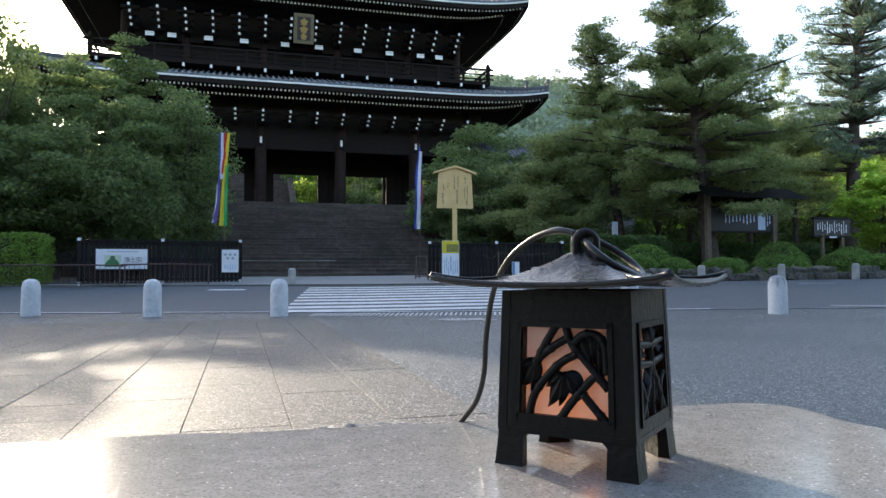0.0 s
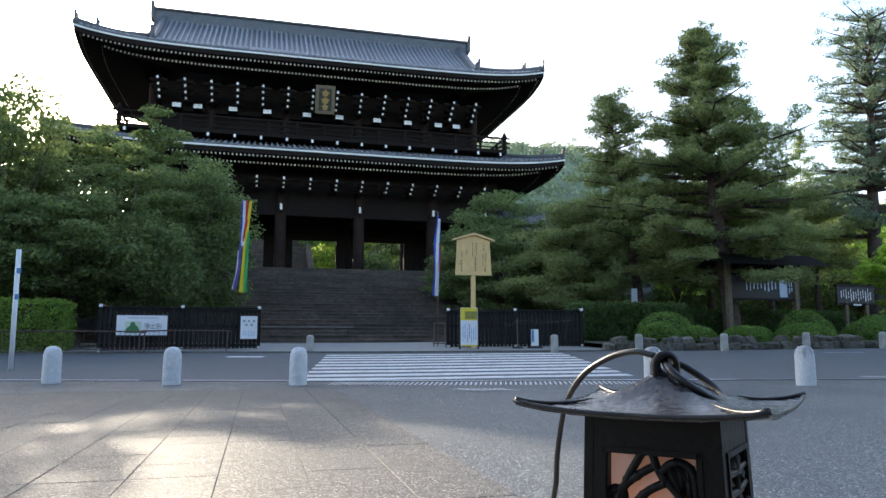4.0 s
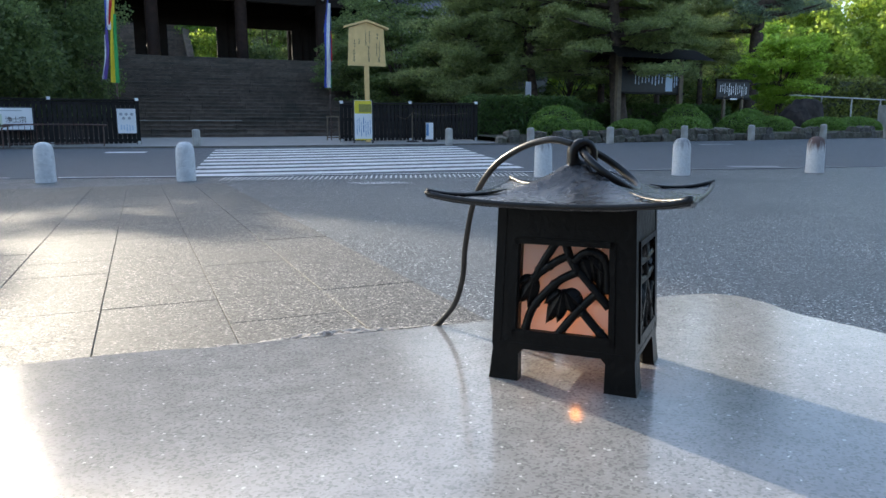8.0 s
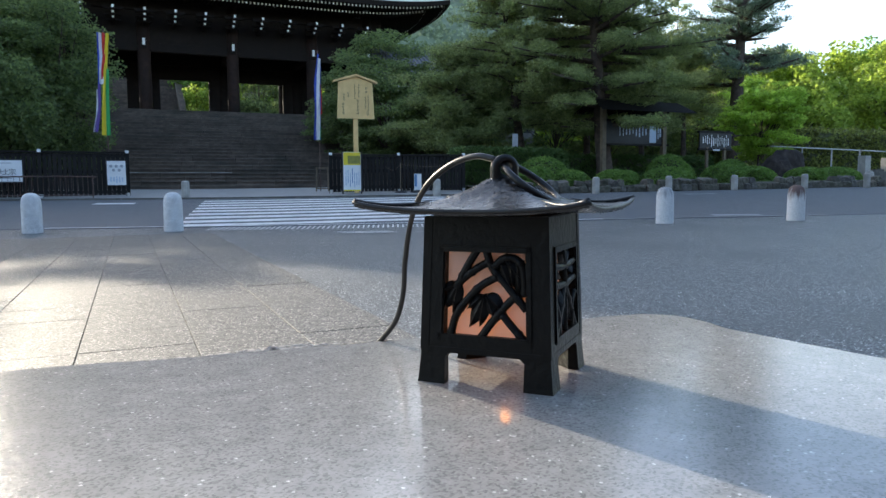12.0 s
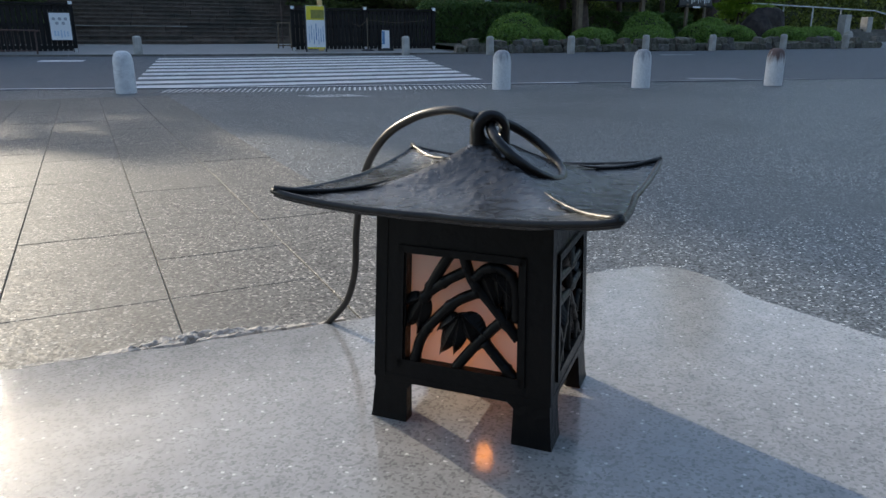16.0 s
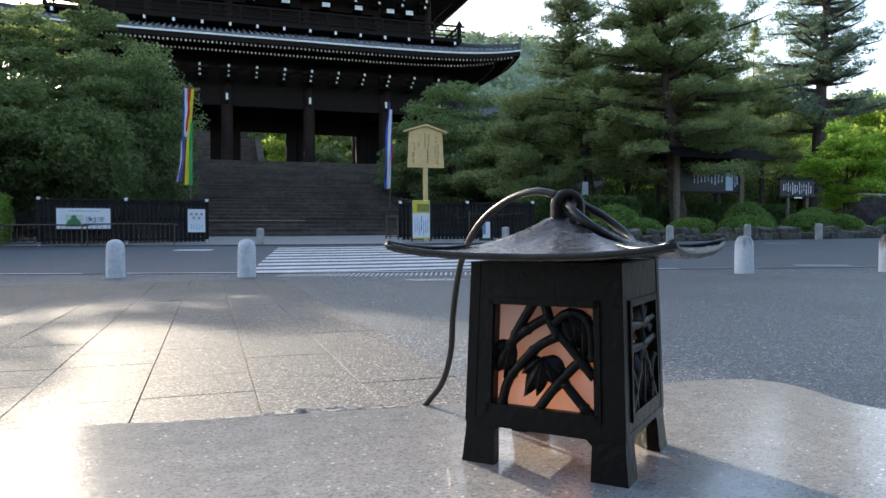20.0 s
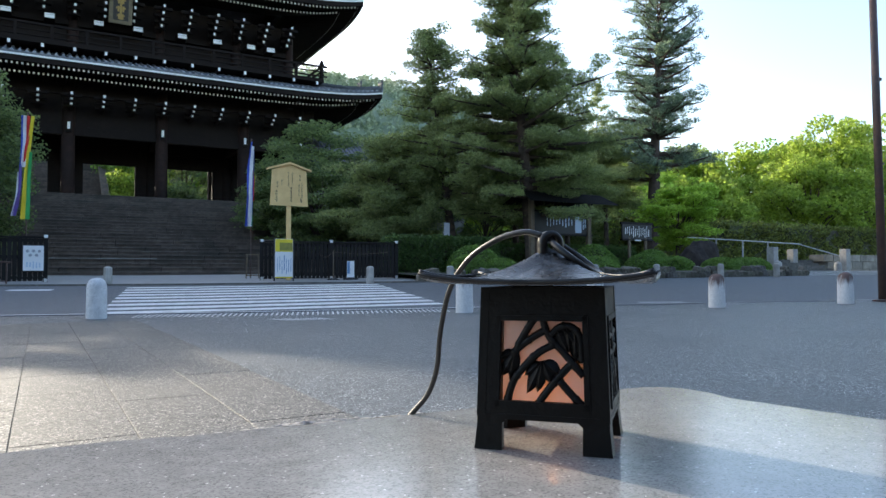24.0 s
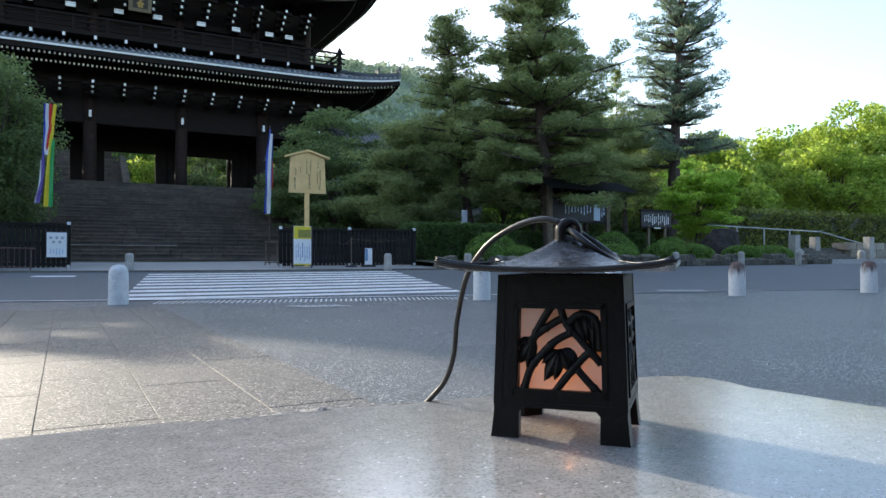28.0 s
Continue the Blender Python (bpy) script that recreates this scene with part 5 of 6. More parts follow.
def broadleaf(name, x, y, z_top, rx, ry, z_low, label, seed, material=LEAF, count=14000, leaf=0.2, clump=0.9, n_clumps=70, trunk_r=0.22, layered=False, stems=1, z_base=None):
    """A leafy tree: trunk, limbs to its clumps, and an uneven crown of leaves with gaps."""
    r = random.Random(seed)
    g = ground(x, y) if z_base is None else z_base
    t = thing(name, label, "tree", (x, y, g))
    zc, rz = (z_top + z_low) / 2 - g, (z_top - z_low) / 2
    clumps, ends = [], []
    for i in range(n_clumps):
        u, v = r.random() * 6.283, r.uniform(-0.95, 1)
        q = math.sqrt(1 - v * v) if abs(v) < 1 else 0
        s = r.uniform(0.55, 1.0)
        wob = 1 + 0.22 * noise.noise(Vector((u * 1.3, v * 2, seed)))
        p = Vector((rx * q * math.cos(u) * s * wob, ry * q * math.sin(u) * s * wob, zc + rz * v * s * wob))
        c = clump * r.uniform(0.6, 1.25)
        clumps.append((*p, c, c, c * (0.3 if layered else 0.72)))
        ends.append(p)
    bm = bmesh.new()
    fork = Vector((r.uniform(-.2, .2), r.uniform(-.2, .2), max(0.6, (z_low - g) * 0.9)))
    for s in range(stems):
        o = Vector(((s - (stems - 1) / 2) * 0.5, r.uniform(-.2, .2), 0)) if stems > 1 else Vector((0, 0, 0))
        tube(spline([o + Vector((0, 0, -0.2)), o * 1.6 + fork * 0.5, o * 2.2 + fork, o * 3 + Vector((0, 0, zc + rz * 0.3))], 5), [trunk_r * (1 - 0.75 * i / 15) for i in range(16)], 8, bm)
    part("trunk", bm, BARK, t, smooth=True)
    bm = bmesh.new()
    for p in ends[::3]:
        st = Vector((0, 0, fork.z + (p.z - fork.z) * r.uniform(0.1, 0.45)))
        mid = (st + p) / 2 + Vector((r.uniform(-.3, .3), r.uniform(-.3, .3), 0.15))
        tube(spline([st, mid, p], 3), [trunk_r * 0.32 * (1 - 0.8 * i / 6) for i in range(7)], 5, bm)
    tagged(part("limb_tracery", bm, BARK, t), kind="stuff")
    leaves("crown", clumps, count, leaf, leaf * 0.62, material, t, seed + 3, 0.65 if layered else 0.25, 0.35)
    return t


def shrub(x, y, rx, ry, h, label, seed, material=HEDGE, count=3500, name="clipped_bush", lift=0.25):
    g = ground(x, y) + lift
    t = thing(name, label, "bush", (x, y, g))
    r = random.Random(seed)
    bm = bmesh.new()
    bmesh.ops.create_icosphere(bm, subdivisions=3, radius=1)
    for v in bm.verts:
        j = 0.9 + 0.1 * noise.noise(v.co * 2.2 + Vector((seed, 0, 0)))
        v.co = Vector((v.co.x * rx * j * 0.95, v.co.y * ry * j * 0.95, max(-0.1, v.co.z * h * j * 0.95)))
    # Solid core; its dark soil colour stands for shade between the leaves.
    part("bush_core", bm, SOIL, t, "solid dark core for the shade inside")
    leaves("bush_leaves", [(0, 0, 0.02, rx, ry, h)], count, 0.075, 0.055, material, t, seed, 0.15, 0.9)
    return t


def hedge(x0, x1, y0, y1, z1, label, seed, count=30000, material=HEDGE, tufts=1500, leaf=0.075, tuft=0.17):
    cx, cy = (x0 + x1) / 2, (y0 + y1) / 2
    g = ground(cx, cy)
    t = thing("clipped_hedge", label, "hedge", (cx, cy, g))
    hx_, hy_, hz = (x1 - x0) / 2, (y1 - y0) / 2, z1 - g
    # Dark filled block that paints the hedge's inner shade.
    part("hedge_core", bx(-hx_ + .06, hx_ - .06, -hy_ + .06, hy_ - .06, -0.3, hz - 0.06, 0.05), SOIL, t, "solid dark core for the shade inside")
    r = random.Random(seed)
    cl = []
    for i in range(tufts):
        f = r.random()
        if f < 0.45:
            p = (r.uniform(-hx_, hx_), -hy_, r.uniform(0, hz))
        elif f < 0.75:
            p = (r.uniform(-hx_, hx_), r.uniform(-hy_, hy_), hz)
        else:
            p = (r.choice((-hx_, hx_)), r.uniform(-hy_, hy_), r.uniform(0, hz))
        cl.append((*p, tuft * r.uniform(0.8, 1.3), tuft * 0.6, tuft * r.uniform(0.7, 1.1)))
    leaves("hedge_leaves", cl, count, leaf, leaf * 0.7, material, t, seed, 0.2, 0.1)
    return t


# pines and trees of the garden
pine(18.1, 24.0, 13.4, 4.7, "large dark green pine with spreading limbs in the garden", 11, count=80000, first=0.22, pad=0.95, trunk_r=0.36, whorls=34, droop=0.1, tier=1.2, lean=(-0.95, 0), bare=(-2.19, 0.42, 0.5),
     profile=((0, 3.0), (0.2, 4.3), (0.4, 3.4), (0.6, 2.5), (0.8, 1.65), (0.93, 0.95), (1, 0.3)))
pine(16.0, 27.0, 11.4, 3.1, "slender pine with a sparse crown behind the clipped bushes", 12, count=26000, first=0.3, lean=(-1.4, 0), trunk_r=0.24, whorls=22, pad=0.85, droop=0.1, tier=1.3,
     profile=((0, 2.3), (0.2, 2.3), (0.48, 1.9), (0.58, 1.2), (0.7, 1.7), (0.85, 1.25), (1, 0.7)))
pine(40.9, 45.0, 16.9, 3.4, "small distant pine with an open crown", 13, count=12000, first=0.45, trunk_r=0.16, whorls=9)
pine(31.6, 30.0, 18.9, 3.5, "tall pine with a straight trunk and an airy columnar crown", 14, PINE2, count=40000, first=0.34, pad=0.76, trunk_r=0.46, lean=(0.9, 0), whorls=34, droop=0.04, tier=1.7,
     profile=((0, 4.0), (0.12, 3.4), (0.3, 2.75), (0.6, 2.6), (0.85, 2.3), (0.95, 1.7), (1, 0.7)))
pine(20.6, 28.5, 8.8, 3.4, "bushy dark pine behind the notice board", 15, count=31000, first=0.35, pad=1.4, trunk_r=0.2, whorls=12, taper_pow=0.5)
pine(24.6, 29.5, 7.6, 3.0, "low dark pine below the tall pine", 18, count=26000, first=0.45, pad=1.3, trunk_r=0.18, whorls=9, taper_pow=0.4)
pine(30.0, 32.5, 9.3, 4.0, "spreading dark pine behind the tall pine", 19, count=31000, first=0.5, pad=1.5, trunk_r=0.2, whorls=9, taper_pow=0.35)
pine(13.4, 28.5, 6.6, 3.0, "low spreading pine behind the clipped hedge", 16, count=31000, first=0.3, pad=1.4, trunk_r=0.18, whorls=10, taper_pow=0.5)
broadleaf("maple_tree", 28.1, 25.0, 5.75, 1.95, 1.8, 2.0, "small bright green maple beside the rock", 21, MAPLE, 26000, 0.13, 0.62, 90, 0.1, True)
broadleaf("broadleaf_tree", 66.0, 38.0, 15.6, 9.5, 6.0, 2.6, "big bright green tree above the ramp", 22, BRIGHT, 36000, 0.34, 1.25, 190, 0.4)
broadleaf("broadleaf_tree", 56.5, 36.5, 11.0, 5.5, 4.5, 2.2, "bright green tree with an uneven crown above the ramp", 23, BRIGHT, 18000, 0.3, 1.0, 110, 0.3)
broadleaf("broadleaf_tree", 49.0, 41.0, 11.8, 4.0, 4.0, 2.0, "yellow-green sunlit tree behind the ramp", 24, BRIGHT, 12000, 0.3, 0.95, 80, 0.25)
for i, (x, y, zt, rx, m) in enumerate(((50, 50, 14.0, 6, BRIGHT), (60, 52, 14.5, 6, BRIGHT), (42, 50, 12.5, 6, LEAF), (34, 48, 10.5, 6, BRIGHT), (60, 46, 13.8, 5, BRIGHT), (67, 47, 14.8, 5, LEAF), (54, 47, 12.5, 4.5, DARK_LEAF), (26, 50, 11.0, 5, BRIGHT), (72, 46, 16, 8, LEAF), (30, 60, 14, 6, LEAF), (20, 72, 16.5, 5, BRIGHT), (40, 40, 9.0, 4.5, MAPLE), (46, 39, 8.5, 4, BRIGHT))):
    broadleaf("background_tree", x, y, zt, rx, 4.0, 0.8, "sunlit broadleaf tree at the back of the garden", 30 + i, m, 10500, 0.38, 1.3, 100, 0.25)
for i, (x, y, zt, rx) in enumerate(((21.5, 33, 7.0, 3.0), (25.5, 34, 6.6, 3.0), (29.5, 35, 6.2, 2.6), (34.0, 36, 5.6, 2.4))):
    broadleaf("garden_tree", x, y, zt, rx, 2.2, 1.6, "shaded dark green tree behind the notice boards", 200 + i, DARK_LEAF, 12000, 0.15, 0.8, 80, 0.12, True)
for i, (x, y, zt, rx) in enumerate(((12.4, 36, 9.8, 3.2), (15.6, 34, 8.6, 3.6), (11.9, 33, 6.8, 2.8), (18.5, 38, 8.5, 4.0), (13.8, 31, 5.8, 3.2), (11.2, 38.5, 7.4, 2.2))):
    broadleaf("maple_tree", x, y, zt, rx, 2.6, 1.4, "dark green layered maple beside the steps", 50 + i, DARK_LEAF, 20000, 0.14, 0.8, 100, 0.13, True)
for i, (x, y, zt, rx) in enumerate(((-3.9, 30, 8.4, 1.5), (-9.6, 29, 10.8, 2.9), (-9.6, 31, 9.0, 3.0), (-4.3, 28, 5.2, 2.3), (-6.5, 27, 6.3, 2.8), (-9.5, 27, 6.2, 3.0), (-14, 31, 10.6, 3.6), (-2.4, 31, 8.5, 1.8))):
    broadleaf("broadleaf_tree", x, y, zt, rx, 2.6, 1.2, "dense dark green tree beside the fence and steps", 70 + i, DARK_LEAF, 24000, 0.14, 0.8, 110, 0.16, i % 2 == 0)
for i, (x, y, zt, rx) in enumerate(((-10.5, 40, 9.0, 3.5), (-16, 42, 10.0, 4.5), (-22, 40, 11.0, 5.0), (-29, 42, 11.0, 6.0), (-9.5, 35, 6.5, 2.4), (-13, 36, 6.0, 3.5), (-14, 46, 13.2, 3.6), (-20, 46, 14.0, 4.2))):
    broadleaf("background_tree", x, y, zt, rx, 3.0, 0.6, "dark green tree in the shade beside the steps", 180 + i, DARK_LEAF, 9000, 0.2, 1.0, 90, 0.18)
for i, (x, y, zt, rx, zl) in enumerate(((-4.6, 36.5, 10.6, 2.3, 3.0), (-8.3, 36.0, 12.0, 2.7, 3.0), (-12.2, 37.0, 12.6, 3.0, 3.0), (-16.5, 36.0, 12.8, 3.2, 3.0), (-6.6, 33.5, 10.2, 2.4, 2.5), (-11.0, 33.0, 11.0, 2.6, 2.5), (-5.2, 37.6, 13.2, 1.6, 5.0))):
    broadleaf("broadleaf_tree", x, y, zt, rx, 2.2, zl, "tall airy dark green tree against the light beside the steps", 300 + i, DARK_LEAF, 9500, 0.17, 0.62, 75, 0.14, True)
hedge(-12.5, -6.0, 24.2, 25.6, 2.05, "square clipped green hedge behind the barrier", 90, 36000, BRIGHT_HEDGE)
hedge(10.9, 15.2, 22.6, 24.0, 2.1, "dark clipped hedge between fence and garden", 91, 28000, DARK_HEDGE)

# ---- garden ground, stone edging and planting ----
def bed(name, x0, x1, y_of, y1, lift, label):
    xs_, vs, fs = lin(x0, x1, 1.5), [], []
    K = 12
    for x in xs_:
        for k in range(K + 1):
            y = y_of(x) + (y1 - y_of(x)) * (k / K) ** 1.5
            vs.append((x, y, ground(x, y) + lift + (0.12 * noise.noise(Vector((x * 0.5, y * 0.5, 2))) if k else -0.05)))
    for i in range(len(xs_) - 1):
        for k in range(K):
            a = i * (K + 1) + k
            fs.append((a, a + K + 1, a + K + 2, a + 1))
    tagged(raw(name, vs, fs, SOIL), label, "ground", kind="structure")


bed("garden_ground", 10.6, 150, lambda x: far_kerb(x) + 0.35 + min(1, max(0, (x - 27.2) / 3)) * (30.6 - far_kerb(x)), 140, 0.25, "mossy planted garden ground behind the stone edging")
bed("garden_ground", -150, -7.3, lambda x: max(24.2, far_kerb(x) + 0.4), 140, 0.06, "mossy ground under the trees beside the steps")

edging = thing("stone_edging", "low edging of rough natural stones along the garden", "stone wall", kind="structure")
x = 10.5
rs = random.Random(17)
stone_meshes = []
for q in range(8):
    bm = bmesh.new()
    bmesh.ops.create_icosphere(bm, subdivisions=2, radius=0.5)
    for v in bm.verts:
        c = v.co * 1.0
        for ax_ in range(3):
            v.co[ax_] = max(-0.4, min(0.4, c[ax_] * 1.25))
        v.co += Vector((noise.noise(c * 2.5 + Vector((q * 7, 0, 0))), noise.noise(c * 2.5 + Vector((0, q * 5, 3))), noise.noise(c * 3 + Vector((q, 9, 0))))) * 0.13
    me = bpy.data.meshes.new("edging_stone")
    bm.to_mesh(me)
    bm.free()
    me.materials.append(STONE if q == 0 else EDGING)
    stone_meshes.append(me)
while x < 27.5:
    w = rs.uniform(0.2, 0.44)
    for row in range(2 if rs.random() < 0.55 else 1):
        h_ = rs.uniform(0.24, 0.36)
        ob = new("edging_stone", rs.choice(stone_meshes))
        y = far_kerb(x + w / 2) + 0.22 + 0.08 * row
        ob.matrix_basis = Matrix.LocRotScale((x + w / 2 + rs.uniform(-.05, .05), y, ground(x, y) + 0.09 + 0.18 * row), Euler((rs.uniform(-.2, .2), rs.uniform(-.2, .2), rs.uniform(-.3, .3) - 0.15)), (w * 1.25, 0.45, h_ * 1.15))
        ob.parent = edging
    x += w

for i, (x, y, rx, h_, lab, m) in enumerate((
        (12.65, 20.6, 0.72, 0.72, "round clipped azalea bush at the garden edge", HEDGE), (13.95, 20.5, 0.72, 0.56, "low round clipped bush at the garden edge", HEDGE),
        (13.7, 21.9, 1.05, 1.12, "large round clipped bush", HEDGE), (15.9, 20.6, 0.8, 0.55, "low clipped bush behind the edging stones", HEDGE),
        (16.6, 20.9, 0.6, 0.5, "low clipped bush behind the edging stones", HEDGE), (18.15, 20.4, 1.05, 0.62, "wide clipped bush behind the edging stones", HEDGE),
        (19.4, 21.8, 0.95, 1.2, "tall dark clipped bush", HEDGE), (21.1, 20.6, 0.95, 0.75, "wide clipped bush below the notice board", HEDGE),
        (22.6, 20.5, 0.95, 0.62, "wide clipped bush below the notice board", HEDGE), (22.9, 22.0, 0.9, 0.95, "round clipped bush beside the rock", HEDGE),
        (25.3, 20.3, 0.95, 0.55, "low clipped bush at the corner of the garden", HEDGE), (26.9, 20.2, 1.1, 0.55, "low clipped bush at the corner of the garden", HEDGE), (20.2, 22.3, 0.9, 0.9, "round dark clipped bush", HEDGE))):
    shrub(x, y, rx * 1.06, rx * 0.8, h_ * 0.86, lab, 100 + i, m, 9500)
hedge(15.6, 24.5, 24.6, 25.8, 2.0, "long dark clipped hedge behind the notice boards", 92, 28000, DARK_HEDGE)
hedge(32, 64, 31.0, 33.0, 4.05, "tall dark hedge behind the ramp", 93, 42000, WAXY, 2600, 0.2, 0.42)

rock = thing("garden_rock", "large dark weathered garden rock among bushes", "rock", (26.8, 22.6, ground(26.8, 22.6) + 0.2))
bm = bmesh.new()
bmesh.ops.create_icosphere(bm, subdivisions=4, radius=1)
for v in bm.verts:
    c = v.co.copy()
    n_ = noise.noise(c * 1.6) * 0.22 + noise.noise(c * 5) * 0.07
    v.co = Vector((c.x * (1.25 + n_), c.y * (0.7 + n_), min(c.z * (1.45 + n_), 1.25 + 0.1 * noise.noise(c * 3))))
part("boulder", bm, DARK_STONE, rock)

# ---- notice boards ----
def bars(parent, x0, x1, z0, z1, y, n, material, seed, wide=0.3, name="writing"):
    """Columns of illegible writing as plain bars on an upright board."""
    r = random.Random(seed)
    for i in range(n):
        cx = x0 + (x1 - x0) * (i + 0.5) / n
        w = (x1 - x0) / n * wide
        w *= r.uniform(0.7, 1.4)
        top = z1 - (z1 - z0) * r.uniform(0, 0.3)
        bot = z0 + (z1 - z0) * r.uniform(0, 0.35)
        cut = bot + (top - bot) * r.uniform(0.35, 0.7)
        bm = bx(cx - w / 2, cx + w / 2, y - 0.004, y, bot, cut - 0.03 * (top - bot))
        box(bm, cx - w * r.uniform(0.35, 0.5), cx + w * r.uniform(0.35, 0.5), y - 0.004, y, cut + 0.03 * (top - bot), top)
        part(name, bm, material, parent)


nb = thing("notice_board", "roofed dark timber notice board with white calligraphy", "notice board", (19.3, 23.5, ground(19.3, 23.5) + 0.2))
g0 = ground(19.3, 23.5) + 0.2
for x in (-1.75, 1.35):
    part("post", bx(x - 0.09, x + 0.09, -0.09, 0.09, -0.1, 3.3 - g0 + 0.9), OLD_WOOD, nb)
part("panel", bx(-1.6, 1.5, 0.0, 0.06, 2.5 - g0, 3.4 - g0, 0.01), BOARD_DARK, nb)
part("panel_frame", bx(-1.7, 1.6, -0.02, 0.08, 2.42 - g0, 2.5 - g0, 0.01), FENCE, nb)
part("panel_frame", bx(-1.7, 1.6, -0.02, 0.08, 3.4 - g0, 3.48 - g0, 0.01), FENCE, nb)
bars(nb, -1.0, 0.5, 2.75 - g0, 3.25 - g0, -0.002, 9, PALE_BLUE, 3, 0.28)
part("paper_notice", bx(0.6, 0.95, -0.008, 0.0, 2.55 - g0, 3.3 - g0), PALE_BLUE, nb, "pale blue paper notice")
bars(nb, 1.0, 1.45, 2.6 - g0, 3.32 - g0, -0.002, 4, PALE_BLUE, 4, 0.5)
for s in (-1, 1):
    bm = bmesh.new()
    vs = [bm.verts.new(p) for p in ((-2.3, 0.03, 4.25 - g0), (2.1, 0.03, 4.25 - g0), (2.3, 0.03 + s * 1.0, 3.72 - g0), (-2.5, 0.03 + s * 1.0, 3.72 - g0))]
    bm.faces.new(vs if s < 0 else vs[::-1])
    bmesh.ops.solidify(bm, geom=bm.faces[:], thickness=0.07)
    part("roof_slope", bm, FENCE, nb)
nb2 = thing("notice_board", "small dark timber notice board on two posts with pale writing", "notice board", (22.55, 22.5, ground(22.55, 22.5) + 0.2))
g1 = ground(22.55, 22.5) + 0.2
for x in (-0.47, 0.5):
    part("post", bx(x - 0.05, x + 0.05, -0.05, 0.05, -0.15, 2.35 - g1), OLD_WOOD, nb2)
part("panel", bx(-0.88, 0.88, -0.02, 0.05, 2.28 - g1, 2.95 - g1, 0.01), BOARD_DARK, nb2)
for z0, z1 in ((2.22, 2.3), (2.93, 3.02)):
    part("panel_frame", bx(-0.94, 0.94, -0.05, 0.08, z0 - g1, z1 - g1, 0.01), FENCE, nb2)
bars(nb2, -0.75, 0.75, 2.36 - g1, 2.88 - g1, -0.022, 13, BOARD_WHITE, 5, 0.3)
part("label_plate", bx(-0.18, 0.2, -0.06, -0.05, 2.2 - g1, 2.26 - g1), BOARD_WHITE, nb2)
wp = thing("sign_post", "white painted sign post leaning behind the hedge", "sign", (14.1, 24.6, ground(14.1, 24.6)), 0)
part("sign_plate", bx(-0.12, 0.12, -0.03, 0.03, 1.2, 2.15, 0.01), GREY_PRINT, wp)
part("post", bx(-0.05, 0.05, -0.02, 0.08, -0.1, 1.25), OLD_WOOD, wp)

# ---- tall wooden sign and poster stand ----
ks = thing("wooden_sign", "tall pale cypress notice sign with a small gabled roof", "sign", (6.87, 22.5, ground(6.87, 22.5)))
gk = ground(6.87, 22.5)
part("pole", bx(-0.075, 0.075, -0.04, 0.04, -0.05, 3.1 - gk, 0.01), NEW_WOOD, ks)
bm = bmesh.new()
P_ = [(-0.635, 3.03), (0.635, 3.03), (0.575, 4.2), (0.0, 4.40), (-0.575, 4.2)]
F_ = [bm.verts.new((a, -0.075, b - gk)) for a, b in P_]
B_ = [bm.verts.new((a, -0.04, b - gk)) for a, b in P_]
bm.faces.new(F_)
bm.faces.new(B_[::-1])
for k in range(5):
    bm.faces.new((F_[k], B_[k], B_[(k + 1) % 5], F_[(k + 1) % 5]))
bmesh.ops.recalc_face_normals(bm, faces=bm.faces)
part("board", bm, NEW_WOOD, ks)
for s in (-1, 1):
    bm = bmesh.new()
    vs = [bm.verts.new((s * a, y, z - gk)) for y in (-0.16, 0.06) for a, z in ((0.0, 4.40), (0.73, 4.19), (0.73, 4.245), (0.0, 4.47))]
    for f in ((0, 1, 2, 3), (7, 6, 5, 4), (0, 4, 5, 1), (1, 5, 6, 2), (2, 6, 7, 3), (3, 7, 4, 0)):
        bm.faces.new([vs[q] for q in f])
    bmesh.ops.recalc_face_normals(bm, faces=bm.faces)
    part("roof_board", bm, NEW_WOOD, ks)
rc = random.Random(44)
for cx, z1, z0, ch in ((0.36, 4.08, 3.86, 0.075), (0.43, 3.82, 3.3, 0.05), (0.33, 3.76, 3.36, 0.04), (0.1, 4.14, 3.72, 0.05), (-0.03, 4.14, 3.66, 0.05), (0.06, 3.66, 3.16, 0.085),
                       (-0.25, 3.88, 3.7, 0.05), (-0.4, 3.84, 3.6, 0.06), (-0.43, 3.54, 3.14, 0.085), (0.4, 3.3, 3.16, 0.08)):
    n_ = max(2, round((z1 - z0) / (ch * 1.25)))
    for q in range(n_):
        zz = z1 - (z1 - z0) * (q + 0.5) / n_ - gk
        bm = bmesh.new()
        hh = ch * 0.42
        for b in range(3):
            za = zz + hh * (0.8 - 0.8 * b) + rc.uniform(-.1, .1) * hh
            ww = ch * rc.uniform(0.25, 0.5)
            box(bm, cx - ww, cx + ww, -0.079, -0.075, za - ch * 0.06, za + ch * 0.06)
        xa = cx + rc.uniform(-.25, .25) * ch
        box(bm, xa - ch * 0.07, xa + ch * 0.07, -0.0795, -0.075, zz - hh, zz + hh)
        part("writing", bm, INK, ks)
ps = thing("poster_stand", "upright poster stand with a yellow and white printed panel", "sign", (6.52, 21.85, ground(6.52, 21.85) + 0.045))
for x in (-0.31, 0.31):
    part("stand_leg", bx(x - 0.02, x + 0.02, -0.02, 0.02, 0, 1.36, 0.004), BOARD_DARK, ps)
part("panel", bx(-0.29, 0.29, -0.012, 0.012, 0.1, 1.34), BOARD_WHITE, ps)
part("yellow_header", bx(-0.28, 0.28, -0.018, -0.012, 0.93, 1.33), YELLOW, ps)
part("header_picture", bx(-0.14, 0.27, -0.022, -0.018, 0.97, 1.22), OLIVE, ps, "dark olive printed picture")
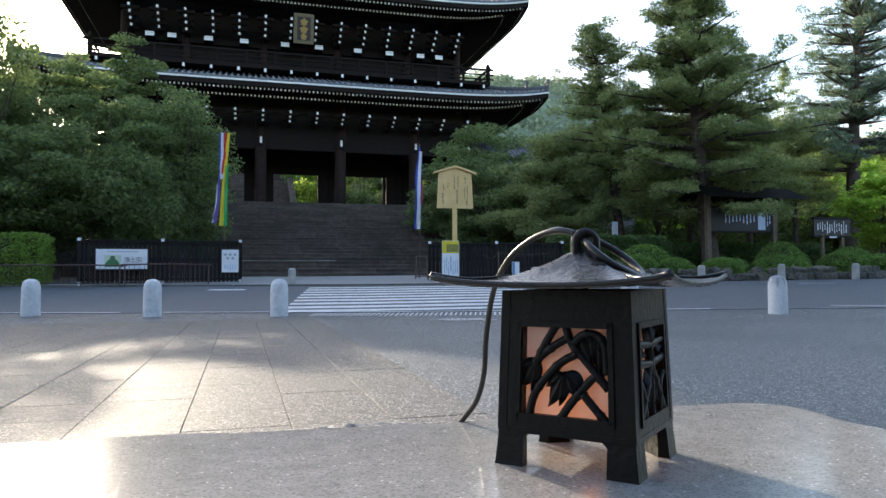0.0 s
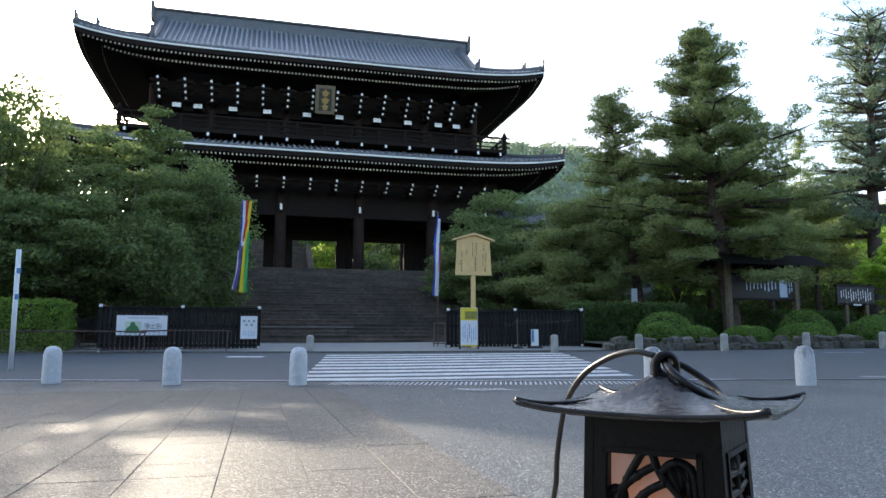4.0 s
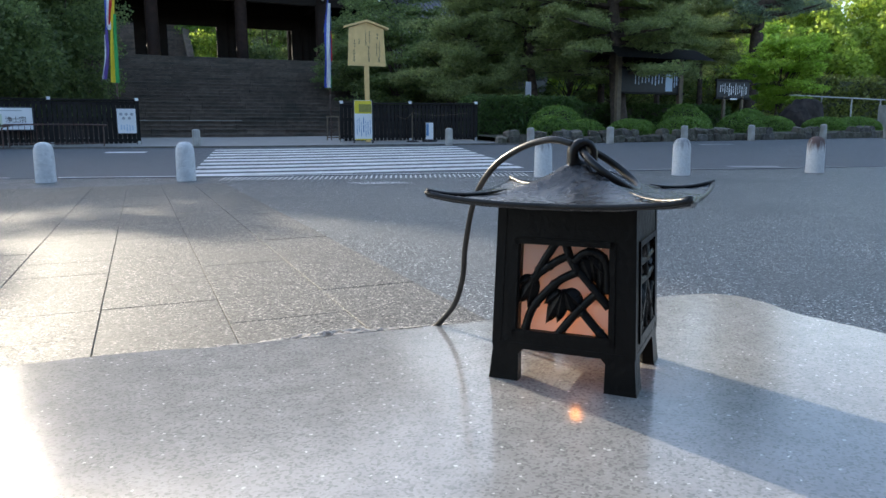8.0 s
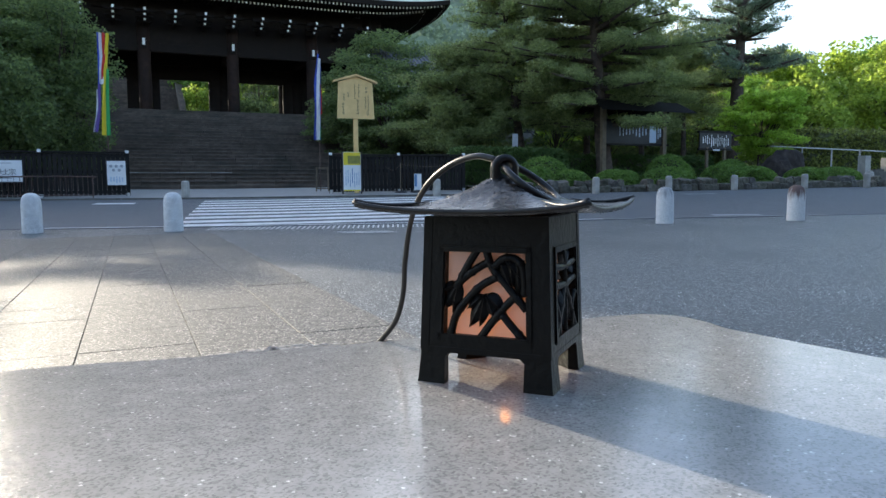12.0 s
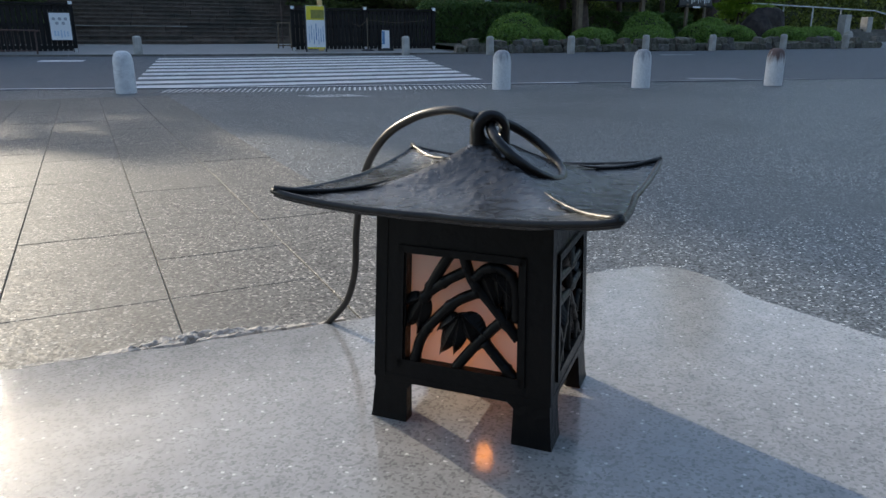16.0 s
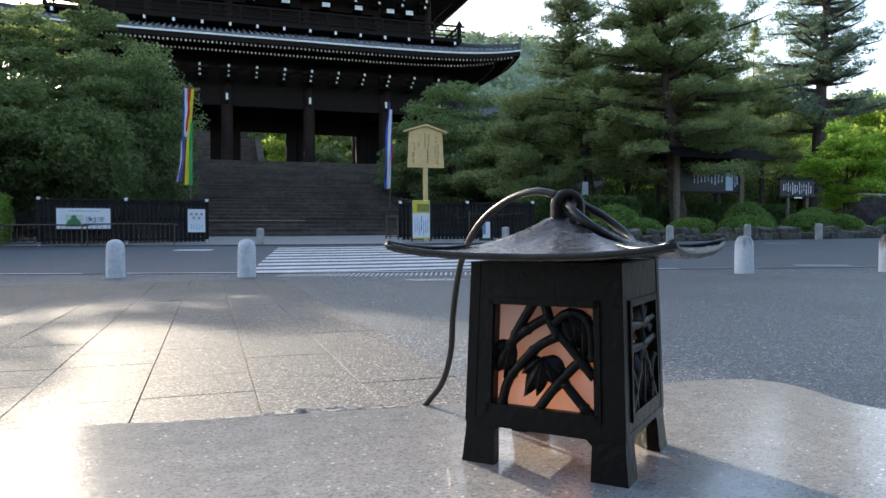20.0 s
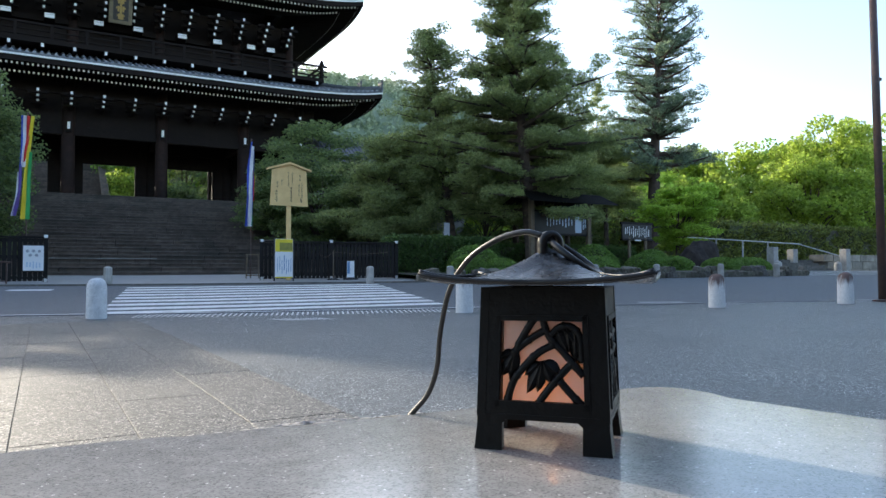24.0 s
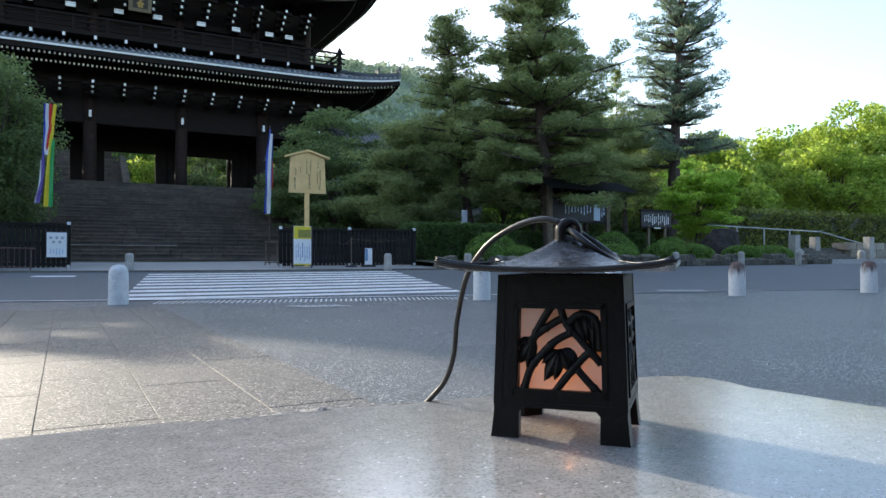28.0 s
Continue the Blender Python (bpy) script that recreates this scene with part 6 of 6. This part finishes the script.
part("yellow_footer", bx(-0.28, 0.28, -0.018, -0.012, 0.1, 0.14), YELLOW, ps)
bars(ps, -0.1, 0.26, 0.2, 0.86, -0.013, 5, BLUE_PRINT, 8, 0.3)
bars(ps, -0.24, -0.1, 0.25, 0.8, -0.013, 2, BLUE_PRINT, 9, 0.2)
af = thing("small_sign", "small blue and white sign leaning by the fence", "sign", (8.75, 21.75, ground(8.75, 21.75) + 0.045), 12)
part("panel", bx(-0.14, 0.14, -0.012, 0.012, 0.08, 0.62), BOARD_WHITE, af)
part("blue_band", bx(-0.14, -0.04, -0.016, -0.012, 0.2, 0.6), BLUE_PRINT, af)
part("sign_foot", bx(-0.2, 0.2, -0.15, 0.15, 0, 0.06, 0.01), BOARD_DARK, af)
part("back_leg", tube([(0.0, 0.02, 0.6), (0.0, 0.2, 0.03)], 0.012, 6), STEEL, af)
cp = thing("chain_post", "thin brown chain post by the fence", "post", (8.2, 21.9, ground(8.2, 21.9) + 0.045))
part("pole", tube([(0, 0, 0), (0, 0, 0.98)], 0.014, 8), OLD_WOOD, cp)
part("base", lathe([(0.2, 0), (0.2, 0.03), (0.04, 0.06)], 16), BOARD_DARK, cp)
part("chain", tube(spline([(0, 0, 0.93), (0.9, -0.1, 0.86), (1.9, -0.2, 0.93)], 6), 0.006, 5), OLD_WOOD, cp)
part("chain", tube(spline([(0, 0, 0.93), (-0.25, 0, 0.74), (-0.52, 0, 0.86)], 6), 0.006, 5), OLD_WOOD, cp)

# fence signs and barrier
fb = thing("fence_banner", "white printed banner with a green shape hung on the fence", "banner", (-3.55, 23.5, 1.0))
part("banner_backing", bx(-0.76, 0.76, 0.0, 0.03, -0.01, 0.68), BOARD_DARK, fb)
part("banner_sheet", bx(-0.73, 0.73, -0.012, 0.0, 0.03, 0.64), BOARD_WHITE, fb)
bm = bmesh.new()
hill_ = [(-0.46, 0.1), (-0.05, 0.1), (-0.07, 0.2), (-0.13, 0.3), (-0.19, 0.34), (-0.2, 0.42), (-0.27, 0.44), (-0.33, 0.41), (-0.34, 0.33), (-0.42, 0.27), (-0.46, 0.2)]
bm.faces.new([bm.verts.new((a, -0.017, b)) for a, b in hill_])
part("green_shape", bm, GREEN, fb, "plain green printed shape")
part("printed_field", bx(-0.49, -0.02, -0.0155, -0.012, 0.08, 0.46), PALE_GREEN, fb)
for i, ch in enumerate("浄土宗"):
    cu = bpy.data.curves.new("banner_letter", "FONT")
    cu.body, cu.size, cu.extrude = ch, 0.19, 0.001
    cu.materials.append(INK)
    lt = new("banner_letter", cu)
    lt.parent = fb
    lt.matrix_basis = pose(0.05 + 0.17 * i, -0.0165, 0.24, 90, 0, 0)
for z0, x0, x1 in ((0.55, -0.42, 0.48), (0.17, 0.03, 0.5), (0.12, 0.03, 0.46)):
    part("writing", bx(x0, x1, -0.016, -0.012, z0, z0 + 0.022), GREY_PRINT, fb)
fp = thing("fence_poster", "white poster with small grey pictures on the fence", "poster", (-0.36, 23.74, 0.92))
part("poster_backing", bx(-0.29, 0.29, 0.0, 0.03, -0.02, 0.76), BOARD_DARK, fp)
part("poster_sheet", bx(-0.26, 0.26, -0.01, 0.0, 0.0, 0.73), BOARD_WHITE, fp)
for x, z in ((-0.15, 0.57), (0.0, 0.57), (0.15, 0.57), (-0.08, 0.45), (0.08, 0.45)):
    part("picture", lathe([(0.045, -0.014), (0.045, -0.01)], 12), GREY_PRINT, fp).matrix_basis = Matrix.Translation((x, -0.024, z)) @ Matrix.Rotation(radians(-90), 4, "X")
bars(fp, -0.2, 0.2, 0.05, 0.3, -0.011, 5, PALE_BLUE, 12, 0.6)
br_ = thing("barrier", "brown painted steel pipe barrier in front of the fence", "barrier", (0, 23.1, 0))
for x0, x1 in ((-7.3, -3.55), (-3.4, -1.0)):
    zb = ground((x0 + x1) / 2, 23.1) + 0.045
    part("pipe_frame", tube(spline([(x0, 0, zb), (x0, 0, zb + 0.55), (x0 + 0.08, 0, zb + 0.63), (x1 - 0.08, 0, zb + 0.63), (x1, 0, zb + 0.55), (x1, 0, zb)], 5), 0.022, 8), RUST_STEEL, br_)
    part("lower_rail", tube([(x0, 0, zb + 0.1), (x1, 0, zb + 0.1)], 0.015, 6), RUST_STEEL, br_)
    for x in lin(x0 + 0.12, x1 - 0.12, 0.14):
        part("bar", tube([(x, 0, zb + 0.1), (x, 0, zb + 0.63)], 0.007, 5), RUST_STEEL, br_)
st_ = thing("wooden_stand", "light wooden frame stand at the foot of the steps", "stand", (6.2, 24.4, ground(6.2, 24.4) + 0.045))
for x in (-0.19, 0.19):
    part("leg", tube([(x * 1.15, 0, 0), (x, 0, 0.84)], 0.022, 6), OLD_WOOD, st_)
for z in (0.82, 0.1):
    part("crossbar", bx(-0.24, 0.24, -0.02, 0.02, z - 0.02, z + 0.02), OLD_WOOD, st_)


# ---- five-coloured flags ----
def flag(x, y, top, bottom, label, strips, pole_x):
    g = ground(x, y)
    f = thing("temple_flag", label, "flag", (x, y, g))
    part("pole", tube([(pole_x, 0.06, 0), (pole_x, 0.06, top - g + 0.06)], 0.02, 8), RUST_STEEL, f)
    part("finial", lathe([(0.025, top - g + 0.05), (0.035, top - g + 0.08), (0.01, top - g + 0.12)], 10, None, pole_x, 0.06), RUST_STEEL, f)
    for colour, path, w in strips:
        vs, fs = [], []
        pts = spline([(px_, 0, top - g - (top - bottom) * k) for k, px_ in path], 10)
        for i, p in enumerate(pts):
            k = i / (len(pts) - 1)
            ww = w * (0.75 + 0.35 * k)
            for j in range(5):
                u = j / 4 - 0.5
                vs.append((p.x + u * ww, 0.03 * math.sin(k * 9 + u * 5) + 0.03 * u, p.z))
        for i in range(len(pts) - 1):
            for j in range(4):
                a = i * 5 + j
                fs.append((a, a + 1, a + 6, a + 5))
        raw("cloth_strip", vs, fs, CLOTH[colour], f, colour + " cloth strip", smooth=True)
    return f


flag(-0.57, 24.6, 5.63, 2.48, "hanging five-coloured temple flag on a pole beside the steps",
     (("blue", ((0, -0.15), (0.3, -0.15), (0.5, -0.17)), 0.06), ("white", ((0, -0.08), (0.3, -0.09), (0.5, -0.1)), 0.11), ("red", ((0, 0.02), (0.25, -0.01), (0.45, -0.04)), 0.11),
      ("yellow", ((0, 0.13), (0.3, 0.04), (0.6, -0.03), (1.0, -0.1)), 0.12), ("green", ((0.35, 0.09), (0.6, 0.05), (0.8, 0.04), (1.0, 0.03)), 0.11),
      ("violet", ((0.5, -0.17), (0.75, -0.2), (0.97, -0.32)), 0.1), ("white", ((0.55, -0.23), (0.78, -0.27), (0.97, -0.38)), 0.05)), 0.0)
flag(6.15, 24.6, 5.45, 2.47, "hanging white and blue temple flag on a pole beside the steps",
     (("blue", ((0, 0.05), (0.3, -0.06), (0.6, -0.07), (1.0, -0.13)), 0.09), ("white", ((0.05, 0.09), (0.35, 0.02), (0.65, 0.02), (1.0, -0.03)), 0.15), ("red", ((0.35, 0.12), (0.55, 0.13), (0.7, 0.11)), 0.05),
      ("blue", ((0.1, 0.14), (0.4, 0.11), (0.7, 0.09), (1.0, 0.06)), 0.03), ("green", ((0.8, 0.08), (0.95, 0.07), (1.0, 0.06)), 0.05)), 0.05)

# ---- ramp with handrail at the garden's corner ----
ramp = thing("ramp_steps", "short flight of stone steps beside a handrail", "steps", kind="structure")
gz = 0.72
for i in range(5):
    part("step", bx(32.9, 38.3, 23.0 + 0.35 * i, 26, gz - 0.3, gz + 0.16 * (i + 1), 0.015), STONE, ramp)
part("upper_path", bx(28.5, 60, 24.7, 30.4, 0.6, gz + 0.8, 0.03), STONE, ramp)
for c in range(3):
    xx = 38.4 + 0.3 * (c % 2)
    while xx < 52:
        w = rs.uniform(0.6, 1.1)
        part("wall_stone", bx(xx, xx + w - 0.02, 23.8 + rs.uniform(-.03, .03), 24.7, 0.6 + 0.42 * c, 0.6 + 0.42 * (c + 1) - 0.02, 0.03), WALL_STONE, ramp)
        xx += w
sp_ = thing("stone_gatepost", "square stone post at the foot of the ramp steps", "post", (32.5, 22.9, gz - 0.05), group="posts of the ramp")
part("shaft", bx(-0.2, 0.2, -0.2, 0.2, 0, 1.45, 0.03), PALE_STONE, sp_)
for x, y in ((36.4, 24.4), (38.9, 22.9)):
    copy_thing(sp_, pose(x, y, gz - 0.05))
sp2 = thing("stone_gatepost", "low round stone post at the foot of the ramp steps", "post", (37.7, 22.6, gz - 0.05), group="posts of the ramp")
part("shaft", lathe([(0.2, 0), (0.19, 0.6), (0.12, 0.7), (0.02, 0.74)], 14), PALE_STONE, sp2)
copy_thing(sp2, pose(32.2, 22.4, gz - 0.05))
hr = thing("handrail", "pale steel handrail along the ramp", "handrail", (0, 24.2, 0))
part("rail", tube([(28.4, 0.6, 2.62), (36.6, 0, 2.42), (39.3, -1.2, 1.62)], 0.032, 8), PALE_STEEL, hr)
for x, z in ((30.2, 2.57), (32.3, 2.52), (34.4, 2.47)):
    part("rail_post", tube([(x, 0.3, gz + 0.75), (x, 0.3, z)], 0.04, 8), PALE_STEEL, hr)

# ---- poles ----
p_r = thing("utility_pole", "brown painted steel pole at the plaza edge", "pole", (16.9, 9.15, ground(16.9, 9.15)))
part("shaft", tube([(0, 0, -0.1), (-0.12, 0, 9.8)], [0.095, 0.075], 14), RUST_STEEL, p_r, smooth=True)
for z in (3.2, 5.2):
    part("band", lathe([(0.1, z), (0.1, z + 0.05)], 14), RUST_STEEL, p_r)
part("base_plate", lathe([(0.22, 0), (0.22, 0.03), (0.14, 0.05)], 14), RUST_STEEL, p_r)
p_l = thing("sign_pole", "slim white steel pole beside the road", "pole", (-5.45, 18.0, ground(-5.45, 18.0)))
part("shaft", tube([(0, 0, -0.05), (-0.02, 0, 2.75)], 0.055, 10), BOARD_WHITE, p_l, smooth=True)
for z in (1.6, 2.2):
    part("blue_band", lathe([(0.058, z), (0.058, z + 0.12)], 10), BLUE_PRINT, p_l)

# ---- behind the gate ----
back = thing("stone_steps", "steep grey stone stairway climbing behind the gate", "steps", kind="structure")
for i in range(40):
    part("step", bx(-6.5, 5.6, 80 + 0.45 * i, 99, GATE_Z + 0.28 * i - 0.3, GATE_Z + 0.28 * (i + 1), 0.015), STEP, back)
bm = bmesh.new()
vs = [bm.verts.new(p) for s in (5.6, 6.3) for p in ((s, 79, GATE_Z - 1), (s, 99, GATE_Z - 1), (s, 99, GATE_Z + 12.4), (s, 79, GATE_Z + 0.7))]
for f in ((0, 1, 2, 3), (7, 6, 5, 4), (0, 4, 5, 1), (1, 5, 6, 2), (2, 6, 7, 3), (3, 7, 4, 0)):
    bm.faces.new([vs[q] for q in f])
bmesh.ops.recalc_face_normals(bm, faces=bm.faces)
part("side_wall", bm, STEP, back)
bm = bmesh.new()
G_ = {}
for i in range(31):
    for j in range(11):
        x, y = -75 + 5 * i, 83 + 4 * j
        G_[i, j] = bm.verts.new((x, y, GATE_Z - 2 + 1.8 * j + 0.6 * noise.noise(Vector((x * 0.1, y * 0.1, 0)))))
for i in range(30):
    for j in range(10):
        bm.faces.new((G_[i, j], G_[i + 1, j], G_[i + 1, j + 1], G_[i, j + 1]))
tagged(part("slope", bm, SOIL), "wooded bank rising behind the gate", "ground", kind="structure")
for i, (x, y, zt, rx, m) in enumerate(((9.5, 84, 16.0, 3.0, BRIGHT), (14.5, 86, 17.0, 4.0, DARK_LEAF), (12, 80, 10.5, 3.0, DARK_LEAF), (20, 88, 17, 4.5, LEAF), (-10, 86, 17, 5.0, LEAF), (-13.0, 66, 16.0, 3.6, DARK_LEAF), (-19, 64, 17.0, 4.0, DARK_LEAF), (-25, 66, 17.5, 4.0, DARK_LEAF), (8.5, 90, 21, 3.5, LEAF), (17.5, 79, 11, 3, DARK_LEAF), (-4, 100, 25, 6, LEAF), (3, 103, 27, 6, DARK_LEAF), (12, 100, 24, 6, LEAF), (27, 90, 16, 5, LEAF))):
    broadleaf("background_tree", x, y, zt, rx, 3.0, GATE_Z, "leafy green tree on the bank behind the gate", 130 + i, m, 6500, 0.38, 1.3, 60, 0.2, z_base=GATE_Z - 0.6)
hall = thing("temple_hall", "low temple building with a grey tiled roof among trees", "building", (26, 60, 5.0))
part("wall", bx(-6, 6, 0, 7, -4.5, 5.6), PLASTER, hall)
vs, fs = [], []
for x in lin(-7.5, 7.5, 0.42):
    for a, c in ((-0.15, 0.0), (-0.08, 0.09), (0.08, 0.09), (0.15, 0.0), (0.21, -0.02)):
        vs += [(x + a, -1.6, 5.4 + c), (x + a, 3.5, 8.6 + c)]
for i in range(len(vs) // 2 - 1):
    fs.append((2 * i, 2 * i + 2, 2 * i + 3, 2 * i + 1))
raw("roof_slope", vs, fs, ROOF, hall)
part("roof_back", bx(-7.5, 7.5, 3.5, 8.6, 5.3, 5.5), ROOF, hall)
part("ridge", bx(-7.6, 7.6, 3.2, 3.8, 8.4, 9.1, 0.06), ROOF, hall)
wh = thing("garden_house", "small white-walled house hidden behind the pines", "building", (23.9, 40, ground(23.9, 40)))
part("wall", bx(-0.9, 0.5, 0, 3, -0.1, 5.3), SHADE_WALL, wh)
part("roof", bx(-1.4, 1.0, -0.5, 3.5, 5.3, 5.55, 0.05), ROOF, wh)
part("window", bx(-0.7, 0.1, -0.02, 0.02, 3.4, 4.3), BOARD_DARK, wh)

# ---- wooded hill in the distance ----
vs, fs = [], []
NX, NY = 150, 40
for j in range(NY):
    for i in range(NX):
        x, y = -700 + 1700 * i / (NX - 1), 230 + 420 * j / (NY - 1)
        prof = math.sin(math.pi * min(1, max(0, (y - 230) / 380)) * 0.5) ** 1.3
        top = 150 * math.exp(-((x - 190) / 330) ** 2) + 22 + 10 * noise.noise(Vector((x * 0.006, 2, 0)))
        z = top * prof + 5 * noise.noise(Vector((x * 0.03, y * 0.03, 5))) + 3.0 * noise.noise(Vector((x * 0.1, y * 0.1, 1))) - 4
        vs.append((x, y, z))
for j in range(NY - 1):
    for i in range(NX - 1):
        a = j * NX + i
        fs.append((a, a + 1, a + NX + 1, a + NX))
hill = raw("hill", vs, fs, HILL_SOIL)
tagged(hill, "distant hill covered with green woods", "hill", kind="structure")
r_ = np.random.RandomState(4)
cl = []
for q in range(2600):
    x, y = r_.uniform(20, 420), r_.uniform(300, 620)
    prof = math.sin(math.pi * min(1, max(0, (y - 230) / 380)) * 0.5) ** 1.3
    top = 150 * math.exp(-((x - 190) / 330) ** 2) + 22 + 10 * noise.noise(Vector((x * 0.006, 2, 0)))
    z = top * prof + 5 * noise.noise(Vector((x * 0.03, y * 0.03, 5)))
    s_ = r_.uniform(3, 6)
    cl.append((x, y, z + 1.0, s_, s_, s_ * 0.8))
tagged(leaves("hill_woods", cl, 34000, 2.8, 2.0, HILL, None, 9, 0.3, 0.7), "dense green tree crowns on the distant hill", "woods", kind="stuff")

# ---- paving slabs of the plaza ----
paving = thing("plaza_paving", "square speckled granite paving slabs with narrow joints", "paving", kind="structure")
part("mortar_bed", bx(-18.4, 1.236, -12.6, 12.7, -0.09, -0.006), JOINT, paving)
TX, TY = 0.512, 0.487
tile_me = bpy.data.meshes.new("paving_slab")
bm = bx(0.0022, TX - 0.0022, 0.0011, TY - 0.0011, -0.05, 0.0)
bmesh.ops.bevel(bm, geom=[e for e in bm.edges if all(v.co.z > -0.01 for v in e.verts)], offset=0.002, segments=1, affect="EDGES")
bm.to_mesh(tile_me)
bm.free()
tile_me.materials.append(TILE)
rest = bmesh.new()
rt = random.Random(3)
for i in range(-36, 2):
    for j in range(-28, 26):
        x, y = 0.214 + TX * i, 3.555 + TY * (j - 5)
        if y + TY > near_edge(x) - 0.9 or y + TY > 12.99:
            continue
        if -12 <= i and 2 <= j < 24:
            ob = new("paving_slab", tile_me)
            ob.matrix_basis = Matrix.LocRotScale((x, y, rt.uniform(0.0, 0.0022)), Euler((rt.uniform(-.0012, .0012), rt.uniform(-.0012, .0012), 0)), None)
            ob.parent = paving
        else:
            vs_ = [rest.verts.new((x + a, y + b, z)) for z in (-0.03, 0.001) for a, b in ((0.003, 0.003), (TX - 0.003, 0.003), (TX - 0.003, TY - 0.003), (0.003, TY - 0.003))]
            for f in ((4, 5, 6, 7), (0, 1, 5, 4), (1, 2, 6, 5), (2, 3, 7, 6), (3, 0, 4, 7)):
                rest.faces.new([vs_[q] for q in f])
tagged(part("paving_rest", rest, TILE, paving), kind="stuff")

# plain unseen wall added behind the camera; darkens reflections and closes the plaza
tagged(part("wall_south", bx(-60, 60, -24.5, -24, -0.2, 15, 0.05), TIMBER), "unseen dark wall added behind the camera to darken reflections", "wall", kind="structure")
